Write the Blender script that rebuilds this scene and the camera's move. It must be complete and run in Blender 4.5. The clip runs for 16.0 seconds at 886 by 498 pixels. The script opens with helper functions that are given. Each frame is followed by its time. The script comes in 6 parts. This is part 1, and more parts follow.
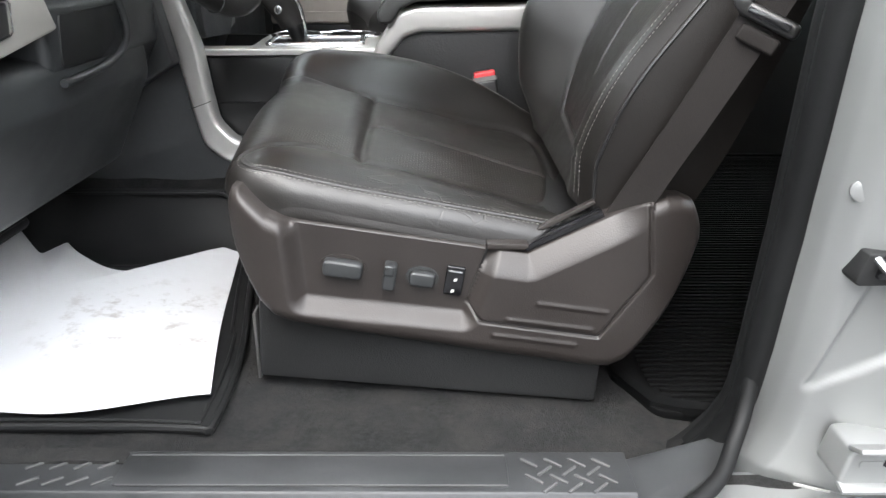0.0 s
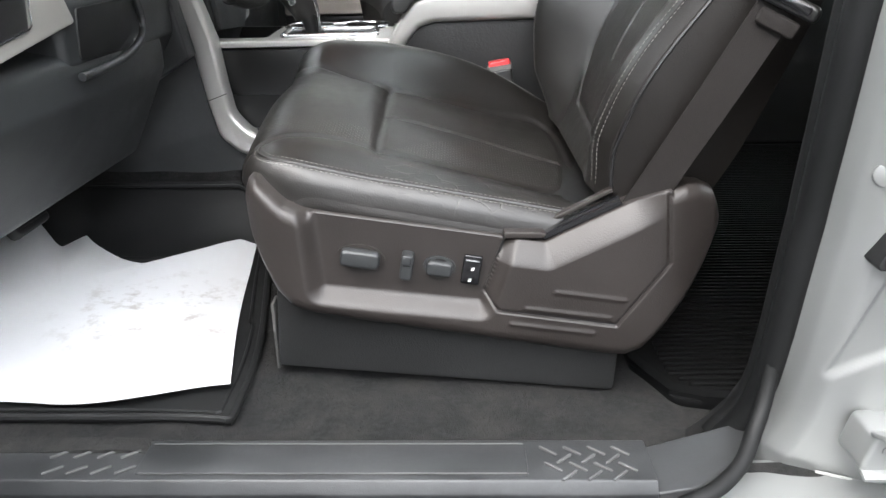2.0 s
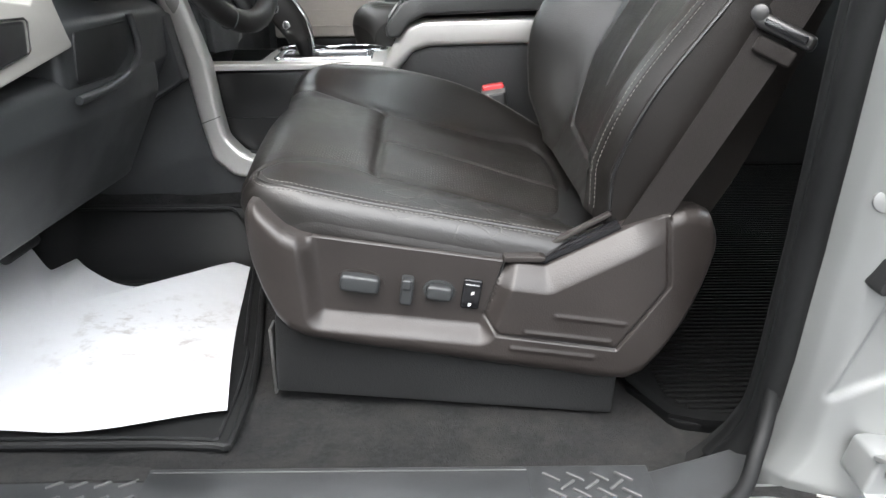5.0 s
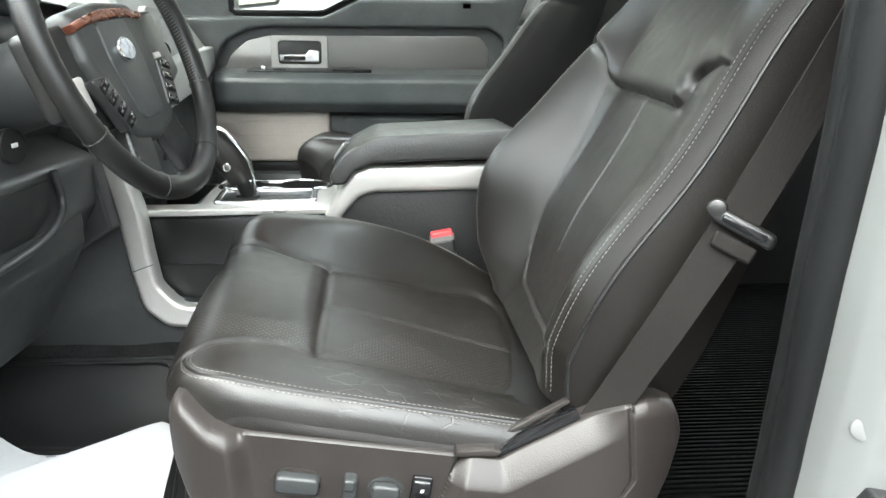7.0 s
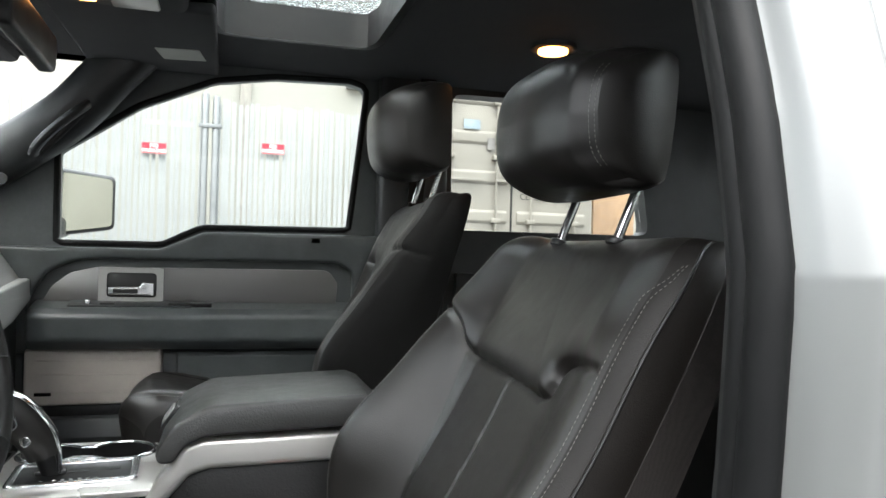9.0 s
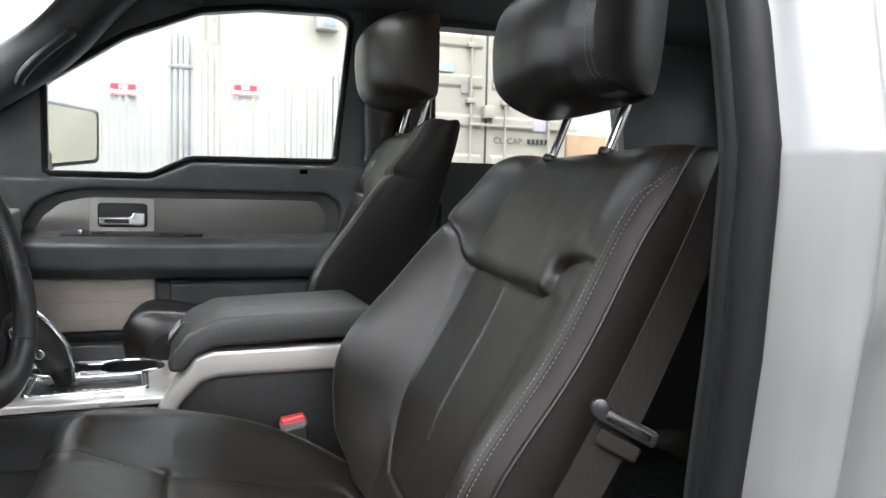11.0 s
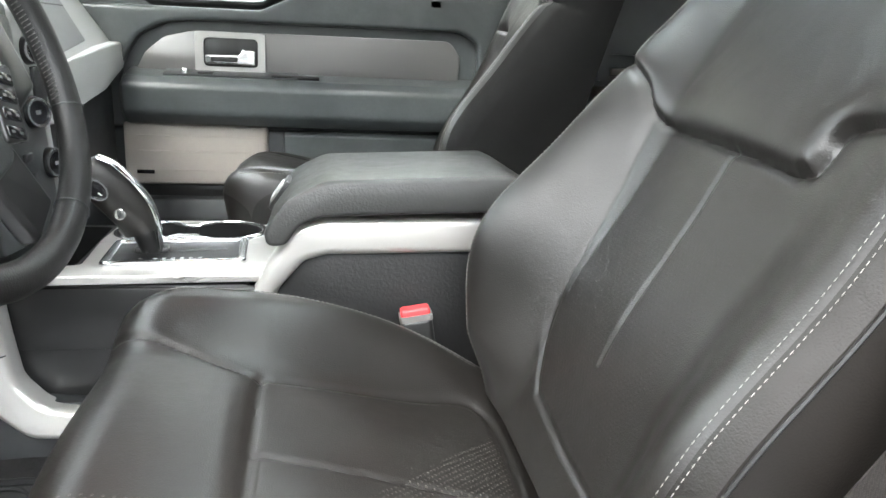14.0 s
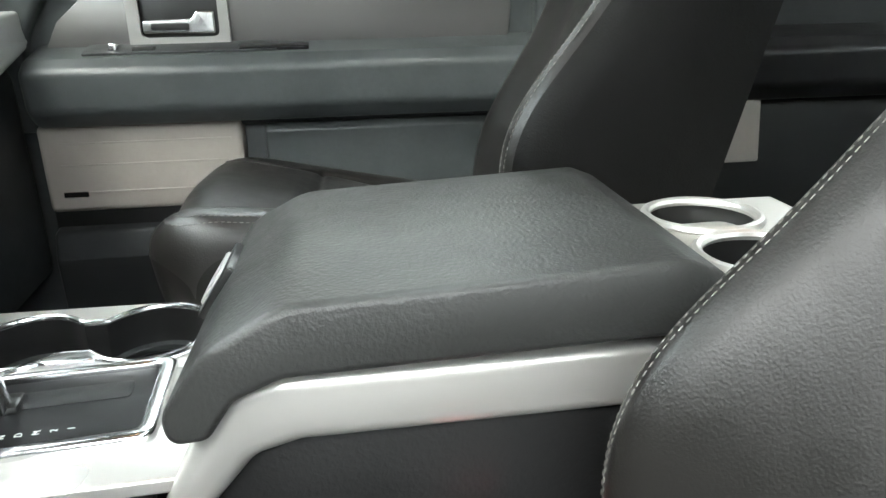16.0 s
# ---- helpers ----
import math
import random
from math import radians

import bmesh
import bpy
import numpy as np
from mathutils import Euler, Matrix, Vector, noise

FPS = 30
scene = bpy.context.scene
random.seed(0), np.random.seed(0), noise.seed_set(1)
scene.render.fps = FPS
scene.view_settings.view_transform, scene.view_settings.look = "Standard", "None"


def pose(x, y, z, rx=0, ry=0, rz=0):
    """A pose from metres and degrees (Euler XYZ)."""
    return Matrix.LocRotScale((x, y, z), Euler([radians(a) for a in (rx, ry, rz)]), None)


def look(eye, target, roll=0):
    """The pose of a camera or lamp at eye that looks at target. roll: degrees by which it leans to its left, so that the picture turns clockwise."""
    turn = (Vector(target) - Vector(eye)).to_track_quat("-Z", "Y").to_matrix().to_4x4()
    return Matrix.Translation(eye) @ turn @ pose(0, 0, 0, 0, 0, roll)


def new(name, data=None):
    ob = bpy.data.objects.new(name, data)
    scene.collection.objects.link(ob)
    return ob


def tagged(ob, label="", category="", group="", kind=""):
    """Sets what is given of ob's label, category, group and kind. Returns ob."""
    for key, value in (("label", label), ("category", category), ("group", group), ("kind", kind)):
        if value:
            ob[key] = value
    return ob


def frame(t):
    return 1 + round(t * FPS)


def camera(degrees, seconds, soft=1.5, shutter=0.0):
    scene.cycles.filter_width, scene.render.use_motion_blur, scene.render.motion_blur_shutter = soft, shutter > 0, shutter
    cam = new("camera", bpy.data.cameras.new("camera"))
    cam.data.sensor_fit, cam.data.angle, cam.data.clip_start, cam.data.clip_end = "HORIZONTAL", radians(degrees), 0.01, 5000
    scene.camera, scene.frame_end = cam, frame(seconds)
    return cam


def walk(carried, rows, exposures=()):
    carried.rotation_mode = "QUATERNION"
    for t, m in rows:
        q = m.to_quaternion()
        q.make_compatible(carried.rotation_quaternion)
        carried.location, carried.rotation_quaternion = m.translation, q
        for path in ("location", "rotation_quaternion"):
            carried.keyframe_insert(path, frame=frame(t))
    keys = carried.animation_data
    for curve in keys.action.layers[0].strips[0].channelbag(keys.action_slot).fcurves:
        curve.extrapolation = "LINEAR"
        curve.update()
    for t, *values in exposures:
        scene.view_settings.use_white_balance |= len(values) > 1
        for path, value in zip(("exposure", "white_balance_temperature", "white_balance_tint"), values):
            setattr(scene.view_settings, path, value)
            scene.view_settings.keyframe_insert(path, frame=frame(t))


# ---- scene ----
cam = camera(62.4, 16.0)
PATH = [
    (0, (0.012, -0.03, 1.265), (0.013, 1.824, 0.513), 0.1),
    (0.5, (0.008, -0.033, 1.264), (0.011, 1.824, 0.521), 0.3),
    (1, (0.009, -0.031, 1.262), (0.007, 1.826, 0.521), -0.0),
    (1.5, (0.009, -0.031, 1.263), (0.002, 1.823, 0.512), -0.2),
    (2, (0.008, -0.031, 1.262), (-0.029, 1.813, 0.49), -0.8),
    (2.5, (-0.002, -0.032, 1.265), (-0.038, 1.811, 0.49), -1.0),
    (3, (-0.015, -0.03, 1.265), (-0.03, 1.811, 0.484), -0.5),
    (3.5, (-0.01, -0.026, 1.266), (-0.02, 1.817, 0.489), -0.5),
    (6, (-0.021, -0.03, 1.274), (-0.006, 1.846, 0.58), -0.3),
    (6.5, (-0.027, -0.01, 1.3), (-0.013, 1.879, 0.644), -0.4),
    (7, (-0.009, 0.068, 1.365), (0.142, 1.997, 0.861), 0.6),
    (7.5, (-0.043, 0.129, 1.39), (0.249, 2.066, 1.0), 2.0),
    (8, (-0.006, 0.170, 1.433), (0.369, 2.117, 1.216), 2.1),
    (8.5, (-0.001, 0.177, 1.462), (0.502, 2.107, 1.441), 2.7),
    (8.7, (-0.004, 0.176, 1.476), (0.525, 2.098, 1.499), 2.2),
    (10.8, (-0.060, 0.137, 1.44), (0.594, 2.03, 1.406), 0.9),
    (11, (-0.067, 0.13, 1.424), (0.573, 2.025, 1.304), 1.3),
    (11.5, (-0.070, 0.128, 1.392), (0.481, 2.019, 1.038), 0.9),
    (12, (-0.067, 0.127, 1.373), (0.394, 2.011, 0.887), 0.7),
    (12.5, (-0.064, 0.126, 1.373), (0.355, 2.009, 0.845), 0.8),
    (13, (-0.053, 0.157, 1.378), (0.351, 2.046, 0.86), 3.0),
    (13.5, (-0.059, 0.272, 1.378), (0.323, 2.172, 0.882), 3.2),
    (14, (-0.029, 0.438, 1.392), (0.283, 2.347, 0.883), 2.7),
    (14.5, (0.006, 0.678, 1.424), (0.138, 2.609, 0.922), 3.1),
    (15, (-0.021, 0.789, 1.433), (0.046, 2.709, 0.876), 1.8),
    (15.5, (-0.012, 0.881, 1.417), (0.116, 2.765, 0.759), -1.2),
    (16, (0.019, 0.983, 1.401), (0.233, 2.86, 0.744), -1.3),
]
STOPS = [(0, 2.42, 6500, 11), (3.5, 2.44, 6500, 11), (6.0, 2.55, 6500, 9), (6.6, 2.75, 6500, 6), (7.2, 3.1, 6500, 4), (8.0, 2.9, 6500, 4), (8.5, 2.05, 6500, 9), (8.7, 1.95, 6500, 9), (10.8, 2.05, 6500, 13), (11.5, 2.4, 6500, 13), (12.5, 3.28, 6500, 14),
         (13.5, 3.5, 6500, 10), (14.0, 3.25, 6500, 8), (14.7, 3.0, 6500, 2), (15.5, 2.85, 6500, 4), (16.0, 2.82, 6500, 4)]
walk(cam, [(t, look(eye, target, roll)) for t, eye, target, roll in PATH], STOPS)

# ---- world, sun, exposure ----
world = bpy.data.worlds.new("world")
scene.world = world
world.use_nodes = True
wn = world.node_tree.nodes
sky = wn.new("ShaderNodeTexSky")
sky.sky_type = "NISHITA"
sky.sun_disc = False
sky.sun_elevation = radians(58)
sky.sun_rotation = radians(211)
sky.air_density, sky.dust_density, sky.ozone_density = 1.0, 6.0, 1.0
veil = wn.new("ShaderNodeMix")      # an overcast veil, three times as bright overhead as at the horizon
veil.data_type = "RGBA"
veil.inputs["Factor"].default_value = 0.85
where, axis, grade = wn.new("ShaderNodeTexCoord"), wn.new("ShaderNodeSeparateXYZ"), wn.new("ShaderNodeMapRange")
world.node_tree.links.new(where.outputs["Generated"], axis.inputs[0])
world.node_tree.links.new(axis.outputs["Z"], grade.inputs["Value"])
grade.inputs["To Min"].default_value, grade.inputs["To Max"].default_value = 0.33, 1.0
cloud = wn.new("ShaderNodeMix")
cloud.data_type = "RGBA"
cloud.inputs["A"].default_value, cloud.inputs["B"].default_value = (0, 0, 0, 1), (17.5, 18.2, 18.9, 1)
world.node_tree.links.new(grade.outputs["Result"], cloud.inputs["Factor"])
world.node_tree.links.new(sky.outputs[0], veil.inputs["A"])
world.node_tree.links.new(cloud.outputs["Result"], veil.inputs["B"])
world.node_tree.links.new(veil.outputs["Result"], wn["Background"].inputs["Color"])
wn["Background"].inputs["Strength"].default_value = 0.15
sun = new("sun", bpy.data.lights.new("sun", "SUN"))
sun.data.energy, sun.data.angle, sun.data.color = 0.9, radians(50), (1.0, 0.97, 0.93)
sun.matrix_world = look((-1.8, -1.6, 6.5), (0.0, 1.4, 0.9))


# ---- materials ----
def shader(name, color, rough=0.5, metal=0.0, **more):
    m = bpy.data.materials.new(name)
    m.use_nodes = True
    b = m.node_tree.nodes["Principled BSDF"]
    b.inputs["Base Color"].default_value = (*color, 1)
    b.inputs["Roughness"].default_value = rough
    b.inputs["Metallic"].default_value = metal
    for key, value in more.items():
        b.inputs[key.replace("_", " ").title().replace("Ior", "IOR")].default_value = value
    return m, m.node_tree, b


def coords(nt, scale=1.0):
    c = nt.nodes.new("ShaderNodeTexCoord")
    mp = nt.nodes.new("ShaderNodeMapping")
    mp.inputs["Scale"].default_value = (scale,) * 3 if not isinstance(scale, tuple) else scale
    nt.links.new(c.outputs["Object"], mp.inputs["Vector"])
    return mp.outputs["Vector"]


def noise_tex(nt, vec, scale, detail=4.0, rough=0.6):
    n = nt.nodes.new("ShaderNodeTexNoise")
    n.inputs["Scale"].default_value, n.inputs["Detail"].default_value, n.inputs["Roughness"].default_value = scale, detail, rough
    nt.links.new(vec, n.inputs["Vector"])
    return n.outputs["Fac"]


def ramp(nt, fac, lo, hi, a, b):
    r = nt.nodes.new("ShaderNodeMapRange")
    for k, v in (("From Min", lo), ("From Max", hi), ("To Min", a), ("To Max", b)):
        r.inputs[k].default_value = v
    nt.links.new(fac, r.inputs["Value"])
    return r.outputs["Result"]


def mixed(nt, fac, a, b):
    x = nt.nodes.new("ShaderNodeMix")
    x.data_type = "RGBA"
    for k, v in (("A", a), ("B", b)):
        if isinstance(v, tuple):
            x.inputs[k].default_value = (*v, 1)
        else:
            nt.links.new(v, x.inputs[k])
    nt.links.new(fac, x.inputs["Factor"])
    return x.outputs["Result"]


def bump(nt, b, height, strength, distance, below=None):
    n = nt.nodes.new("ShaderNodeBump")
    n.inputs["Strength"].default_value, n.inputs["Distance"].default_value = strength, distance
    nt.links.new(height, n.inputs["Height"])
    if below:
        nt.links.new(below, n.inputs["Normal"])
    nt.links.new(n.outputs["Normal"], b.inputs["Normal"])
    return n.outputs["Normal"]


def varied(name, color, rough, metal=0.0, spread=0.25, size=9.0, grain=0.0, grain_size=900.0, rspread=0.08, **more):
    """A material with broad and fine variation, and a grain in relief."""
    m, nt, b = shader(name, color, rough, metal, **more)
    v = coords(nt)
    broad = noise_tex(nt, v, size, 5)
    fine = noise_tex(nt, v, size * 14, 3)
    c1 = mixed(nt, ramp(nt, broad, 0.3, 0.7, 0, 1), tuple(c * (1 - spread) for c in color), tuple(min(1, c * (1 + spread)) for c in color))
    c2 = mixed(nt, ramp(nt, fine, 0.35, 0.75, 0, 0.35), c1, tuple(c * (1 - spread) for c in color))
    nt.links.new(c2, b.inputs["Base Color"])
    nt.links.new(ramp(nt, broad, 0.3, 0.7, rough - rspread, rough + rspread), b.inputs["Roughness"])
    if grain:
        vo = nt.nodes.new("ShaderNodeTexVoronoi")
        vo.inputs["Scale"].default_value = grain_size
        nt.links.new(v, vo.inputs["Vector"])
        n1 = bump(nt, b, vo.outputs["Distance"], grain, 0.0006)
        bump(nt, b, noise_tex(nt, v, grain_size * 0.12, 3), grain * 0.5, 0.0012, n1)
    return m


def plain(name, color, rough, metal=0.0):
    """Smooth paint or moulding: one colour, a gloss that wanders a little."""
    m, nt, b = shader(name, color, rough, metal)
    nt.links.new(ramp(nt, noise_tex(nt, coords(nt), 7, 2), 0.2, 0.8, rough - 0.05, rough + 0.05), b.inputs["Roughness"])
    return m


def leather(name, color, plane=None, grain=0.22, rough=0.36, holes=4.5, depth=0.6, cell=560, spec=0.52, creased=None):
    """Grained leather; plane names the axes of the perforations, if it has them, and creased the middle and reach of a patch of fine creases."""
    m, nt, b = shader(name, color, rough, 0.0)
    b.inputs["Specular IOR Level"].default_value = spec
    v = coords(nt)
    broad, mid = noise_tex(nt, v, 6, 4), noise_tex(nt, v, 45, 5, 0.65)
    col = mixed(nt, ramp(nt, broad, 0.3, 0.7, 0, 1), tuple(c * 0.8 for c in color), tuple(c * 1.25 for c in color))
    worn = nt.nodes.new("ShaderNodeMath")
    worn.operation = "ADD"
    nt.links.new(ramp(nt, mid, 0.3, 0.7, rough - 0.05, rough + 0.03), worn.inputs[0])
    nt.links.new(ramp(nt, broad, 0.35, 0.65, 0.0, 0.07), worn.inputs[1])
    nt.links.new(worn.outputs[0], b.inputs["Roughness"])
    n1 = bump(nt, b, noise_tex(nt, v, cell, 2.0, 0.5), grain, 0.0012)
    n2 = bump(nt, b, mid, 0.10, 0.003, n1)
    if plane:
        sep = nt.nodes.new("ShaderNodeSeparateXYZ")
        nt.links.new(v, sep.inputs[0])
        com = nt.nodes.new("ShaderNodeCombineXYZ")
        nt.links.new(sep.outputs[plane[0]], com.inputs[0])
        nt.links.new(sep.outputs[plane[1]], com.inputs[1])
        dots = nt.nodes.new("ShaderNodeTexVoronoi")
        dots.voronoi_dimensions = "2D"
        dots.inputs["Scale"].default_value, dots.inputs["Randomness"].default_value = 168, 0.0
        turn = nt.nodes.new("ShaderNodeMapping")
        turn.inputs["Rotation"].default_value = (0, 0, radians(45))
        nt.links.new(com.outputs[0], turn.inputs[0])
        nt.links.new(turn.outputs[0], dots.inputs["Vector"])
        hole = ramp(nt, dots.outputs["Distance"], 0.18, 0.26, 0, 1)
        bump(nt, b, hole, depth, 0.0008, n2)
        col = mixed(nt, hole, tuple(c * holes for c in color), col)
    if creased:
        gap = nt.nodes.new("ShaderNodeVectorMath")
        gap.operation = "DISTANCE"
        stretch = nt.nodes.new("ShaderNodeMapping")
        stretch.inputs["Scale"].default_value = (1.0, 2.6, 1.0)
        nt.links.new(v, stretch.inputs["Vector"])
        nt.links.new(stretch.outputs[0], gap.inputs[0])
        gap.inputs[1].default_value = (creased[0], creased[1] * 2.6, creased[2])
        lines = nt.nodes.new("ShaderNodeTexVoronoi")
        lines.feature, lines.voronoi_dimensions = "DISTANCE_TO_EDGE", "3D"
        lines.inputs["Scale"].default_value = 30
        skew = nt.nodes.new("ShaderNodeMapping")
        skew.inputs["Rotation"].default_value, skew.inputs["Scale"].default_value = (0, 0, radians(38)), (1.0, 3.2, 0.4)
        nt.links.new(v, skew.inputs["Vector"])
        sway = nt.nodes.new("ShaderNodeVectorMath")
        sway.operation = "MULTIPLY_ADD"
        sway.inputs[1].default_value = (0.03, 0.03, 0.0)
        shake = nt.nodes.new("ShaderNodeTexNoise")
        shake.inputs["Scale"].default_value = 28
        nt.links.new(v, shake.inputs["Vector"])
        nt.links.new(shake.outputs["Color"], sway.inputs[0])
        nt.links.new(skew.outputs[0], sway.inputs[2])
        nt.links.new(sway.outputs[0], lines.inputs["Vector"])
        patchy = nt.nodes.new("ShaderNodeMath")
        patchy.operation = "MULTIPLY"
        nt.links.new(ramp(nt, gap.outputs["Value"], creased[3] * 0.55, creased[3], 1, 0), patchy.inputs[0])
        nt.links.new(ramp(nt, noise_tex(nt, v, 24, 2), 0.42, 0.58, 0, 1), patchy.inputs[1])
        cut = nt.nodes.new("ShaderNodeMath")
        cut.operation = "MULTIPLY"
        nt.links.new(ramp(nt, lines.outputs["Distance"], 0.012, 0.06, 1, 0), cut.inputs[0])
        nt.links.new(patchy.outputs[0], cut.inputs[1])
        bump(nt, b, cut.outputs[0], 0.5, -0.0012, n2)
        col = mixed(nt, ramp(nt, cut.outputs[0], 0.0, 1.0, 0.0, 0.55), col, (0.06, 0.055, 0.05))
    nt.links.new(col, b.inputs["Base Color"])
    return m


LEATHER = leather("leather", (0.0088, 0.0077, 0.0068))
CREASED = leather("creased leather", (0.0088, 0.0077, 0.0068), creased=(0.02, 0.890, 1.02, 0.17))
PERF_FLAT = leather("perforated leather", (0.0088, 0.0077, 0.0068), ("X", "Y"))
PERF_UP = leather("perforated leather upright", (0.0088, 0.0077, 0.0068), ("Y", "Z"), holes=1.1, depth=0.15)
# Seat leather made darker and duller where its highlight came out too bright.
SIDEHIDE = leather("toned-down side leather", (0.0072, 0.0062, 0.0055), None, 0.25, 0.50, spec=0.26)
# Copies of the seat leather with the backrest sides' shade in their colour.
PANELHIDE = leather("part-shaded side panel leather", (0.0082, 0.0069, 0.0061), None, 0.25, 0.45, spec=0.36)
SHADEHIDE = leather("shade-blackened side leather", (0.0030, 0.0027, 0.0025), None, 0.25, 0.58, spec=0.16)
THREAD = varied("thread", (0.17, 0.165, 0.152), 0.8, spread=0.2, size=60)
SHIELD = varied("grained brown grey plastic", (0.0215, 0.0178, 0.0163), 0.46, grain=0.24, grain_size=520, rspread=0.05)
DARKPL = varied("dark charcoal plastic", (0.028, 0.030, 0.031), 0.42, grain=0.25, grain_size=800)
DOORPL = varied("soft charcoal door skin", (0.062, 0.069, 0.070), 0.40, grain=0.3, grain_size=600)
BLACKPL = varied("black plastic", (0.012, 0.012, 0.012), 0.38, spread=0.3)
GLOSSBLACK = varied("gloss black", (0.008, 0.008, 0.009), 0.12, spread=0.2)
CARPET, cnt, cb = shader("charcoal carpet", (0.02, 0.02, 0.02), 0.95)
cv = coords(cnt)
tuft, patch = noise_tex(cnt, cv, 150, 5, 0.8), noise_tex(cnt, cv, 17, 5, 0.65)
ccol = mixed(cnt, ramp(cnt, tuft, 0.38, 0.64, 0, 1), (0.0010, 0.0010, 0.0011), (0.0165, 0.0165, 0.0175))
clump = noise_tex(cnt, cv, 62, 4, 0.7)
ccol = mixed(cnt, ramp(cnt, clump, 0.36, 0.60, 0.75, 0.0), ccol, (0.0022, 0.0022, 0.0024))
cnt.links.new(mixed(cnt, ramp(cnt, patch, 0.42, 0.72, 0.0, 0.70), ccol, (0.027, 0.0255, 0.023)), cb.inputs["Base Color"])
bump(cnt, cb, noise_tex(cnt, cv, 120, 3), 0.5, 0.004, bump(cnt, cb, tuft, 1.0, 0.007))
TREAD = varied("worn grey plastic tread", (0.075, 0.075, 0.075), 0.38, spread=0.2)
SCUFF = varied("scuffed black sill plastic", (0.024, 0.025, 0.026), 0.42, spread=0.35, size=14, grain=0.2, rspread=0.12)
RUBBER = varied("black rubber", (0.0095, 0.0098, 0.010), 0.50, spread=0.3, grain=0.2, specular_ior_level=0.35)
SEAL = varied("weatherstrip rubber", (0.0045, 0.0048, 0.005), 0.60, specular_ior_level=0.25, spread=0.2, grain=0.1)
SATIN = plain("satin silver paint", (0.60, 0.585, 0.56), 0.31, 0.62)
INLAY = plain("brushed grey inlay", (0.17, 0.166, 0.162), 0.36, 0.65)
TAUPE = varied("taupe speaker cloth plastic", (0.38, 0.345, 0.31), 0.6, spread=0.08, size=10, grain=0.4)
CHROME = varied("chrome", (0.80, 0.81, 0.82), 0.20, 1.0, spread=0.05, rspread=0.04)
PAINT = plain("silver car paint", (0.262, 0.268, 0.266), 0.46, 0.60)
WEBBING, wnt, wbs = shader("woven grey belt webbing", (0.036, 0.033, 0.031), 0.55)
weave = wnt.nodes.new("ShaderNodeTexVoronoi")
weave.inputs["Scale"].default_value, weave.inputs["Randomness"].default_value = 900, 0.35
wbs.inputs["Specular IOR Level"].default_value = 0.22
wbs.inputs["Roughness"].default_value = 0.75
wnt.links.new(coords(wnt), weave.inputs["Vector"])
wnt.links.new(mixed(wnt, ramp(wnt, weave.outputs["Distance"], 0.2, 0.7, 0, 1), (0.0180, 0.0153, 0.0142), (0.0055, 0.0047, 0.0043)), wbs.inputs["Base Color"])
bump(wnt, wbs, ramp(wnt, weave.outputs["Distance"], 0.1, 0.7, 1, 0), 0.4, 0.0005)
RED = varied("red translucent plastic", (0.62, 0.045, 0.05), 0.38, spread=0.1)
HEADLINER = varied("charcoal headliner cloth", (0.030, 0.031, 0.033), 0.95, spread=0.15, size=30, grain=0.5, grain_size=700)
WHITE = varied("white print", (0.75, 0.75, 0.73), 0.6, spread=0.04)


# ---- mesh tools ----
def thing(name, place=(0, 0, 0), label="", category="", group="", kind=""):
    ob = new(name)
    ob.location = place
    ob.empty_display_size = 0.1
    return tagged(ob, label, category, group, kind)


def part(name, shape, material, parent=None, label="", kind="", smooth=True):
    """Links a bmesh or a mesh, given in world places, as one object under a thing or a part."""
    if isinstance(shape, bmesh.types.BMesh):
        bmesh.ops.recalc_face_normals(shape, faces=shape.faces)
        me = bpy.data.meshes.new(name)
        shape.to_mesh(me)
        shape.free()
    else:
        me = shape
    for m in material if isinstance(material, (list, tuple)) else (material,):
        me.materials.append(m)
    if smooth:
        me.polygons.foreach_set("use_smooth", [not p.select for p in me.polygons])     # broad flat faces stay flat
        me.set_sharp_from_angle(angle=radians(38))
    ob = new(name, me)
    if parent is not None:
        ob.parent = parent
        if parent.type == "EMPTY":
            ob.matrix_parent_inverse = Matrix.Translation(-parent.location)
    return tagged(ob, label, kind=kind)


def join(*shapes):
    out = bmesh.new()
    for s in shapes:
        me = bpy.data.meshes.new("tmp")
        s.to_mesh(me)
        s.free()
        out.from_mesh(me)
        bpy.data.meshes.remove(me)
    return out


def box(x0, x1, y0, y1, z0, z1, bev=0.004, seg=2):
    bm = bmesh.new()
    bmesh.ops.create_cube(bm, size=1)
    for v in bm.verts:
        v.co = Vector(((x0 + x1) / 2 + v.co.x * (x1 - x0), (y0 + y1) / 2 + v.co.y * (y1 - y0), (z0 + z1) / 2 + v.co.z * (z1 - z0)))
    if bev:
        bmesh.ops.bevel(bm, geom=bm.edges[:], offset=min(bev, 0.45 * min(x1 - x0, y1 - y0, z1 - z0)), segments=seg, profile=0.5, affect="EDGES")
        for f in sorted(bm.faces, key=lambda f: -f.calc_area())[:6]:
            f.select = True
    return bm


def moved(bm, m):
    bm.transform(m)
    return bm


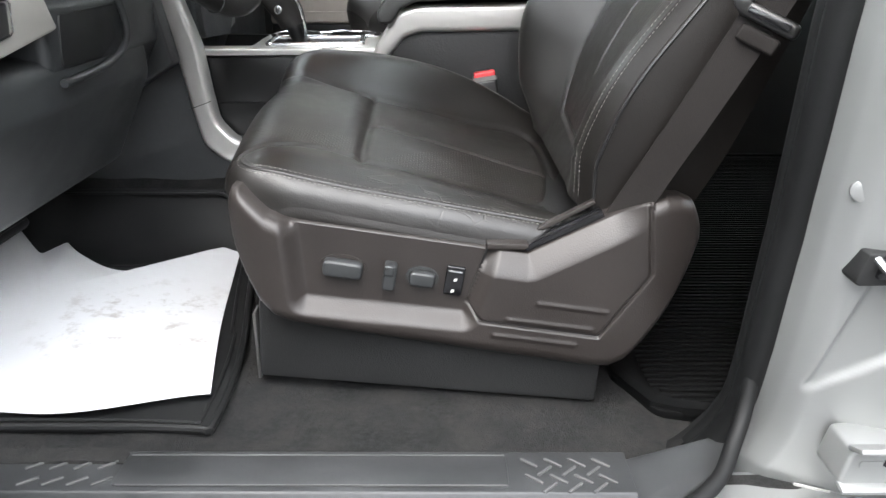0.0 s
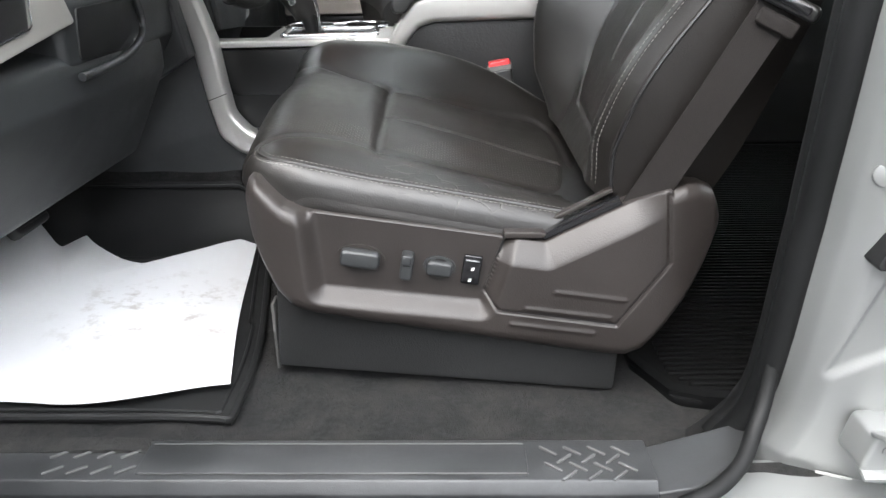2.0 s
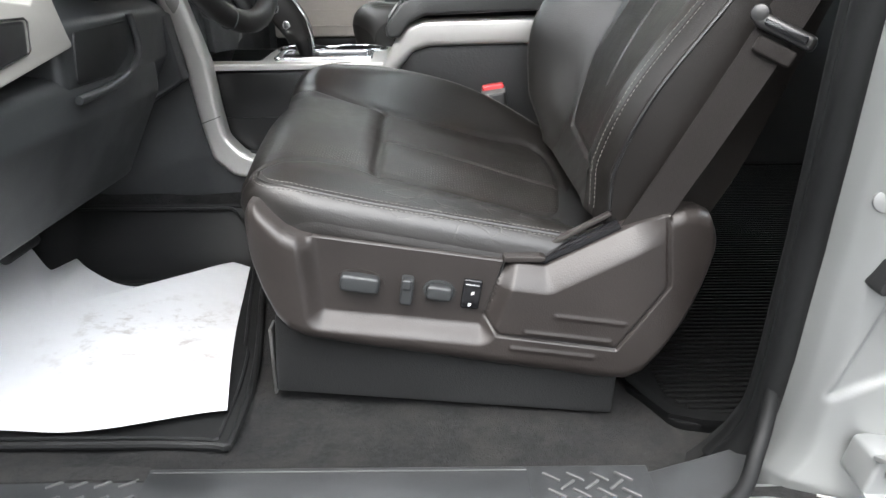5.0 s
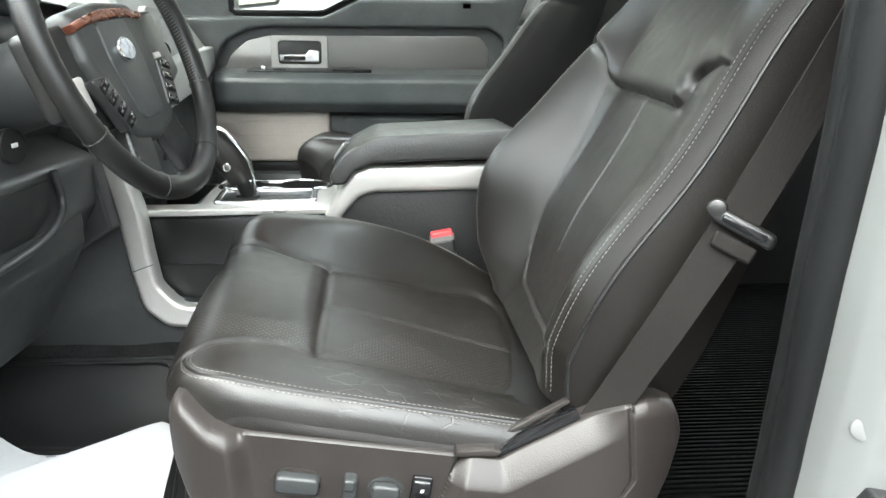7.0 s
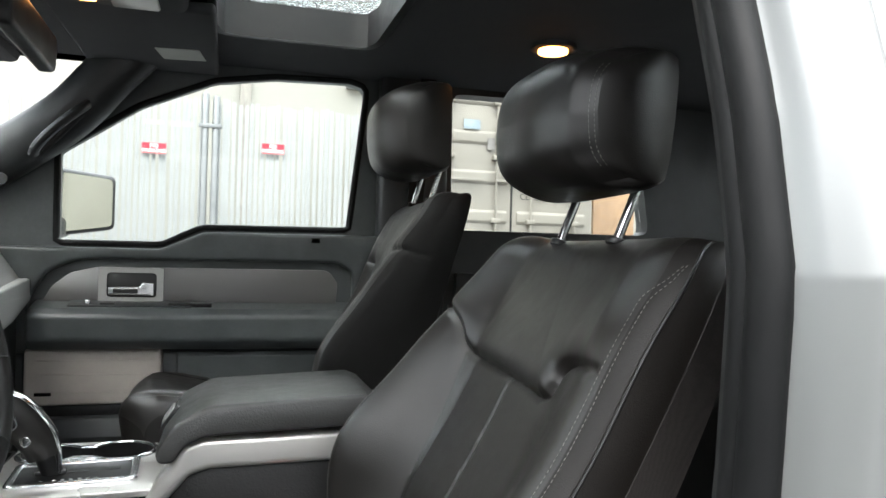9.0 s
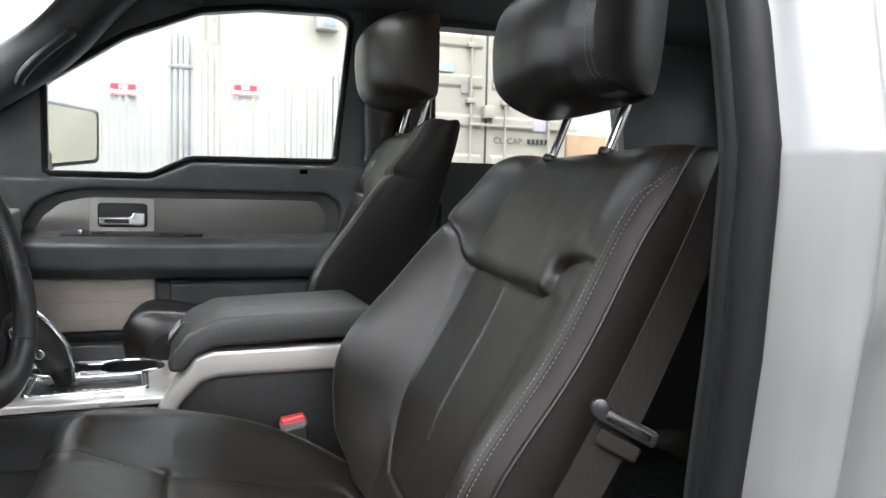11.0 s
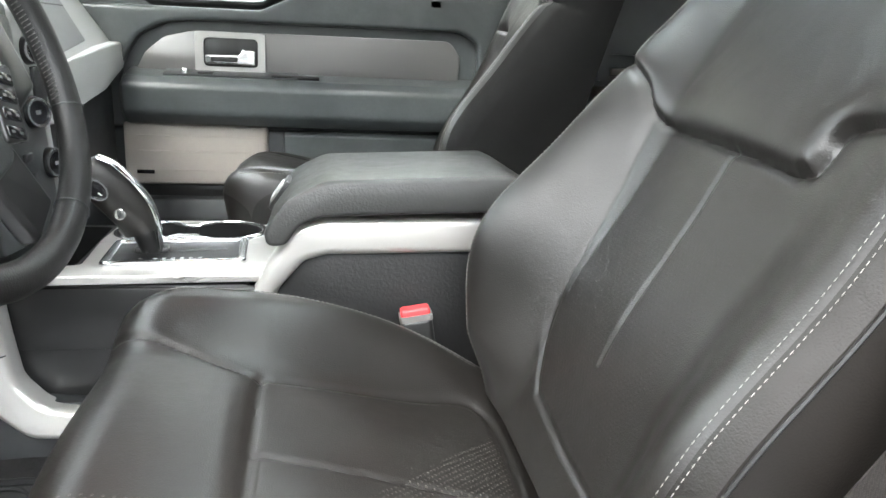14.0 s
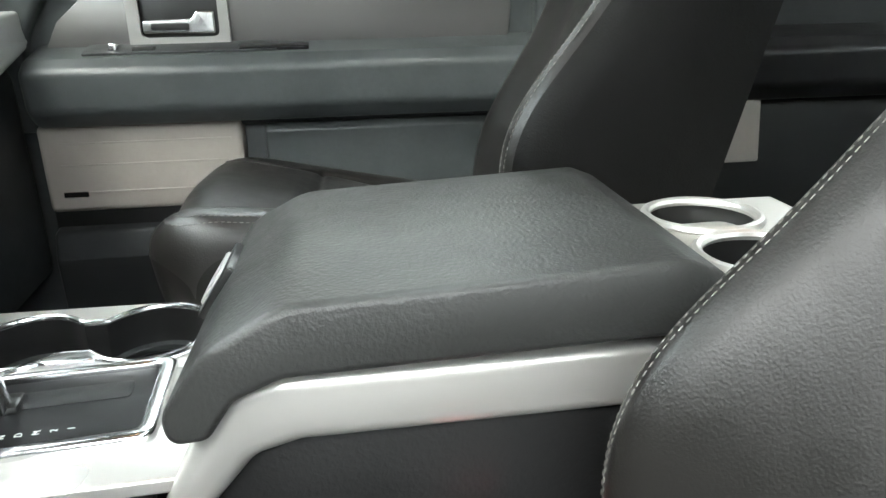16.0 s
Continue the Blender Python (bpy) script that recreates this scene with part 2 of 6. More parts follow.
def fillet(pts, r, n=5):
    """A polygon with its corners rounded; r is one radius or one for each corner."""
    out = []
    k = len(pts)
    for i in range(k):
        p, a, b = Vector(pts[i]), Vector(pts[i - 1]), Vector(pts[(i + 1) % k])
        ri = r[i] if isinstance(r, (list, tuple)) else r
        u, w = a - p, b - p
        lu, lw = u.length, w.length
        ang = u.angle(w)
        if ri <= 0 or ang > 3.1:
            out.append(tuple(p))
            continue
        d = min(ri / math.tan(ang / 2), lu * 0.48, lw * 0.48)
        s, e = p + u / lu * d, p + w / lw * d
        for j in range(n + 1):
            t = j / n
            out.append(tuple(s * (1 - t) ** 2 + p * 2 * t * (1 - t) + e * t * t))
    return out


def prism(poly, axis, a0, a1, bev=0.003, seg=2):
    """A flat polygon drawn across one axis and given thickness from a0 to a1."""
    bm = bmesh.new()

    def at(p, a):
        return {"x": (a, p[0], p[1]), "y": (p[0], a, p[1]), "z": (p[0], p[1], a)}[axis]

    lo = [bm.verts.new(at(p, a0)) for p in poly]
    hi = [bm.verts.new(at(p, a1)) for p in poly]
    bm.faces.new(lo)
    bm.faces.new(hi[::-1])
    k = len(poly)
    for i in range(k):
        bm.faces.new((lo[i], hi[i], hi[(i + 1) % k], lo[(i + 1) % k]))
    bmesh.ops.recalc_face_normals(bm, faces=bm.faces)
    if bev:
        rim = [e for e in bm.edges if any(len(f.verts) > 4 or f in e.link_faces and len(f.verts) == k for f in e.link_faces)]
        rim = [e for e in rim if abs((e.verts[0].co - e.verts[1].co)["xyz".index(axis)]) < 1e-6]
        bmesh.ops.bevel(bm, geom=rim, offset=bev, segments=seg, profile=0.5, affect="EDGES", clamp_overlap=True)
    for f in bm.faces:
        f.select = abs(f.normal["xyz".index(axis)]) > 0.9995
    return bm


def spline(pts, n=8, closed=False):
    """A smooth line through the points."""
    pts = [Vector(p) for p in pts]
    k = len(pts)
    out = []
    for i in range(k if closed else k - 1):
        p0 = pts[(i - 1) % k] if closed or i else pts[0] * 2 - pts[1]
        p1, p2 = pts[i], pts[(i + 1) % k]
        p3 = pts[(i + 2) % k] if closed or i + 2 < k else pts[-1] * 2 - pts[-2]
        for j in range(n):
            t = j / n
            out.append(0.5 * (2 * p1 + (p2 - p0) * t + (2 * p0 - 5 * p1 + 4 * p2 - p3) * t * t + (3 * p1 - p0 - 3 * p2 + p3) * t ** 3))
    if not closed:
        out.append(pts[-1])
    return out


def sweep(path, profile, closed=False, up=(0, 0, 1), caps=True):
    """A profile, points (side, up), carried along a path; profile may be a function of the place along it, 0 to 1."""
    bm = bmesh.new()
    k = len(path)
    rings = []
    up = Vector(up)
    for i, p in enumerate(path):
        a = path[i - 1] if closed or i else path[0]
        b = path[(i + 1) % k] if closed or i + 1 < k else path[-1]
        t = (b - a).normalized()
        side = t.cross(up)
        side = side.normalized() if side.length > 1e-4 else Vector((1, 0, 0))
        top = side.cross(t)
        prof = profile(i / (k - 1)) if callable(profile) else profile
        rings.append([bm.verts.new(p + side * q[0] + top * q[1]) for q in prof])
    m = len(rings[0])
    for i in range(k if closed else k - 1):
        r0, r1 = rings[i], rings[(i + 1) % k]
        for j in range(m):
            bm.faces.new((r0[j], r0[(j + 1) % m], r1[(j + 1) % m], r1[j]))
    if caps and not closed:
        bm.faces.new(rings[0])
        bm.faces.new(rings[-1][::-1])
    return bm


def circle(r, n=10, ry=None):
    return [(r * math.cos(2 * math.pi * i / n), (ry or r) * math.sin(2 * math.pi * i / n)) for i in range(n)]


def tube(path, r, n=10, closed=False, up=(0, 0, 1)):
    return sweep([Vector(p) for p in path], circle(r, n), closed, up)


def cyl(c, axis, r, h, n=28, bev=0.002, r2=None):
    """A round piece about an axis, from c along it for h."""
    bm = bmesh.new()
    bmesh.ops.create_cone(bm, cap_ends=True, segments=n, radius1=r, radius2=r if r2 is None else r2, depth=h)
    if bev:
        rim = [e for e in bm.edges if abs(e.verts[0].co.z - e.verts[1].co.z) < 1e-6]
        bmesh.ops.bevel(bm, geom=rim, offset=bev, segments=2, profile=0.5, affect="EDGES", clamp_overlap=True)
    for f in bm.faces:
        f.select = abs(f.normal.z) > 0.9995
    q = Vector(axis).normalized().to_track_quat("Z", "Y").to_matrix().to_4x4()
    bm.transform(Matrix.Translation(Vector(c) + Vector(axis).normalized() * h / 2) @ q)
    return bm


def sheet(P, back, flip=False, rings=6, slots=None, puff=0.0, capped=True, rear_slot=None):
    """A closed body: a front surface given as a grid of places, side walls that run to the same outline moved by back, and a rear face."""
    nu, nv = P.shape[:2]
    verts = P.reshape(-1, 3)
    idx = np.arange(nu * nv).reshape(nu, nv)
    faces = np.stack([idx[:-1, :-1], idx[1:, :-1], idx[1:, 1:], idx[:-1, 1:]], -1).reshape(-1, 4)
    border = np.concatenate([idx[:, 0], idx[-1, 1:], idx[-2::-1, -1], idx[0, -2:0:-1]])
    edge = verts[border]
    mid = edge.mean(0)
    all_v, all_f = [verts], [faces]
    last, count = border, len(verts)
    for k in range(1, rings + 1):
        t = k / rings
        move = back(edge) if callable(back) else np.asarray(back)
        out = edge - mid
        out = out / (np.linalg.norm(out, axis=1, keepdims=True) + 1e-9)
        ring = edge + move * t + out * puff * math.sin(math.pi * t)
        now = np.arange(count, count + len(border))
        all_v.append(ring)
        all_f.append(np.stack([last, np.roll(last, -1), np.roll(now, -1), now], -1))
        last, count = now, count + len(border)
    verts = np.concatenate(all_v)
    faces = np.concatenate(all_f)
    faces = faces.tolist()
    if capped:
        verts = np.concatenate([verts, verts[last].mean(0)[None]])
        faces += [[int(a), int(b), count] for a, b in zip(last, np.roll(last, -1))]
    if flip:
        faces = [f[::-1] for f in faces]
    me = bpy.data.meshes.new("sheet")
    me.from_pydata(verts.tolist(), [], faces)
    if slots is not None:
        s = np.zeros(len(me.polygons), int)
        s[:(nu - 1) * (nv - 1)] = slots[:-1, :-1].reshape(-1)
        if rear_slot:      # (ring, slot): from this ring of the side wall on
            s[(nu - 1) * (nv - 1) + rear_slot[0] * len(border):] = rear_slot[1]
        me.polygons.foreach_set("material_index", s)
    me.update()
    return me


def groove(X, Y, line, width):
    """How near each place of a grid is to a line of points: 1 on it, falling to 0."""
    best = np.full(X.shape, 1e9)
    for (ax, ay), (bx, by) in zip(line[:-1], line[1:]):
        dx, dy = bx - ax, by - ay
        t = np.clip(((X - ax) * dx + (Y - ay) * dy) / (dx * dx + dy * dy + 1e-12), 0, 1)
        best = np.minimum(best, (X - ax - t * dx) ** 2 + (Y - ay - t * dy) ** 2)
    return np.exp(-best / width ** 2)


def inside(X, Y, poly):
    hit = np.zeros(X.shape, bool)
    for (ax, ay), (bx, by) in zip(poly, poly[1:] + poly[:1]):
        hit ^= ((ay > Y) != (by > Y)) & (X < (bx - ax) * (Y - ay) / (by - ay + 1e-12) + ax)
    return hit


def stitches(path, length=0.0042, gap=0.0022, r=0.00050):
    """A dashed line of thread along a path."""
    bm = bmesh.new()
    run, want, start = 0.0, length, path[0]
    on = True
    for a, b in zip(path[:-1], path[1:]):
        d = (b - a).length
        pos = 0.0
        while run + (d - pos) >= want:
            pos += want - run
            q = a.lerp(b, pos / d) if d else b
            if on:
                t = (q - start).normalized()
                s = t.cross(Vector((0, 0, 1)))
                s = s.normalized() if s.length > 1e-4 else Vector((1, 0, 0))
                u = s.cross(t)
                ring = []
                for c, k in ((start, 0.4), (start.lerp(q, 0.25), 1.0), (start.lerp(q, 0.75), 1.0), (q, 0.4)):
                    ring.append([bm.verts.new(c + (s * math.cos(w) + u * math.sin(w)) * r * k) for w in (0, 1.57, 3.14, 4.71)])
                for r0, r1 in zip(ring[:-1], ring[1:]):
                    for j in range(4):
                        bm.faces.new((r0[j], r0[(j + 1) % 4], r1[(j + 1) % 4], r1[j]))
            on = not on
            start, run, want = q, 0.0, (length if on else gap)
        run += d - pos
    return bm


def curve(x, xs, ys, degree=3):
    """A smooth run through a few given heights."""
    return np.polyval(np.polyfit(xs, ys, degree), x)


def bell(t, c, w):
    return np.exp(-((t - c) / w) ** 2)


def smooth01(t):
    t = np.clip(t, 0, 1)
    return t * t * (3 - 2 * t)


# ---- the cab: floor, sill, pillars, roof ----
MID = 1.52          # the truck's centre line
cab_floor = thing("floor", (0, 1.5, 0.6), "charcoal carpeted cab floor", "floor", kind="structure")


def floor_z(x):
    return 0.688 - 0.05 * np.clip(x, -0.35, 0.6) + 0.55 * np.maximum(0, -0.72 - x)


xs, ys = np.linspace(-1.25, 1.75, 121), np.linspace(0.62, 2.42, 73)
X, Y = np.meshgrid(xs, ys, indexing="ij")
Z = floor_z(X) + 0.045 * smooth01((0.70 - Y) / 0.06) + 0.028 * smooth01((Y - 2.34) / 0.06)
Z += 0.16 * np.exp(-((Y - MID) / 0.20) ** 4) * (1 - smooth01((X - 0.20) / 0.10))
Z += 0.003 * np.sin(X * 31 + Y * 17) * np.sin(Y * 23 - X * 9)
part("carpet", sheet(np.stack([X, Y, Z], -1), (0, 0, -0.06), flip=True, capped=False), CARPET, cab_floor)

sill = thing("sill", (0, 0.6, 0.7), "black plastic door sill with raised tread marks", "sill", kind="structure")
part("scuff_plate", prism(fillet([(0.568, 0.735), (0.576, 0.748), (0.642, 0.748), (0.652, 0.736), (0.652, 0.715), (0.568, 0.715)], 0.004, 3), "x", -1.0, 0.215, 0.002), SCUFF, sill)
part("raised_panel", prism(fillet([(-0.335, 0.585), (0.082, 0.583), (0.082, 0.634), (-0.335, 0.634)], 0.003, 3), "z", 0.747, 0.7495, 0.001), SCUFF, sill)
# Pale strips stand in for the highlights on the panel's bevels.
for yy in (0.5845, 0.6335):
    part("edge_glint", box(-0.330, 0.080, yy - 0.0007, yy + 0.0007, 0.7485, 0.7505, 0.0004), TREAD, sill, "pale strip as the panel edge's highlight")


def tread(cx, cy, turn):
    return moved(box(-0.011, 0.011, -0.0016, 0.0016, 0, 0.0028, 0.0012), pose(cx, cy, 0.7478, 0, 0, turn))
for i in range(4):
    for j in range(2):
        part("tread_mark", tread(-0.428 + 0.026 * i + 0.004 * j, 0.617 - 0.026 * j, 35), TREAD, sill)
        part("tread_mark", tread(0.106 + 0.0262 * i + 0.003 * j, 0.622 - 0.0265 * j, -38), TREAD, sill)
        if i < 3:
            part("tread_mark", tread(0.122 + 0.0262 * i + 0.003 * j, 0.6085 - 0.0265 * j, 42), TREAD, sill)
part("outer_sill", prism(fillet([(0.50, 0.66), (0.525, 0.70), (0.566, 0.722), (0.66, 0.710), (0.66, 0.52), (0.50, 0.52)], 0.012, 4), "x", -1.05, 1.7, 0.002), PAINT, sill, "silver painted outer sill")
part("sill_seal", tube(spline([(-1.0, 0.552, 0.728), (-0.3, 0.552, 0.728), (0.16, 0.553, 0.728), (0.25, 0.565, 0.731), (0.305, 0.60, 0.742), (0.335, 0.64, 0.765), (0.352, 0.664, 0.80), (0.358, 0.676, 0.85), (0.360, 0.668, 0.92)], 10), 0.009, 10, up=(0, 1, 0)), SEAL, sill, "black rubber door seal")
part("rear_sill_cover", prism(fillet([(0.216, 0.576), (0.262, 0.586), (0.31, 0.625), (0.345, 0.665), (0.345, 0.70), (0.216, 0.652)], [0.004, 0.03, 0.03, 0.02, 0.01, 0.004], 4), "z", 0.690, 0.730, 0.012, 4), SCUFF, sill)


SIDE_Z = (0.60, 0.665, 0.86, 0.96, 1.04, 1.10, 1.20, 1.31, 1.47, 1.59, 1.75, 2.05)
SIDE_Y = (0.71, 0.695, 0.656, 0.644, 0.632, 0.621, 0.605, 0.590, 0.580, 0.602, 0.650, 0.745)


def lean(z, out=0.0):
    """The curve of the cab's side: tucked in at the sill, widest at the belt line, leaning in above."""
    return float(np.interp(z, SIDE_Z, SIDE_Y)) + out


def pillar_strip(xy, z0, z1, n=26):
    """An upright strip whose plan (x, y) follows the lean of the cab; xy is a function of z that gives a closed outline."""
    bm = bmesh.new()
    rings = []
    for i in range(n + 1):
        z = z0 + (z1 - z0) * i / n
        rings.append([bm.verts.new((x, y, z)) for x, y in xy(z)])
    m = len(rings[0])
    for r0, r1 in zip(rings[:-1], rings[1:]):
        for j in range(m):
            bm.faces.new((r0[j], r0[(j + 1) % m], r1[(j + 1) % m], r1[j]))
    bm.faces.new(rings[0][::-1])
    bm.faces.new(rings[-1])
    return bm


def edge_x(z):
    """Rear edge of the front door opening."""
    return 0.370 - 0.05 * max(0.0, (0.80 - z) / 0.12) ** 2 - 0.008 * min(1.0, max(0.0, (z - 1.0) / 0.2))


b_pillar = thing("b_pillar", (0.45, 0.65, 0.7), "silver painted pillar with black trim and rubber seal", "pillar", kind="structure")
U, Z = np.meshgrid(np.linspace(0, 0.26, 130), np.linspace(0.62, 2.05, 440), indexing="ij")
flange = 0.018 + 0.20 * np.clip(Z - 0.85, 0, 0.35)                                   # width of the flat beside the seal
valley = smooth01((U - flange) / 0.011) * smooth01((Z - 0.815 - 0.95 * U) / 0.013) * smooth01((1.02 - Z + 0.3 * U) / 0.03)
hollow = smooth01((U - 0.040) / 0.020) * smooth01((Z - 1.10) / 0.04) * smooth01((1.36 - Z) / 0.06)
OUTW = 0.012 + 0.020 * smooth01(U / 0.03) + 0.40 * U + 0.022 * smooth01((U - 0.115) / 0.03) - 0.009 * valley - 0.012 * hollow
OUTW -= 0.016 * (1 - smooth01(U / 0.010)) + smooth01((Z - 1.08) / 0.1) * (0.016 * bell(U, 0.062, 0.010) - 0.009 * bell(U, 0.088, 0.008) + 0.012 * bell(U, 0.112, 0.008))
EX, LY = np.maximum(np.vectorize(edge_x)(Z), 0.352), np.vectorize(lean)(Z)
part("outer_skin", sheet(np.stack([EX - 0.004 + U, LY - OUTW, Z], -1), (0.0, 0.05, 0), flip=True, rings=1), PAINT, b_pillar, "silver painted door jamb")


def bead(dx, dy, rx, ry, z0=0.70):
    return pillar_strip(lambda z: [(edge_x(z) + dx + rx * math.cos(a), lean(z, dy) + ry * math.sin(a)) for a in np.linspace(0, 6.283, 12, endpoint=False)], z0, 2.05, 40)


part("door_seal", bead(-0.010, 0.018, 0.015, 0.018), SEAL, b_pillar, "black rubber door seal")
part("inner_seal", bead(-0.014, 0.040, 0.009, 0.012), SEAL, b_pillar)
part("inner_trim", pillar_strip(lambda z: [(edge_x(z) - 0.018, lean(z, 0.040)), (edge_x(z) - 0.006, lean(z, 0.070)), (edge_x(z) + 0.062, lean(z, 0.105)), (edge_x(z) + 0.085, lean(z, 0.12)), (edge_x(z) + 0.17, lean(z, 0.12)), (edge_x(z) + 0.20, lean(z, 0.06)), (edge_x(z) + 0.05, lean(z, 0.03))], 0.66, 2.05, 40), varied("matt charcoal pillar trim", (0.0175, 0.0177, 0.0180), 0.62, spread=0.15, grain=0.3, grain_size=700, specular_ior_level=0.3), b_pillar, "charcoal plastic pillar trim")

roof = thing("roof", (0.2, 1.5, 1.95), "charcoal headliner with open sunroof shade", "roof", kind="structure")


def ring(outer, inner, axis, a0, a1, bev=0.0):
    """A flat frame between two closed outlines of equal count, with thickness."""
    bm = bmesh.new()

    def at(p, a):
        return {"x": (a, p[0], p[1]), "y": (p[0], a, p[1]), "z": (p[0], p[1], a)}[axis]

    rows = [[bm.verts.new(at(p, a)) for p in line] for line, a in ((outer, a0), (inner, a0), (inner, a1), (outer, a1))]
    k = len(outer)
    for r0, r1 in zip(rows, rows[1:] + rows[:1]):
        for i in range(k):
            bm.faces.new((r0[i], r0[(i + 1) % k], r1[(i + 1) % k], r1[i]))
    bmesh.ops.recalc_face_normals(bm, faces=bm.faces)
    if bev:
        first, second = set(rows[0]), set(rows[1])
        rim = [e for e in bm.edges if set(e.verts) <= first or set(e.verts) <= second]
        bmesh.ops.bevel(bm, geom=rim, offset=bev, segments=4, profile=0.5, affect="EDGES", clamp_overlap=True)
    return bm


def resample(pts, n):
    """A closed outline as n evenly spaced points."""
    pts = [Vector(p) for p in pts]
    lens = [(pts[(i + 1) % len(pts)] - p).length for i, p in enumerate(pts)]
    total, out, i, acc = sum(lens), [], 0, 0.0
    for k in range(n):
        want = total * k / n
        while acc + lens[i] < want:
            acc += lens[i]
            i += 1
        out.append(tuple(pts[i].lerp(pts[(i + 1) % len(pts)], (want - acc) / lens[i])))
    return out


def rect(x0, x1, y0, y1, n=80):
    """A rectangle whose points start at one corner and go round by angle, to pair with another."""
    cx, cy = (x0 + x1) / 2, (y0 + y1) / 2
    out = []
    for i in range(n):
        a = 2 * math.pi * i / n
        c, s = math.cos(a), math.sin(a)
        k = 1 / max(abs(c), abs(s))
        out.append((cx + c * k * (x1 - x0) / 2, cy + s * k * (y1 - y0) / 2))
    return out


def soften(rc, x0, x1, y0, y1, n=80):
    """As rect, with rounded corners."""
    out = []
    for x, y in rect(x0, x1, y0, y1, n):
        cx, cy = min(max(x, x0 + rc), x1 - rc), min(max(y, y0 + rc), y1 - rc)
        d = math.hypot(x - cx, y - cy)
        k = rc / d if d > rc else 1
        out.append((cx + (x - cx) * k, cy + (y - cy) * k))
    return out


head_out = rect(-0.62, 1.75, 0.66, 2.38)
hl = ring(head_out, soften(0.05, -0.06, 0.32, 1.06, 1.95), "z", 1.985, 2.05)
part("headliner", hl, HEADLINER, roof, "charcoal cloth headliner")
part("sunroof_lip", ring(soften(0.055, -0.068, 0.328, 1.052, 1.958), soften(0.045, -0.05, 0.31, 1.07, 1.94), "z", 1.978, 2.06), BLACKPL, roof, "black sunroof frame")
GLASS, gnt, gb = shader("glass", (0.90, 0.945, 0.93), 0.02, 0.0)
gb.inputs["Transmission Weight"].default_value = 1.0
gb.inputs["IOR"].default_value = 1.45
bump(gnt, gb, noise_tex(gnt, coords(gnt), 3.0, 1), 0.02, 0.002)
WETGLASS, gnt, gb = shader("wet tinted glass", (0.50, 0.54, 0.53), 0.05, 0.0)
gb.inputs["Transmission Weight"].default_value = 1.0
drops = gnt.nodes.new("ShaderNodeTexVoronoi")
drops.inputs["Scale"].default_value = 110
gnt.links.new(coords(gnt), drops.inputs["Vector"])
bump(gnt, gb, ramp(gnt, drops.outputs["Distance"], 0.1, 0.45, 1, 0), 0.7, 0.003)
sr = part("sunroof_glass", box(-0.09, 0.35, 1.04, 1.97, 2.066, 2.071, 0), WETGLASS, roof, "tinted sunroof glass with rain drops", smooth=False)
sr.visible_shadow = False
part("roof_skin", ring(rect(-0.64, 1.78, 0.62, 2.42), rect(-0.10, 0.36, 1.03, 1.98), "z", 2.08, 2.09), PAINT, roof, "silver painted roof")
part("roof_rail", box(-0.62, 1.75, 0.655, 0.70, 1.94, 2.08, 0.015), HEADLINER, roof)
part("roof_rail", box(-0.62, 1.75, 2.30, 2.40, 1.985, 2.08, 0.015), HEADLINER, roof)
part("front_rail", box(-0.66, -0.56, 0.66, 2.38, 1.96, 2.08, 0.02), HEADLINER, roof)

AMBER, ant, ab = shader("warm lamp lens", (0.9, 0.7, 0.45), 0.4)
ab.inputs["Emission Color"].default_value = (1.0, 0.40, 0.10, 1)
ab.inputs["Emission Strength"].default_value = 3.0
dome = thing("dome_lamp", (0.715, 1.77, 1.97), "small round dome lamp lit warm amber", "lamp")
part("lamp_base", cyl((0.715, 1.77, 1.974), (0, 0, 1), 0.055, 0.012), HEADLINER, dome)
part("lens", cyl((0.715, 1.77, 1.966), (0, 0, 1), 0.036, 0.012), AMBER, dome, "glowing amber lens")
over = thing("overhead_console", (-0.24, 1.66, 1.96), "dark overhead console with lit map lamp", "console")
part("housing", box(-0.36, -0.10, 1.42, 1.70, 1.935, 1.99, 0.018, 3), HEADLINER, over)
part("lens", box(-0.315, -0.26, 1.61, 1.66, 1.930, 1.94, 0.004), AMBER, over, "glowing amber lens")
part("lamp_trim", box(-0.235, -0.15, 1.585, 1.675, 1.929, 1.94, 0.006), SATIN, over, "grey trim")
visor = thing("sun_visor", (-0.2, 1.95, 1.93), "charcoal sun visor folded up with pale label", "visor")
part("pad", box(-0.37, -0.05, 1.70, 2.24, 1.945, 1.97, 0.01, 3), HEADLINER, visor)
part("label", moved(box(-0.05, 0.05, -0.048, 0.048, -0.001, 0.001, 0), pose(-0.135, 2.04, 1.944, 0, 0, -8)), varied("label paper", (0.34, 0.34, 0.31), 0.7, spread=0.1, size=20), visor, "faded pale warning label")
rvm = thing("rear_view_mirror", (-0.35, 1.52, 1.83), "dark rear view mirror on the windscreen", "mirror")
part("mirror_shell", prism(fillet([(1.37, 1.80), (1.665, 1.79), (1.675, 1.86), (1.375, 1.87)], 0.02, 5), "x", -0.355, -0.325, 0.008, 3), BLACKPL, rvm)
part("mount", tube([(-0.35, 1.52, 1.84), (-0.42, 1.52, 1.90), (-0.52, 1.52, 1.92)], 0.012, 10, up=(0, 1, 0)), BLACKPL, rvm)

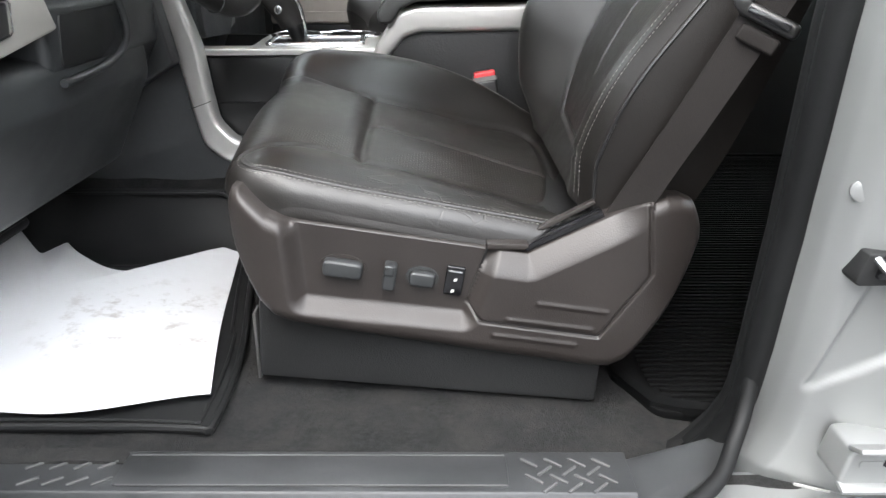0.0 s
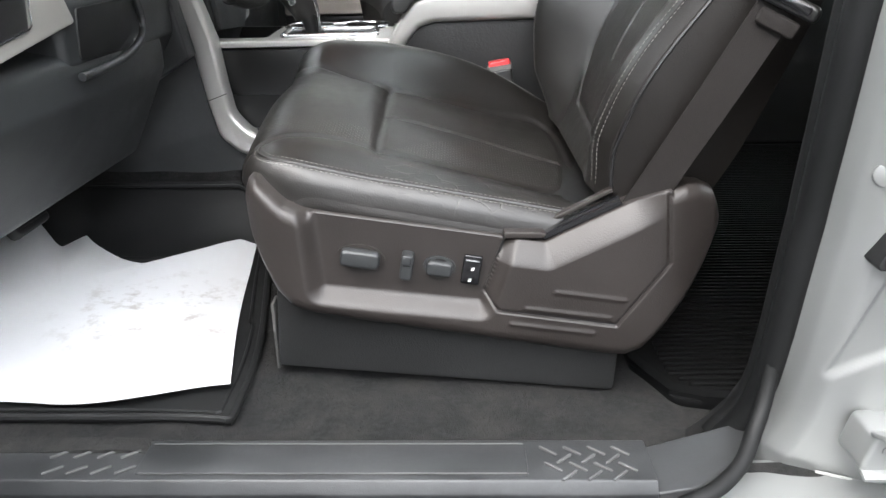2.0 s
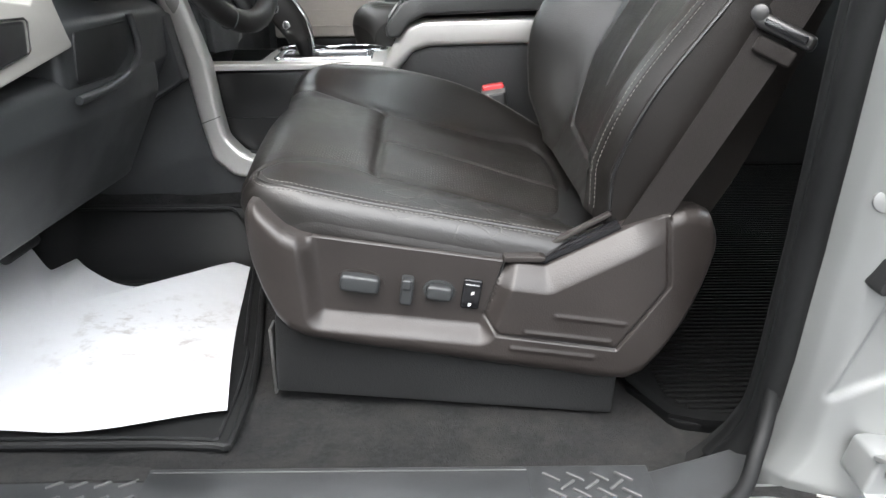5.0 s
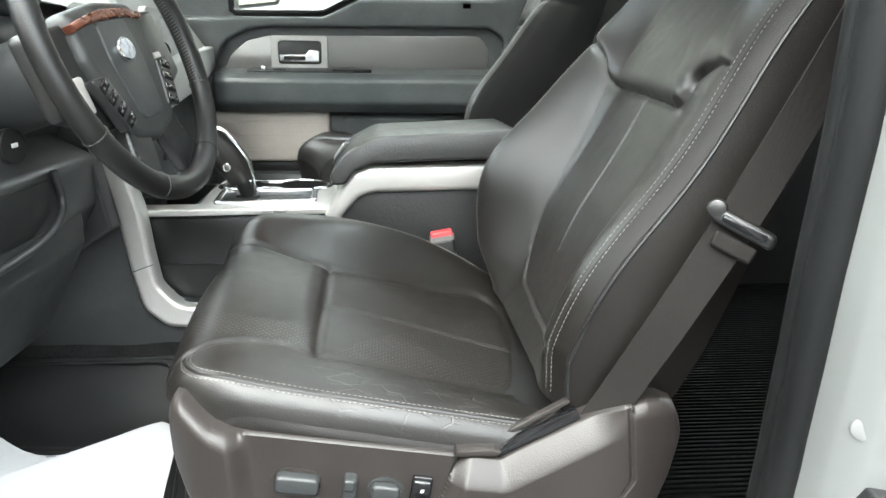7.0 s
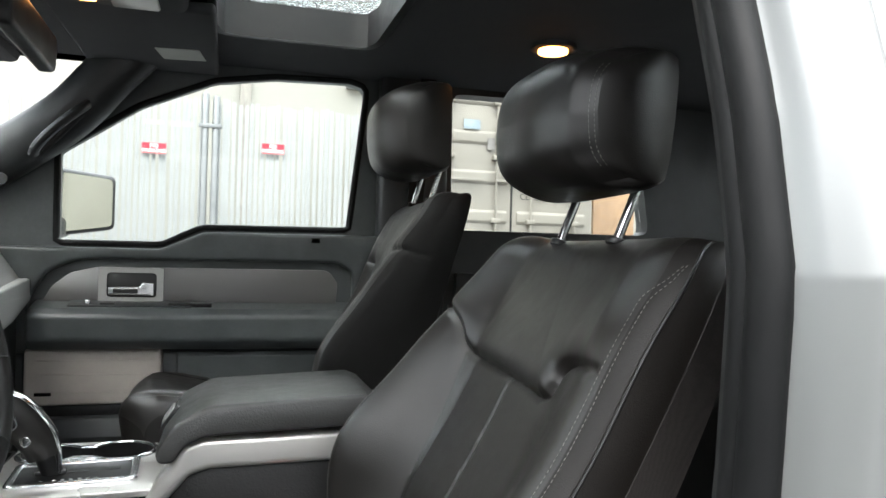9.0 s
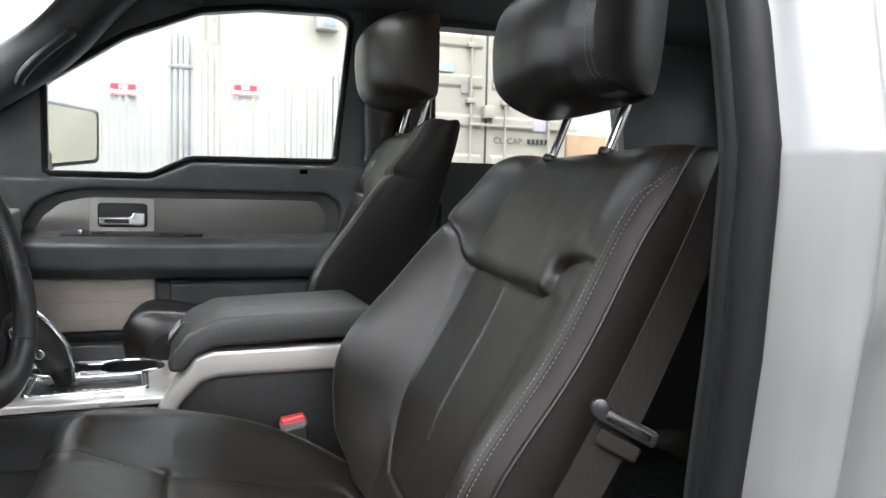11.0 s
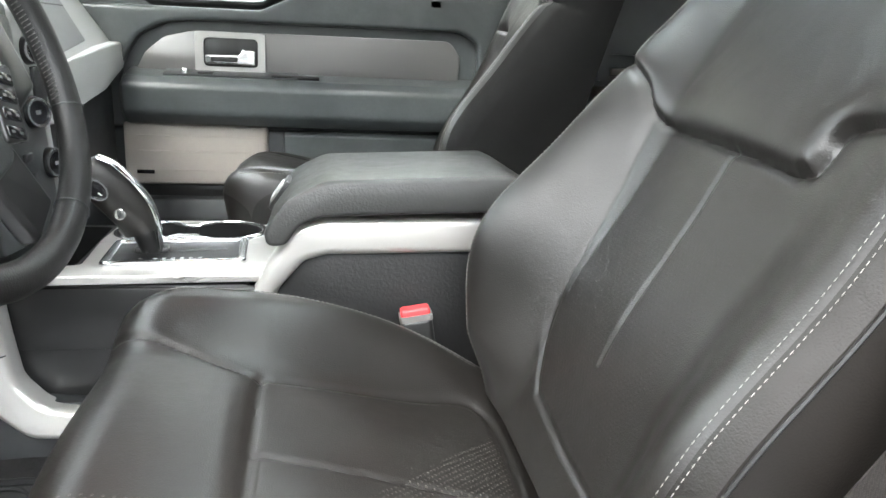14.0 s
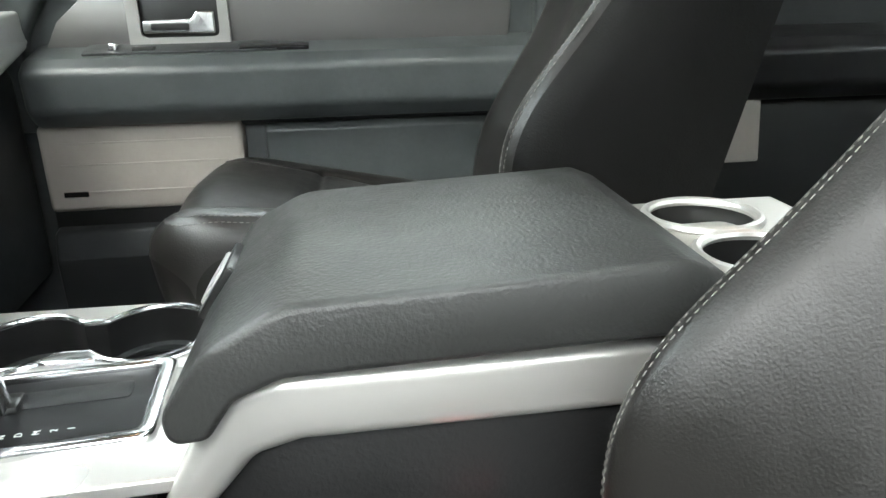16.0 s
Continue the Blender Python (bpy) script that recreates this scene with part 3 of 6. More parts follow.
# passenger side: A pillar, front door, B pillar, rear door
a_pillar = thing("a_pillar", (-0.5, 2.25, 1.6), "charcoal plastic windscreen pillar with grab handle", "pillar", kind="structure")
path = spline([(-1.05, 2.24, 1.36), (-0.80, 2.235, 1.53), (-0.60, 2.23, 1.665), (-0.42, 2.22, 1.80), (-0.31, 2.21, 1.925), (-0.22, 2.20, 2.02)], 10)
part("pillar_trim", sweep(path, [(0.065 * math.cos(a), 0.062 * math.sin(a)) for a in np.linspace(0, 6.283, 16, endpoint=False)], up=(0, 1, 0)), DARKPL, a_pillar)
gp = spline([(-0.475, 2.165, 1.70), (-0.46, 2.145, 1.722), (-0.42, 2.135, 1.765), (-0.375, 2.14, 1.808), (-0.36, 2.165, 1.828)], 10)
part("grab_handle", sweep(gp, circle(0.012, 12, 0.016), up=(0, 1, 0)), DARKPL, a_pillar)
part("grab_recess", sweep(spline([(-0.465, 2.166, 1.704), (-0.42, 2.156, 1.752), (-0.372, 2.158, 1.808)], 8), circle(0.013, 10, 0.01), up=(0, 1, 0)), BLACKPL, a_pillar)
part("pillar_speaker", cyl((-0.545, 2.170, 1.632), (0.1, -1, 0.1), 0.016, 0.012), DARKPL, a_pillar)

WIN = fillet([(-0.442, 1.484), (-0.185, 1.486), (-0.085, 1.536), (0.318, 1.543), (0.362, 1.962), (0.31, 1.975), (0.10, 1.968), (-0.06, 1.942), (-0.25, 1.858), (-0.445, 1.722)], [0.008, 0.03, 0.03, 0.008, 0.03, 0.03, 0.1, 0.1, 0.1, 0.01], 5)
OUT = [(-0.66, 1.30), (0.43, 1.30), (0.43, 2.06), (-0.15, 2.06), (-0.66, 1.62)]
door_1 = thing("door_1", (0, 2.28, 0.75), "closed charcoal door with grey inlay and chrome handle", "door", kind="structure")


def paired(inner, outer, n=120):
    """Inner outline and, on the same bearings from its middle, the outer one."""
    ins = resample(inner, n)
    cx, cy = sum(p[0] for p in ins) / n, sum(p[1] for p in ins) / n
    res = []
    for x, y in ins:
        dx, dy = x - cx, y - cy
        best = None
        for (ax, ay), (bx, by) in zip(outer, outer[1:] + outer[:1]):
            ex, ey = bx - ax, by - ay
            det = dx * ey - dy * ex
            if abs(det) < 1e-12:
                continue
            t = ((ax - cx) * ey - (ay - cy) * ex) / det
            s = ((ax - cx) * dy - (ay - cy) * dx) / det
            if t > 0 and -1e-9 <= s <= 1 + 1e-9:
                best = t if best is None else max(best, t)
        res.append((cx + dx * best, cy + dy * best))
    return ins, res


wi, wo = paired(WIN, OUT)
part("door_frame", ring(wo, wi, "y", 2.275, 2.345), DOORPL, door_1)
seal_path = [Vector((x, 2.277, z)) for x, z in wi]
part("window_seal", tube(seal_path, 0.009, 8, closed=True, up=(0, 1, 0)), SEAL, door_1, "black window seal")
gl = part("window_glass", prism(WIN, "y", 2.315, 2.319, 0), GLASS, door_1, "clear side window glass", smooth=False)
gl.visible_shadow = False
part("door_skin", box(-0.66, 0.43, 2.275, 2.345, 0.60, 1.305, 0.006), DOORPL, door_1)
# the moulded upper panel, cut out round the inlay
REC = fillet([(-0.502, 1.305), (-0.492, 1.352), (-0.458, 1.408), (-0.400, 1.438), (-0.335, 1.446), (0.285, 1.449), (0.330, 1.425), (0.330, 1.305)], [0.004, 0.03, 0.04, 0.04, 0.03, 0.02, 0.02, 0.004], 5)
ri_, ro_2 = paired(REC, [(-0.655, 1.20), (0.425, 1.20), (0.425, 1.530), (-0.075, 1.524), (-0.185, 1.475), (-0.655, 1.473)], 140)
part("upper_panel", ring(ro_2, ri_, "y", 2.246, 2.279, 0.011), DOORPL, door_1)
part("inlay_strip", prism(fillet([(-0.470, 1.326), (-0.180, 1.326), (0.285, 1.331), (0.290, 1.39), (0.262, 1.427), (-0.335, 1.424), (-0.402, 1.408), (-0.445, 1.372)], [0.004, 0, 0.008, 0.03, 0.03, 0.02, 0.03, 0.03], 4), "y", 2.262, 2.28, 0.002), INLAY, door_1, "brushed grey inlay strip")
hd = part("handle_bezel", ring(soften(0.006, -0.334, -0.176, 1.330, 1.423), soften(0.010, -0.315, -0.192, 1.345, 1.410), "y", 2.252, 2.268), plain("satin grey surround", (0.40, 0.395, 0.38), 0.36, 0.4), door_1, "satin silver handle surround")
part("handle_cup", box(-0.318, -0.19, 2.2585, 2.2616, 1.342, 1.412, 0.001), BLACKPL, hd, "black handle cup")
part("handle_lever", prism(fillet([(-0.311, 1.352), (-0.198, 1.350), (-0.198, 1.384), (-0.226, 1.386), (-0.234, 1.374), (-0.311, 1.372)], 0.004, 4), "y", 2.250, 2.262, 0.006, 4), CHROME, hd, "chrome lever")
part("lever_recess", prism(fillet([(-0.298, 1.357), (-0.238, 1.356), (-0.238, 1.367), (-0.298, 1.367)], 0.003, 3), "y", 2.2488, 2.2520, 0.001), BLACKPL, hd)
arm_prof = fillet([(2.28, 1.338), (2.205, 1.320), (2.180, 1.302), (2.185, 1.240), (2.215, 1.212), (2.28, 1.215)], [0, 0.012, 0.02, 0.03, 0.02, 0], 6)
part("armrest", prism(arm_prof, "x", -0.488, 0.43, 0.012, 3), DOORPL, door_1)
part("switch_plate", moved(box(-0.15, 0.15, -0.024, 0.024, -0.003, 0.003, 0.002), pose(-0.25, 2.238, 1.329, 13.5, 0, 0)), DARKPL, door_1)
part("window_switch", box(-0.360, -0.348, 2.222, 2.245, 1.326, 1.340, 0.002), CHROME, door_1, "small bright window switch")
part("lock_switch", box(-0.325, -0.290, 2.220, 2.238, 1.326, 1.334, 0.002), BLACKPL, door_1)
part("pull_pocket", moved(box(-0.055, 0.055, -0.010, 0.010, -0.004, 0.004, 0.002), pose(-0.105, 2.226, 1.327, 13.5, 0, 0)), GLOSSBLACK, door_1)
part("lock_knob", box(0.205, 0.240, 2.246, 2.28, 1.497, 1.523, 0.006), BLACKPL, door_1)
sp = part("speaker_panel", box(-0.498, -0.172, 2.232, 2.285, 1.068, 1.214, 0.010, 3), TAUPE, door_1, "taupe plastic speaker panel")
for zz in (1.182, 1.146, 1.100):
    part("panel_line", box(-0.47, -0.19, 2.2308, 2.236, zz, zz + 0.003, 0.001), TAUPE, sp)
part("maker_badge", box(-0.471, -0.432, 2.2295, 2.236, 1.094, 1.103, 0.001), GLOSSBLACK, sp, "small black badge plate")
part("map_pocket", prism(fillet([(2.28, 1.045), (2.23, 1.035), (2.215, 0.99), (2.22, 0.86), (2.28, 0.84)], 0.012, 4), "x", -0.50, 0.36, 0.01, 3), DARKPL, door_1)
part("lower_pad", prism(fillet([(2.285, 1.206), (2.246, 1.202), (2.238, 1.190), (2.243, 1.06), (2.285, 1.045)], [0, 0.006, 0.01, 0.01, 0], 5), "x", -0.135, 0.36, 0.010, 4), DOORPL, door_1)
part("door_bin", box(-0.50, -0.18, 2.250, 2.285, 1.035, 1.066, 0.004), BLACKPL, door_1)

far_pillar = thing("far_b_pillar", (0.45, 2.3, 0.8), "charcoal trimmed pillar between far doors", "pillar", kind="structure")
part("pillar_trim", box(0.395, 0.60, 2.225, 2.36, 0.60, 2.06, 0.02, 3), DARKPL, far_pillar)
part("belt_loop", prism(fillet([(0.455, 1.40), (0.50, 1.40), (0.55, 2.0), (0.505, 2.0)], 0.002, 2), "y", 2.205, 2.2085, 0.0005), WEBBING, far_pillar, "grey seat belt webbing")
door_2 = thing("door_2", (0.95, 2.28, 0.75), "closed charcoal rear door with taupe panel", "door", kind="structure")
WIN2 = fillet([(0.625, 1.556), (1.30, 1.562), (1.24, 1.972), (0.62, 1.966)], 0.03, 5)
wi, wo = paired(WIN2, [(0.58, 1.30), (1.75, 1.30), (1.75, 2.06), (0.58, 2.06)])
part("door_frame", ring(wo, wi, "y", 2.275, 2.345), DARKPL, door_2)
g2 = part("window_glass", prism(WIN2, "y", 2.315, 2.319, 0), GLASS, door_2, "clear side window glass", smooth=False)
g2.visible_shadow = False
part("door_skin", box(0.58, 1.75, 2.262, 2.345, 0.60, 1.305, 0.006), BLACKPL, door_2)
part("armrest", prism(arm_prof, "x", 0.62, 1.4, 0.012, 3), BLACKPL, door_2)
h2 = part("handle_bezel", ring(soften(0.006, 0.640, 0.752, 1.350, 1.428), soften(0.008, 0.660, 0.742, 1.362, 1.416), "y", 2.244, 2.27), DARKPL, door_2)
part("handle_lever", prism(fillet([(0.672, 1.366), (0.738, 1.366), (0.738, 1.384), (0.672, 1.382)], 0.004, 3), "y", 2.242, 2.252, 0.003), INLAY, h2, "grey metal lever")
part("speaker_panel", prism(fillet([(0.60, 1.10), (0.745, 1.10), (0.735, 1.245), (0.637, 1.245)], 0.006, 3), "y", 2.222, 2.27, 0.004), TAUPE, door_2, "taupe plastic panel")

wall_rear = thing("wall_rear", (1.75, 1.5, 0.8), "plain dark rear wall of the cab with window", "wall", kind="structure")
wi, wo = paired(fillet([(0.86, 1.46), (2.18, 1.46), (2.10, 1.93), (0.94, 1.93)], 0.05, 5), [(0.60, 0.62), (2.42, 0.62), (2.42, 2.08), (0.60, 2.08)])
part("rear_panel", ring(wo, wi, "x", 1.72, 1.80), DARKPL, wall_rear)
rwg = part("window_glass", prism(wi, "x", 1.757, 1.761, 0), GLASS, wall_rear, "clear rear window glass", smooth=False)
rwg.visible_shadow = False
near_rear = thing("wall_near_rear", (1.1, 0.62, 0.8), "plain dark rear side of the cab with window", "wall", kind="structure")
wi, wo = paired(fillet([(0.66, 1.47), (1.42, 1.49), (1.36, 1.95), (0.66, 1.95)], 0.04, 5), [(0.55, 0.60), (1.75, 0.60), (1.75, 2.08), (0.55, 2.08)])
part("side_panel", ring(wo, wi, "y", 0.64, 0.70), DARKPL, near_rear)
nrg = part("window_glass", prism(wi, "y", 0.668, 0.672, 0), GLASS, near_rear, "clear side window glass", smooth=False)
nrg.visible_shadow = False
firewall = thing("wall_front", (-1.25, 1.5, 0.8), "dark carpeted firewall under the dash", "wall", kind="structure")
part("firewall_carpet", box(-1.30, -1.22, 0.55, 2.42, 0.62, 1.40, 0.01), CARPET, firewall)
part("kick_panel", box(-1.25, -0.93, 0.60, 0.66, 0.70, 1.45, 0.01), DARKPL, firewall)
part("kick_panel", box(-1.25, -0.66, 2.275, 2.345, 0.60, 1.45, 0.01), DARKPL, firewall)
windscreen = thing("windscreen", (-0.9, 1.5, 1.6), "clear windscreen glass", "windscreen", kind="structure")
ws = part("pane", moved(box(-0.0025, 0.0025, 0.72, 2.28, 0, 0.86, 0), pose(-1.12, 0, 1.36, 0, 40, 0)), GLASS, windscreen, smooth=False)
ws.visible_shadow = False


# the driver's door, swung open ahead of the opening
door_3 = thing("door_3", (-0.80, 0.60, 0.70), "driver's door standing wide open, dark inside, silver outside", "door", kind="structure")
DM = pose(-0.80, 0.60, 0, 0, 0, -66)
wi, wo = paired(fillet([(0.42, 1.47), (1.06, 1.50), (1.06, 1.93), (0.80, 1.93), (0.46, 1.62)], 0.04, 5), [(0.0, 1.30), (1.12, 1.30), (1.12, 2.02), (0.66, 2.02), (0.10, 1.56)])
part("door_frame", moved(ring(wo, wi, "y", -0.035, 0.035), DM), SEAL, door_3, "black window frame")
part("outer_skin", moved(box(0.0, 1.12, -0.075, -0.035, 0.62, 1.305, 0.015), DM), PAINT, door_3, "silver painted outer skin")
part("inner_panel", moved(box(0.0, 1.12, -0.034, 0.035, 0.62, 1.305, 0.015), DM), DOORPL, door_3, "charcoal inner panel")
part("armrest", moved(box(0.16, 1.05, 0.036, 0.115, 1.215, 1.315, 0.025, 4), DM), DOORPL, door_3)
part("map_pocket", moved(box(0.12, 1.0, 0.036, 0.085, 0.74, 0.99, 0.02, 3), DM), DARKPL, door_3)
dgl = part("window_glass", moved(prism(wi, "y", -0.002, 0.002, 0), DM), GLASS, door_3, "clear side window glass", smooth=False)
dgl.visible_shadow = False


# ---- seats ----
def front_seat(name, side, label):
    """A front seat. side 1: the driver's; -1: its mirror image across the truck."""
    seat = thing(name, (0.0, 1.10 if side > 0 else 2 * MID - 1.10, 0.70), label, "seat", "front seats")

    def mir(a):
        a = np.array(a, float)
        if side < 0:
            a[..., 1] = 2 * MID - a[..., 1]
        return a

    # the passenger's seat is set higher and more upright
    slope = Matrix(((1, 0, 0, 0), (0, 1, 0, 0), (0, 0.1325, 1, -0.010 - 0.1325 * 2.15), (0, 0, 0, 1)))     # falls towards the console
    lift = slope @ Matrix.Translation((0.06, 2.202, 0.150)) @ Matrix.Diagonal((1, 0.92, 1, 1)) @ Matrix.Translation((0, -2.202, 0)) if side < 0 else Matrix()
    rise = Matrix.Translation((0.03, 0, 0.080)) @ Matrix.Translation((0.2, 0, 0.98)) @ pose(0, 0, 0, 0, -6, 0) @ Matrix.Translation((-0.2, 0, -0.98)) if side < 0 else Matrix()

    def mirbm(bm):
        if side < 0:
            bm.transform(Matrix.Translation((0, 2 * MID, 0)) @ Matrix.Diagonal((1, -1, 1, 1)))
        return bm

    def shifted(ob, m):
        ob.data.transform(m)
        return ob

    # cushion
    insert = [(p.x, p.y) for p in spline([(a, b, 0) for a, b in ((-0.099, 0.940), (-0.1005, 1.076), (-0.102, 1.205), (-0.085, 1.218), (-0.02, 1.233), (0.07, 1.259), (0.125, 1.281), (0.158, 1.283), (0.177, 1.255), (0.183, 1.18), (0.180, 1.10), (0.172, 1.02), (0.158, 0.974), (0.120, 0.952), (0.04, 0.938), (-0.08, 0.930))], 6, True)]

    def top(X, Y):
        z = curve(X, (-0.30, -0.235, -0.16, -0.09, 0.04, 0.165, 0.26), (1.054, 1.047, 1.034, 1.019, 0.977, 0.937, 0.915), 4)
        z = z + (0.095 - 0.09 * np.clip(X + 0.1, 0, 0.26)) * (Y - 1.08)
        near = smooth01((0.955 - Y) / 0.09)
        far = smooth01((Y - 1.222 - 0.19 * np.clip(X + 0.1, 0, 0.26)) / 0.095)
        z = z + near * curve(X, (-0.25, -0.1, 0.0, 0.1, 0.2), (-0.004, -0.008, 0.001, 0.013, 0.024))
        z = z + far * curve(X, (-0.28, -0.12, 0.02, 0.115, 0.20), (0.030, 0.046, 0.062, 0.053, 0.034))
        z = z + 0.007 * bell(Y, 0.895, 0.028) * smooth01((X + 0.25) / 0.08) * smooth01((0.2 - X) / 0.1)
        z = z + 0.008 * bell(Y, 1.08, 0.11) * smooth01((-0.10 - X) / 0.03)        # the thigh pad stands a little proud
        z = z + 0.005 * bell(Y, 1.01, 0.05) * bell(X, 0.03, 0.09) + 0.005 * bell(Y, 1.16, 0.05) * bell(X, 0.03, 0.09)
        z = z - 0.0050 * groove(X, Y, insert + insert[:1], 0.0065)
        z = z - 0.0035 * groove(X, Y, [(-0.095, 1.076), (0.03, 1.084), (0.172, 1.096)], 0.0035)
        z = z - 0.004 * groove(X, Y, [(-0.099, 0.930), (-0.14, 0.937), (-0.185, 0.933), (-0.22, 0.919), (-0.243, 0.905), (-0.27, 0.885)], 0.004)
        z = z - 0.004 * groove(X, Y, [(-0.102, 1.212), (-0.16, 1.230), (-0.232, 1.254), (-0.28, 1.268)], 0.004)
        # roll over the rim
        d = np.minimum(Y - 0.838, 1.362 - Y)
        r = 0.034
        z = z - (r - np.sqrt(np.maximum(r * r - np.maximum(r - d, 0) ** 2, 0)))
        df = X - front(Y)
        rf = 0.062
        z = z - 0.85 * (rf - np.sqrt(np.maximum(rf * rf - np.maximum(rf - df, 0) ** 2, 0)))
        return z

    def front(Y):
        t = np.abs((Y - 1.10) / 0.262)
        return -0.282 + 0.012 * t ** 2 + 0.05 * np.maximum(0, (t - 0.78) / 0.22) ** 2.2

    nu, nv = 176, 180
    u, v = np.linspace(0, 1, nu), np.linspace(0, 1, nv)
    U, V = np.meshgrid(u, v, indexing="ij")
    Y = 0.838 + 0.524 * V
    X = front(Y) + (0.26 - front(Y)) * U
    P = np.stack([X, Y, top(X, Y)], -1)
    slots = (inside(X, Y, insert) & (groove(X, Y, insert + insert[:1], 0.008) < 0.4) & (X > -0.03 + 0.9 * (Y - 1.0))).astype(int)
    slots |= ((X > front(Y) + 0.02) & (X < -0.11) & (Y > 0.94) & (Y < 0.99)).astype(int)

    def down(e):
        d = np.zeros_like(e)
        low = np.where(e[:, 0] < -0.1, 0.955 - 0.0 * e[:, 0], 0.955 - 0.22 * (e[:, 0] + 0.1))
        d[:, 2] = np.minimum(low - 0.02 - e[:, 2], -0.02)
        d[:, 0] = 0.03 * smooth01((-0.2 - e[:, 0]) / 0.05)
        return d

    Pm = mir(P)
    edge = sheet(P, down, flip=False, rings=8, slots=slots, puff=0.005, rear_slot=(0, 2))
    co = np.empty(len(edge.vertices) * 3)
    edge.vertices.foreach_get("co", co)
    edge.vertices.foreach_set("co", mir(co.reshape(-1, 3)).ravel())
    if side > 0:
        edge.flip_normals()
    cushion = shifted(part("cushion", edge, [CREASED if side > 0 else LEATHER, PERF_FLAT, SIDEHIDE], seat, "black leather cushion with perforated centre"), lift)

    def on_cushion(line, lift=0.0006, n=40):
        pts = spline([(a, b, 0) for a, b in line], n)
        xs, ys = np.array([p.x for p in pts]), np.array([p.y for p in pts])
        return [Vector(q) for q in mir(np.stack([xs, ys, top(xs, ys) + lift], -1))]

    rim1 = [(-0.243, 0.900), (-0.238, 0.880), (-0.215, 0.8650), (-0.15, 0.8605), (0.0, 0.8595), (0.17, 0.8615)]
    rim2 = [(-0.253, 0.896), (-0.247, 0.873), (-0.216, 0.8565), (-0.15, 0.8520), (0.0, 0.8520), (0.17, 0.8535)]
    for line in (rim1, rim2):
        shifted(part("stitching", stitches(on_cushion(line)), THREAD, cushion, "pale grey thread", "stuff"), lift)
        shifted(part("stitching", stitches(on_cushion([(a, 2.20 - b) for a, b in line])), THREAD, cushion, "pale grey thread", "stuff"), lift)
    shifted(part("seam_piping", tube(on_cushion([(-0.248, 0.898), (-0.2425, 0.8765), (-0.2155, 0.8607), (-0.15, 0.8562), (0.0, 0.8562), (0.17, 0.8575)], -0.0005), 0.0022, 6), LEATHER, cushion), lift)

    # backrest: s runs up the back, f is how far the face stands forward of the back's plane
    D, N = np.array((0.44, 0.0, 0.898)), np.array((-0.898, 0.0, 0.44))
    O = np.array((0.186, 0.0, 0.962))

    LEN = 0.625
    def flow(pts, n=6):
        return [(p.x, p.y) for p in spline([(a, b, 0) for a, b in pts], n)]

    lower = flow([(0.472, 1.40), (0.462, 1.34), (0.442, 1.292), (0.414, 1.268), (0.403, 1.250)], 5) + flow([(0.401, 1.20), (0.397, 1.13), (0.391, 1.04), (0.386, 0.988)], 4) + flow([(0.392, 0.972), (0.408, 0.968), (0.424, 0.965), (0.435, 0.948), (0.438, 0.90), (0.436, 0.80)], 5)
    sideL = flow([(0.404, 1.262), (0.356, 1.257), (0.303, 1.252), (0.239, 1.247), (0.170, 1.243), (0.115, 1.232), (0.077, 1.205)], 5) + flow([(0.063, 1.188), (0.053, 1.073), (0.050, 0.95), (0.056, 0.885)], 5)

    def wid(s):
        """Half width of the back along its height."""
        t = np.clip(s / LEN, 0, 1)
        return 0.262 - 0.020 * smooth01((0.25 - t) / 0.25) - 0.030 * np.maximum(0, (t - 0.84) / 0.16) ** 2.2

    def face(S, Y):
        w = wid(S)
        a = (Y - 1.10) / w
        t = S / LEN
        out = smooth01((np.abs(a) - 0.50) / 0.36)
        near = curve(S, (-0.02, 0.05, 0.10, 0.14, 0.20, 0.25, 0.30, 0.35, 0.40, 0.45, 0.53, 0.64), (0.042, 0.037, 0.046, 0.050, 0.044, 0.035, 0.025, 0.020, 0.0178, 0.0168, 0.012, 0.008), 6)
        far = 0.020 + 0.100 * bell(S, 0.19, 0.155) + 0.034 * bell(S, 0.40, 0.12)
        f = out * np.where(Y > 1.10, far, near) * smooth01((S + 0.03) / 0.10)
        f = f + 0.012 * bell(t, 0.30, 0.16) * (1 - out)
        # the shoulder panel swells over the insert
        ins = inside(S, Y, lower + [(0.72, 0.80), (0.72, 1.40)])
        far_off = np.sqrt(-np.log(np.maximum(groove(S, Y, lower, 0.05), 1e-30))) * 0.05
        hem = smooth01((Y - 0.868) / 0.045)
        f = f + hem * np.where(ins, 0.017 * (1 - np.exp(-far_off / (0.012 + 0.020 * smooth01((0.965 - Y) / 0.05)))) * np.exp(-far_off / 0.16), 0.0) * (1 - 0.35 * out)
        f = f - 0.0048 * smooth01((Y - 0.866) / 0.01) * groove(S, Y, lower, 0.0055)
        f = f - 0.0035 * groove(S, Y, sideL, 0.005)
        f = f - 0.0025 * groove(S, Y, [(0.15, 1.088), (0.394, 1.096)], 0.0040)
        d = (1 - np.abs(a)) * w
        r = 0.045
        side_drop = r - np.sqrt(np.maximum(r * r - np.maximum(r - d, 0) ** 2, 0))
        side_drop = np.where(Y > 1.10, side_drop, 0.023 * np.maximum(0, 1 - np.maximum(d, 0) / 0.050) ** 2.1)      # a flatter band on the near side
        dt = LEN - S
        rt = 0.06
        top_drop = rt - np.sqrt(np.maximum(rt * rt - np.maximum(rt - dt, 0) ** 2, 0))
        return f - np.minimum(np.hypot(side_drop, top_drop), 0.062)

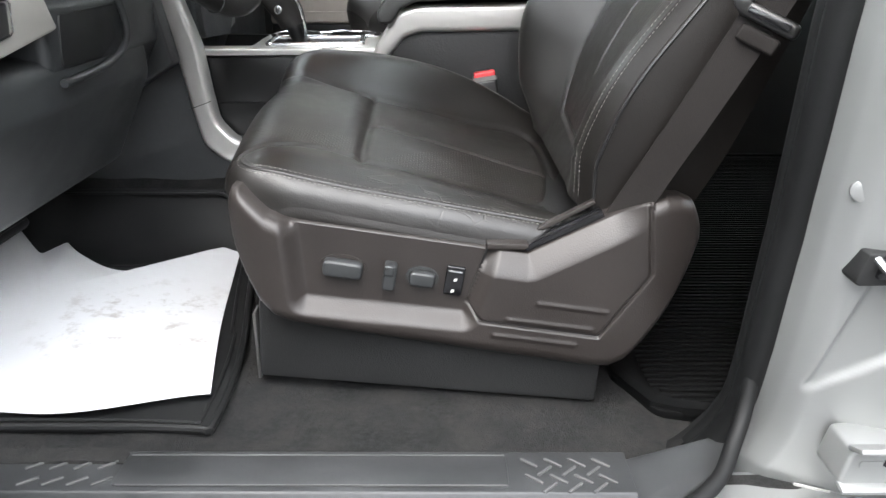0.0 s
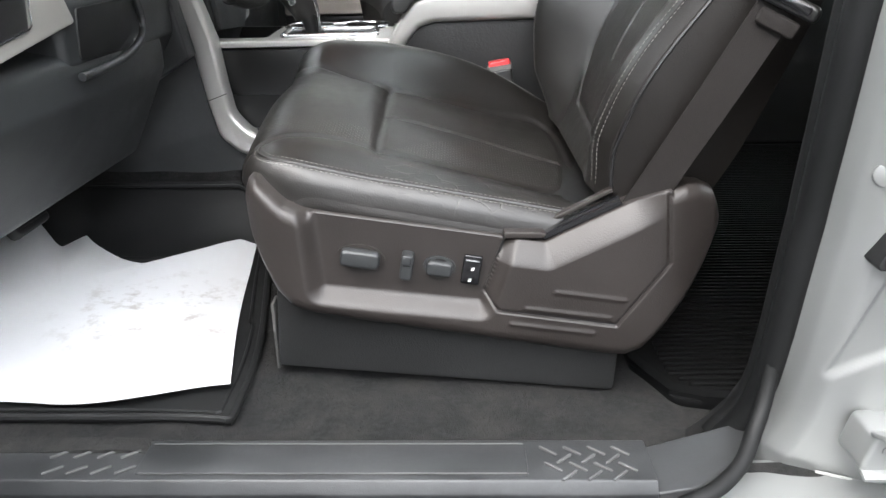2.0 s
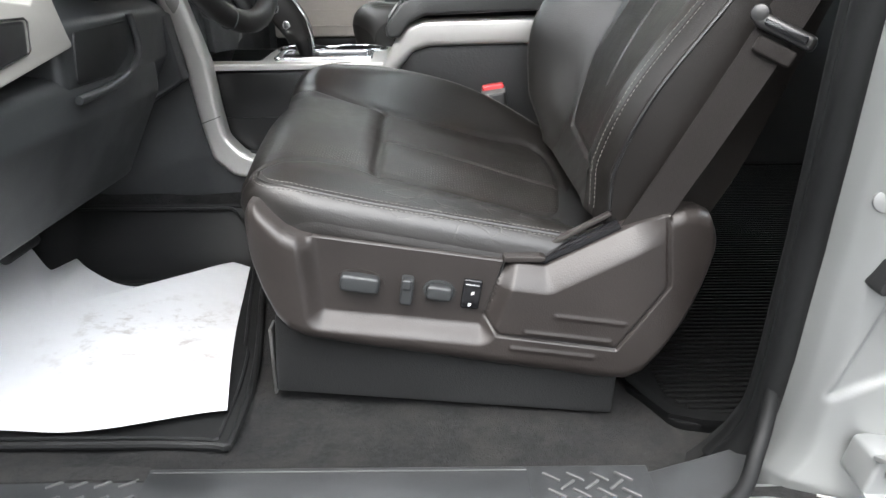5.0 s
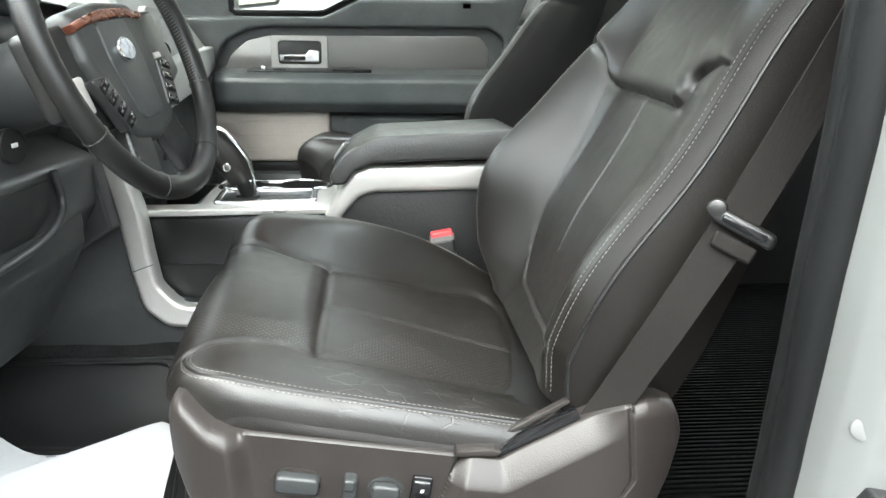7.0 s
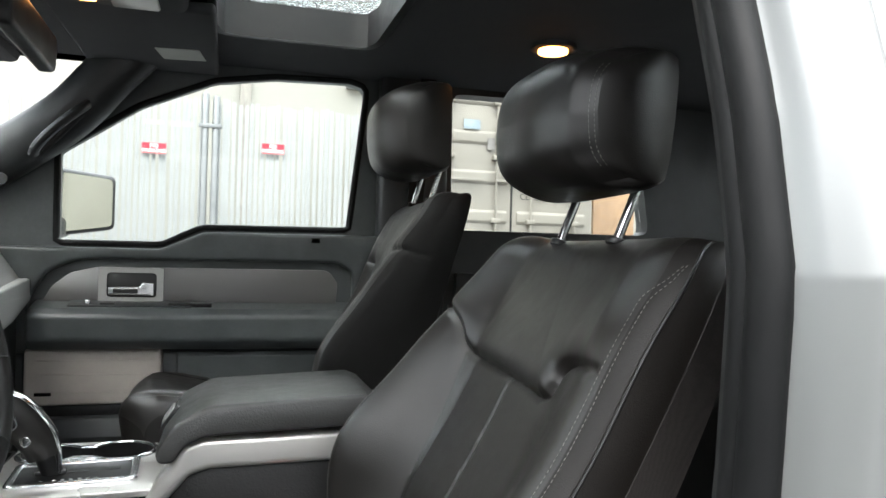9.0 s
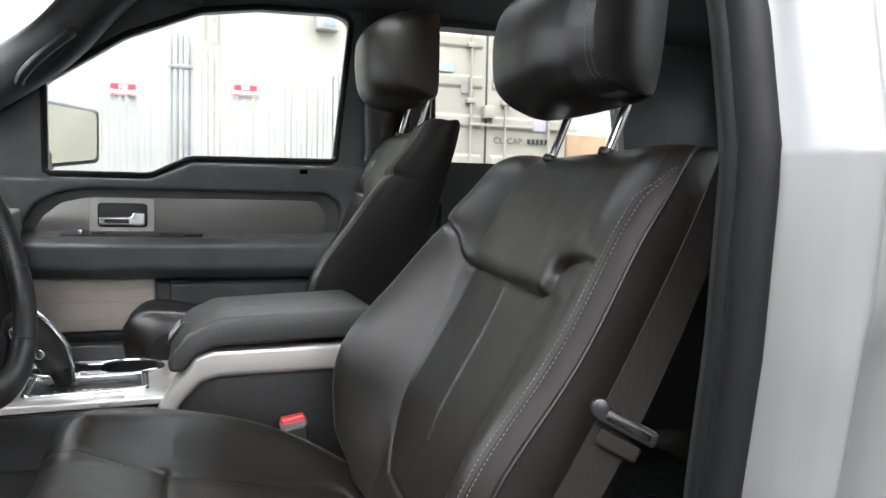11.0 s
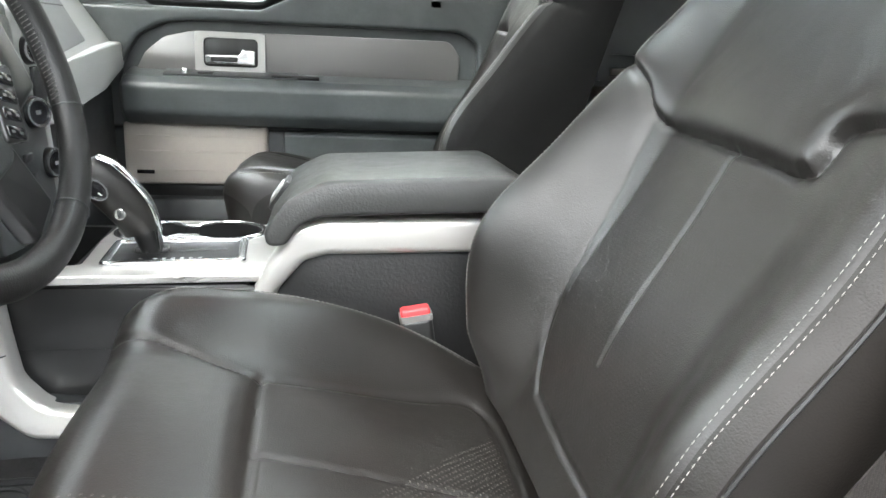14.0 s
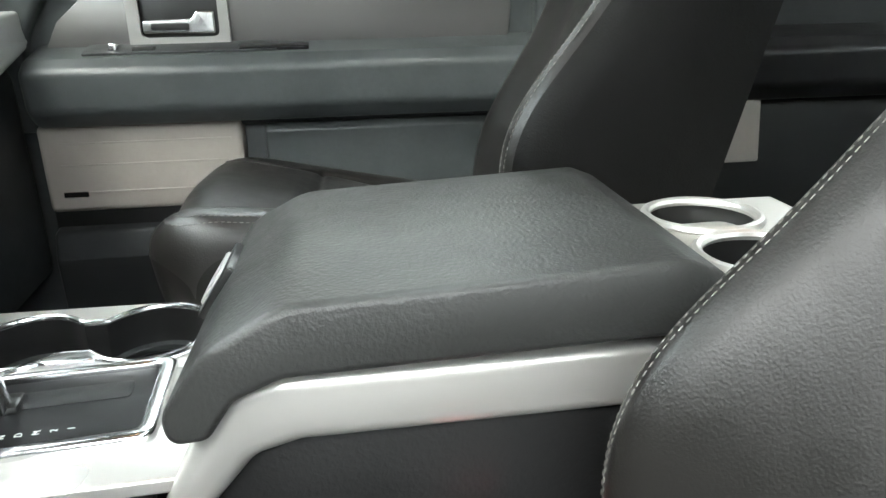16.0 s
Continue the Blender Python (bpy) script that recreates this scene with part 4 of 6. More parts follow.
    def spot(S, Y, lift=0.0):
        f = face(S, Y) + lift
        # the back curves slightly rearward at the top
        bow = 0.05 * np.maximum(0, S / LEN - 0.55) ** 2
        P = O + S[..., None] * D + f[..., None] * N
        P[..., 0] += bow
        P[..., 1] = Y
        return P

    nu, nv = (300, 270) if side > 0 else (160, 150)
    U, V = np.meshgrid(np.linspace(0, 1, nu), np.linspace(-1, 1, nv), indexing="ij")
    S = LEN * U
    Y = 1.10 + V * wid(S)
    P = spot(S, Y)
    slots = ((S > 0.08) & (S < 0.36) & (np.abs(Y - 1.11) < 0.115) & (groove(S, Y, lower, 0.02) < 0.2) & (S < 0.30)).astype(int)
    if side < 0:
        slots[V > 0.925] = 2       # leather boxing beyond the stitching, its shade put into the colour
    else:
        slots[V < -0.920] = 3       # duller band between stitching and side seam

    def rear(e):
        d = np.zeros_like(e)
        s, f = (e - O) @ D, (e - O) @ N
        d += -N * (f + (0.125 if side > 0 else 0.106) - 0.035 * smooth01(s / LEN))[:, None]
        return d

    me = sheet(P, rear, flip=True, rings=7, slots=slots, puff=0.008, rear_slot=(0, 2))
    co = np.empty(len(me.vertices) * 3)
    me.vertices.foreach_get("co", co)
    me.vertices.foreach_set("co", mir(co.reshape(-1, 3)).ravel())
    if side < 0:
        me.flip_normals()
    back = shifted(part("backrest", me, [LEATHER, PERF_UP, PANELHIDE if side > 0 else SHADEHIDE, SIDEHIDE], seat, "black leather backrest with side bolsters"), rise)

    def on_back(line, lift=0.0006, n=14):
        pts = spline([(a, b, 0) for a, b in line], n)
        s, y = np.array([p.x for p in pts]), np.array([p.y for p in pts])
        return [Vector(q) for q in mir(spot(s, y, lift))]

    for inset, far_inset in ((0.018, 0.028), (0.027, 0.036)):
        line = [(s, 1.10 - float(wid(np.array(s))) + inset * (1 - 0.8 * float(smooth01((s - 0.525) / 0.05)))) for s in np.linspace(0.01, LEN - 0.048, 24)]
        shifted(part("stitching", stitches(on_back(line)), THREAD, back, "pale grey thread", "stuff"), rise)
        line = [(s, 1.10 + float(wid(np.array(s))) - far_inset) for s in np.linspace(0.01, LEN - 0.045, 16)]
        shifted(part("stitching", stitches(on_back(line)), THREAD, back, "pale grey thread", "stuff"), rise)

    for sgn in (-1, 1):
        ss = np.linspace(0.0, LEN, 60)
        q = spot(ss, 1.10 + sgn * wid(ss))
        q = q + rear(q) * (0.03 if side > 0 else 0.4)
        q[:, 1] += sgn * 0.0010
        shifted(part("side_seam", tube([Vector(p) for p in mir(q)], 0.0022 if side > 0 else 0.0012, 6), BLACKPL if side > 0 else SHADEHIDE, back, "dark side seam"), rise)
    # headrest on two posts
    ay, az = 1.105, 1.657
    nu, nv = 60, 60
    U, V = np.meshgrid(np.linspace(-1, 1, nu), np.linspace(-1, 1, nv), indexing="ij")
    Yh = ay + V * (0.135 - 0.008 * U ** 4)
    Zh = az + U * (0.087 - 0.010 * V ** 6) + (0.030 * smooth01((U + 1) / 2) if side < 0 else 0)
    Xh = 0.352 + 0.060 * np.abs(V) ** 3.4 + 0.045 * np.abs(U) ** 4.5 + 0.03 * np.maximum(0, -U) * 0.4 - 0.004 * groove(V * 0.135, U * 0.1, [(-0.115, -0.2), (-0.115, 0.2)], 0.004) + 0.10 * (Zh - az)
    me = sheet(np.stack([Xh, Yh, Zh], -1), lambda e: np.stack([0.520 + 0.10 * (e[:, 2] - az) - e[:, 0], 0 * e[:, 0], 0 * e[:, 0]], -1), flip=True, rings=6, puff=0.012)
    co = np.empty(len(me.vertices) * 3)
    me.vertices.foreach_get("co", co)
    me.vertices.foreach_set("co", mir(co.reshape(-1, 3)).ravel())
    if side > 0:
        me.flip_normals()
    head = shifted(part("headrest", me, LEATHER, seat, "black leather headrest"), rise)
    for py in (1.02, 1.19):
        shifted(part("headrest_post", mirbm(tube([(0.470, py, 1.500), (0.515, py, 1.61)], 0.0065, 12, up=(0, 1, 0))), CHROME, seat, "chrome post"), rise)
        shifted(part("post_guide", mirbm(cyl((0.468, py, 1.496), (0.40, 0, 1), 0.0135, 0.010)), BLACKPL, seat), rise)
    for v_ in (-0.955, -0.985):
        u_ = np.linspace(-0.82, 0.82, 30)
        z_ = az + u_ * (0.087 - 0.010 * v_ ** 6)
        x_ = 0.352 + 0.060 * abs(v_) ** 3.4 + 0.045 * np.abs(u_) ** 4.5 + 0.012 * np.maximum(0, -u_) + 0.10 * (z_ - az) - 0.0008
        pts = [Vector(q) for q in mir(np.stack([x_, ay + v_ * (0.135 - 0.008 * u_ ** 4) - 0.0004, z_], -1))]
        shifted(part("stitching", stitches(pts), THREAD, head, "grey thread", "stuff"), rise)
    # pedestal
    part("pedestal", mirbm(box(-0.20, 0.24, 0.88, 1.32, 0.66, 0.93, 0.02)), BLACKPL, seat)
    return seat, mirbm


driver_seat, _ = front_seat("driver_seat", 1, "black leather bucket seat with pale stitching, lightly creased")
passenger_seat, _ = front_seat("passenger_seat", -1, "black leather passenger seat beside the far door")

# side shield of the driver's seat
YS = 0.802
TOPLINE = np.array([(-0.256, 0.985), (-0.250, 0.9965), (-0.240, 0.996), (-0.226, 0.984), (-0.205, 0.967), (-0.185, 0.959), (-0.166, 0.9545), (0.069, 0.9195), (0.120, 0.9125), (0.215, 0.960), (0.262, 0.984), (0.285, 0.991), (0.303, 0.990), (0.322, 0.981), (0.334, 0.960), (0.340, 0.930)])
LOWLINE = np.array([(-0.256, 0.955), (-0.252, 0.915), (-0.238, 0.878), (-0.222, 0.846), (-0.205, 0.828), (-0.180, 0.818), (-0.10, 0.804), (0.205, 0.7545), (0.230, 0.7535), (0.250, 0.763), (0.272, 0.790), (0.298, 0.830), (0.320, 0.876), (0.334, 0.912), (0.340, 0.928)])
PLATE = [(-0.166, 0.957), (0.072, 0.9205), (0.036, 0.836), (-0.160, 0.858)]
COVER = [(0.0685, 0.9215), (0.120, 0.9145), (0.215, 0.962), (0.2630, 0.988), (0.2730, 0.891), (0.2130, 0.8045), (0.0610, 0.8265), (0.0440, 0.848)]


def how_far(X, Z, line):
    """Distance from each place to a line of points."""
    return np.sqrt(np.maximum(-np.log(np.maximum(groove(X, Z, line, 0.05), 1e-300)), 0)) * 0.05


def relief(X, Z):
    """How deep the shield's face lies behind its outermost plane."""
    lo, hi = np.interp(X, LOWLINE[:, 0], LOWLINE[:, 1]), np.interp(X, TOPLINE[:, 0], TOPLINE[:, 1])
    d = np.zeros_like(X)
    r = 0.022
    d += r - np.sqrt(np.maximum(r * r - np.maximum(r - (Z - lo), 0) ** 2, 0))                      # rolled lower edge
    ends = np.maximum(np.maximum(0, (-0.185 - X) / 0.075), np.maximum(0, (X - 0.258) / 0.085))
    d += 0.048 * (1 - np.sqrt(np.maximum(0, 1 - np.minimum(1, ends) ** 2)))
    cap = smooth01((X - 0.265) / 0.004) + smooth01((-0.170 - X) / 0.01)
    rt = 0.020
    d += cap * (rt - np.sqrt(np.maximum(rt * rt - np.maximum(rt - (hi - Z), 0) ** 2, 0)))
    # the switch field lies deep, with a broad shelf below it and a slope at its front
    inp, inc = inside(X, Z, PLATE), inside(X, Z, COVER)
    away = how_far(X, Z, PLATE + PLATE[:1])
    slope = np.where(inp, 1.0, 1 - smooth01(away / 0.026))
    d += 0.021 * slope * (~inc)
    # the cover falls away to the belt slot in a broad chamfer
    ridge = how_far(X, Z, COVER[:4])
    d += np.where(inc, 0.024 * (1 - np.minimum(ridge / 0.032, 1)) ** 1.3, 0) * smooth01((0.275 - X) / 0.05)
    d += np.where(inc, 0.014 * (1 - smooth01(how_far(X, Z, [(0.0440, 0.848), (0.0685, 0.9215)]) / 0.020)), 0)
    # the joint round the cover, and the ribs
    d += 0.0050 * groove(X, Z, COVER[3:], 0.0019)
    for x0, z0, x1, z1 in ((0.134, 0.8525, 0.221, 0.8405), (0.096, 0.830, 0.203, 0.8155), (0.079, 0.8075, 0.183, 0.7935)):
        d -= 0.0017 * groove(X, Z, [(x0, z0), (x1, z1)], 0.0034)
    return d


U, V = np.meshgrid(np.linspace(0, 1, 330), np.linspace(0, 1, 150), indexing="ij")
X = -0.256 + 0.596 * U
lo_, hi_ = np.interp(X, LOWLINE[:, 0], LOWLINE[:, 1]), np.interp(X, TOPLINE[:, 0], TOPLINE[:, 1])
Z = lo_ + (hi_ - lo_) * V
P = np.stack([X, YS + relief(X, Z), Z], -1)
whole = sheet(P, lambda e: np.stack([0 * e[:, 0], 0.872 - e[:, 1], 0 * e[:, 0]], -1), rings=3, capped=False)
bm = bmesh.new()
bm.from_mesh(whole)
bmesh.ops.recalc_face_normals(bm, faces=bm.faces)
bm.to_mesh(whole)
bm.free()
vn = [v.normal.copy() for v in whole.vertices]
vc = [v.co.copy() for v in whole.vertices]
faces = [tuple(f.vertices) for f in whole.polygons]
mid = np.array([tuple(f.center) for f in whole.polygons])
in_plate, in_cover = inside(mid[:, 0], mid[:, 2], PLATE), inside(mid[:, 0], mid[:, 2], COVER)
bpy.data.meshes.remove(whole)


def moulding(name, chosen, parent, label=""):
    """The faces chosen from the relief as one part that keeps the relief's shading."""
    mine = [faces[i] for i in np.nonzero(chosen)[0]]
    used = sorted({v for f in mine for v in f})
    at = {v: i for i, v in enumerate(used)}
    me = bpy.data.meshes.new(name)
    me.from_pydata([vc[v] for v in used], [], [[at[v] for v in f] for f in mine])
    ob = part(name, me, SHIELD, parent, label, smooth=False)
    me.polygons.foreach_set("use_smooth", [True] * len(mine))
    me.normals_split_custom_set_from_vertices([vn[v] for v in used])
    return ob


shield = moulding("side_shield", ~in_plate & ~in_cover, driver_seat, "grained brown-grey plastic side shield")
moulding("recliner_cover", in_cover, driver_seat, "grained brown-grey plastic cover")
joint = spline([(a, 0, b) for a, b in ((0.0440, 0.848), (0.0500, 0.8664), (0.0560, 0.8846), (0.0685, 0.9215))], 12)
jx, jz = np.array([p.x for p in joint]), np.array([p.z for p in joint])
part("joint_line", tube([Vector(p) for p in np.stack([jx, YS + relief(jx, jz) - 0.0004, jz], -1)], 0.0016, 6), BLACKPL, shield, "dark joint line")
plate = moulding("switch_plate", in_plate & ~in_cover, driver_seat)
part("slot", prism([(0.119, 0.9130), (0.214, 0.9605), (0.210, 0.9680), (0.113, 0.9190)], "y", YS + 0.026, 0.848, 0.001), GLOSSBLACK, driver_seat, "dark belt slot")
part("slot_lip", prism(fillet([(0.070, 0.9205), (0.114, 0.9205), (0.206, 0.9710), (0.203, 0.9755), (0.111, 0.9262), (0.072, 0.9262)], 0.002, 3), "y", 0.847, 0.858, 0.002), SHIELD, driver_seat)
part("slot_end", prism(fillet([(0.066, 0.9185), (0.116, 0.9185), (0.122, 0.9235), (0.113, 0.9262), (0.068, 0.9262)], 0.002, 3), "y", YS + 0.020, 0.8405, 0.002), SHIELD, driver_seat)


def knob(name, cx, cz, w, h, out, material, turn=-8.5, r=None):
    bm = prism(fillet([(-w / 2, -h / 2), (w / 2, -h / 2), (w / 2, h / 2), (-w / 2, h / 2)], r or min(w, h) * 0.35, 5), "y", -out, 0.004, min(w, h) * 0.2, 4)
    return part(name, moved(bm, pose(cx, YS + 0.020, cz, 0, -turn, 0)), material, plate)


knob("slide_switch", -0.114, 0.8955, 0.050, 0.022, 0.015, DARKPL)
knob("recline_switch", -0.055, 0.885, 0.016, 0.036, 0.015, DARKPL)
knob("recline_tip", -0.055, 0.896, 0.013, 0.014, 0.018, DARKPL)
knob("lumbar_switch", -0.014, 0.881, 0.033, 0.019, 0.013, DARKPL)
part("lumbar_ring", moved(ring(circle(0.021, 32, 0.0145), circle(0.0178, 32, 0.0110), "y", -0.002, 0.002), pose(-0.014, YS + 0.020, 0.881, 0, 8.5, 0)), DARKPL, plate)
part("slide_ring", moved(ring(circle(0.031, 32, 0.018), circle(0.027, 32, 0.0135), "y", -0.0012, 0.002), pose(-0.114, YS + 0.020, 0.894, 0, 8.5, 0)), SHIELD, plate)
mem = knob("heat_switch", 0.027, 0.8765, 0.024, 0.040, 0.004, GLOSSBLACK, r=0.003)
for k, (mx, mz) in enumerate(((0.0285, 0.8785), (0.0245, 0.863))):
    for q in range(3):
        part("switch_mark", moved(box(-0.0004, 0.0004, -0.0003, 0.0003, -0.0022, 0.0022, 0), pose(mx - 0.0014 + 0.0014 * q, YS + 0.0156, mz, 0, 18, 0)), WHITE, mem, "white seat symbol")
part("switch_ridge", moved(box(-0.009, 0.009, -0.002, 0.001, -0.0012, 0.0012, 0.0008), pose(0.0285, YS + 0.0156, 0.890, 0, 8.5, 0)), CHROME, mem)
part("valance", prism(fillet([(-0.232, 0.84), (-0.240, 0.722), (0.226, 0.680), (0.230, 0.775)], 0.006, 3), "y", 0.842, 0.856, 0.004), varied("matt charcoal valance", (0.0125, 0.0128, 0.0132), 0.62, spread=0.3, size=16, grain=0.5, grain_size=500), driver_seat, "charcoal plastic lower valance")
part("rail_end", box(-0.2435, -0.2395, 0.846, 0.875, 0.715, 0.815, 0.001), INLAY, driver_seat, "bare metal rail edge")

# seat belt
belt = thing("seat_belt", (0.25, 0.79, 0.95), "grey seat belt hanging with black latch tongue", "seat belt")
bp = spline([(0.195, 0.836, 0.885), (0.243, 0.826, 0.972), (0.274, 0.812, 1.038), (0.302, 0.797, 1.10), (0.360, 0.780, 1.222), (0.426, 0.776, 1.36), (0.490, 0.782, 1.50), (0.542, 0.80, 1.62)], 10)
nrm = Vector((-0.50, -0.86, 0.10)).normalized()


def band(path, w, th):
    bm = bmesh.new()
    rings = []
    for i, p in enumerate(path):
        t = (path[min(i + 1, len(path) - 1)] - path[max(i - 1, 0)]).normalized()
        s = nrm.lerp(Vector((0.22, -0.97, 0.10)), float(smooth01((i / len(path) - 0.45) / 0.4))).cross(t).normalized()
        n = t.cross(s)
        rings.append([bm.verts.new(p + s * a * w / 2 + n * b * th / 2) for a, b in ((-1, -0.3), (-0.96, 1), (0.96, 1), (1, -0.3), (0.96, -1), (-0.96, -1))])
    for r0, r1 in zip(rings[:-1], rings[1:]):
        for j in range(6):
            bm.faces.new((r0[j], r0[(j + 1) % 6], r1[(j + 1) % 6], r1[j]))
    bm.faces.new(rings[0])
    bm.faces.new(rings[-1][::-1])
    return bm


part("webbing", band(bp, 0.043, 0.0016), WEBBING, belt)
bt = (Vector((0.426, 0.776, 1.36)) - Vector((0.302, 0.797, 1.10))).normalized()
bs = nrm.cross(bt).normalized()
bn = bt.cross(bs)
bc = Vector((0.357, 0.774, 1.200))
M = Matrix((bs, bt, bn)).transposed().to_4x4()
M.translation = bc
tongue = part("latch_tongue", moved(prism(fillet([(-0.034, -0.009), (0.036, -0.009), (0.037, 0.008), (-0.032, 0.008)], 0.008, 5), "z", -0.006, 0.011, 0.005, 3), M), BLACKPL, belt, "black plastic latch tongue")
part("tongue_slot", moved(prism(fillet([(-0.024, -0.004), (0.024, -0.004), (0.024, 0.004), (-0.024, 0.004)], 0.003, 3), "z", 0.010, 0.0135, 0.0005), M), GLOSSBLACK, tongue)
part("belt_fold", moved(prism(fillet([(-0.0225, -0.032), (0.0225, -0.032), (0.0230, -0.014), (-0.0230, -0.014)], 0.005, 4), "z", -0.003, 0.0045, 0.0035, 4), M), WEBBING, tongue, "stitched webbing fold")
part("button_stop", moved(cyl((0.033, 0.004, -0.004), (0, 0, 1), 0.0105, 0.016, 28, 0.005), M), BLACKPL, tongue)

buckle = thing("belt_buckle", (0.12, 1.385, 1.0), "black belt buckle with red release button", "buckle")
bm_ = pose(0.092, 1.388, 1.044, 0, -9, 0)
part("buckle_case", moved(box(-0.022, 0.022, -0.013, 0.013, -0.085, -0.004, 0.006, 3), bm_), BLACKPL, buckle)
part("release_button", moved(box(-0.0205, 0.0205, -0.0112, 0.0112, -0.02, 0.012, 0.004, 3), bm_), RED, buckle, "red release button")
part("button_rim", moved(ring(soften(0.004, -0.0228, 0.0228, -0.0130, 0.0130), soften(0.003, -0.0208, 0.0208, -0.0114, 0.0114), "z", -0.006, 0.003), bm_), varied("grey plastic rim", (0.16, 0.155, 0.15), 0.38), buckle, "pale grey rim")


# ---- centre console ----
console = thing("centre_console", (0.0, 1.53, 0.75), "black and satin silver centre console between front seats", "console")
CN, CF = 1.405, 1.715        # near and far sides
part("side_panel", prism(fillet([(-0.165, 0.86), (0.46, 0.86), (0.46, 1.140), (-0.040, 1.140), (-0.085, 1.10), (-0.150, 1.0)], [0, 0, 0.01, 0.03, 0.02, 0], 5), "y", CN + 0.012, CF - 0.07, 0.004), leather("grained side vinyl", (0.010, 0.0098, 0.0102), None, 0.5, 0.45, cell=260, spec=0.4), console, "black grained side panel")
band_out = fillet([(-0.205, 0.95), (-0.150, 1.03), (-0.112, 1.105), (-0.078, 1.162), (-0.040, 1.174), (0.46, 1.182), (0.46, 1.134), (-0.030, 1.1235), (-0.060, 1.115), (-0.092, 1.078), (-0.130, 1.005), (-0.170, 0.95)],
                  [0, 0, 0.02, 0.03, 0.02, 0, 0, 0.02, 0.02, 0.02, 0, 0], 5)
part("silver_band", prism(band_out, "y", CN - 0.002, CN + 0.05, 0.012, 4), SATIN, console, "satin silver trim band")
part("silver_band", prism(band_out, "y", CF - 0.10, CF - 0.06, 0.010, 4), SATIN, console, "satin silver trim band")
part("bin_body", box(-0.075, 0.25, CN + 0.03, CF - 0.07, 1.0, 1.176, 0.006), BLACKPL, console)
lid_prof = fillet([(-0.108, 1.140), (-0.112, 1.160), (-0.082, 1.202), (-0.034, 1.228), (0.222, 1.240), (0.252, 1.228), (0.248, 1.192), (-0.036, 1.181), (-0.066, 1.168), (-0.084, 1.142)],
                  [0.012, 0.02, 0.04, 0.06, 0.02, 0.014, 0.008, 0.03, 0.02, 0.012], 6)
nlid = prism(lid_prof, "y", 1.385, 1.675, 0.0065, 4)
for v in nlid.verts:       # the sides draw in towards the top
    k = max(0.0, (v.co.z - 1.205) / 0.03)
    v.co.y += (1.53 - v.co.y) * 0.05 * min(1, k)
lid = part("armrest_lid", nlid, leather("lid vinyl", (0.026, 0.0265, 0.0255), None, 0.55, 0.36, cell=300), console, "black vinyl padded armrest lid")
LT = pose(-0.0985, 1.575, 1.178, 0, 34, 0)
part("latch_gap", moved(box(-0.0065, 0.004, -0.034, 0.034, -0.026, 0.024, 0.003), LT), BLACKPL, lid, "dark latch recess")
part("latch", moved(box(-0.0095, 0.004, -0.027, 0.027, -0.018, 0.015, 0.003), LT), plain("satin grey latch", (0.34, 0.34, 0.33), 0.38, 0.3), lid, "satin grey latch")

deck_out = [(-0.435, CN + 0.032), (-0.120, CN + 0.034), (-0.090, CN + 0.05), (-0.090, CF - 0.03), (-0.115, CF + 0.025), (-0.395, CF + 0.025), (-0.435, CF - 0.03)]
part("deck_base", prism(deck_out, "z", 0.80, 1.020, 0.006), DARKPL, console)
GATE = [(-0.338, 1.449), (-0.143, 1.470), (-0.152, 1.600), (-0.348, 1.580)]
CUPS = ((-0.308, 1.658, 0.052, 0.058), (-0.192, 1.664, 0.057, 0.063))


def cup_outline(grow=0.0, n=96):
    """The joined opening of the two cup wells, with a narrow waist."""
    cx, cy = -0.252, 1.660
    out = []
    for i in range(n):
        a = 2 * math.pi * i / n
        c, q = math.cos(a), math.sin(a)
        far = min(0.034 / max(abs(q), 1e-6), 0.05)
        for ex, ey, rx, ry in CUPS:
            A, B, C = (c / rx) ** 2 + (q / ry) ** 2, 2 * (c * (cx - ex) / rx ** 2 + q * (cy - ey) / ry ** 2), ((cx - ex) / rx) ** 2 + ((cy - ey) / ry) ** 2 - 1
            if B * B - 4 * A * C > 0:
                far = max(far, (-B + math.sqrt(B * B - 4 * A * C)) / (2 * A))
        out.append((cx + c * (far + grow), cy + q * (far + grow)))
    return out


deck = part("deck", prism(fillet([(-0.585, CN - 0.012), (-0.118, CN + 0.018), (-0.088, CN + 0.05), (-0.088, 1.588), (-0.374, 1.588), (-0.364, 1.462), (-0.585, 1.455)], [0.004, 0.01, 0.02, 0, 0, 0.012, 0.004], 5), "z", 1.081, 1.0935, 0.004, 3), SATIN, console, "satin silver shifter deck")
part("deck_under", prism([(-0.366, CN + 0.03), (-0.10, CN + 0.035), (-0.09, 1.584), (-0.376, 1.584)], "z", 1.0, 1.080, 0), BLACKPL, console)
ci, co_ = paired(cup_outline(), [(-0.374, 1.588), (-0.086, 1.588), (-0.086, 1.742), (-0.374, 1.742)], 120)
part("cup_deck", ring(co_, ci, "z", 1.076, 1.0930), SATIN, deck, "satin silver cup deck")
part("deck_wall", box(-0.375, -0.09, 1.572, 1.5855, 1.0, 1.08, 0), BLACKPL, deck)
g_in = [(-0.325, 1.462), (-0.157, 1.481), (-0.165, 1.588), (-0.335, 1.570)]
gi, go = paired(fillet(g_in, 0.006, 4), fillet(GATE, 0.012, 4), 80)
part("gate_frame", ring(go, gi, "z", 1.1005, 1.088, 0.004), CHROME, deck, "chrome shifter gate frame")
part("gate_plate", prism(g_in, "z", 1.090, 1.0950, 0.001), varied("satin black gate plastic", (0.007, 0.007, 0.0075), 0.48, spread=0.2, specular_ior_level=0.25), deck, "satin black gate plate")
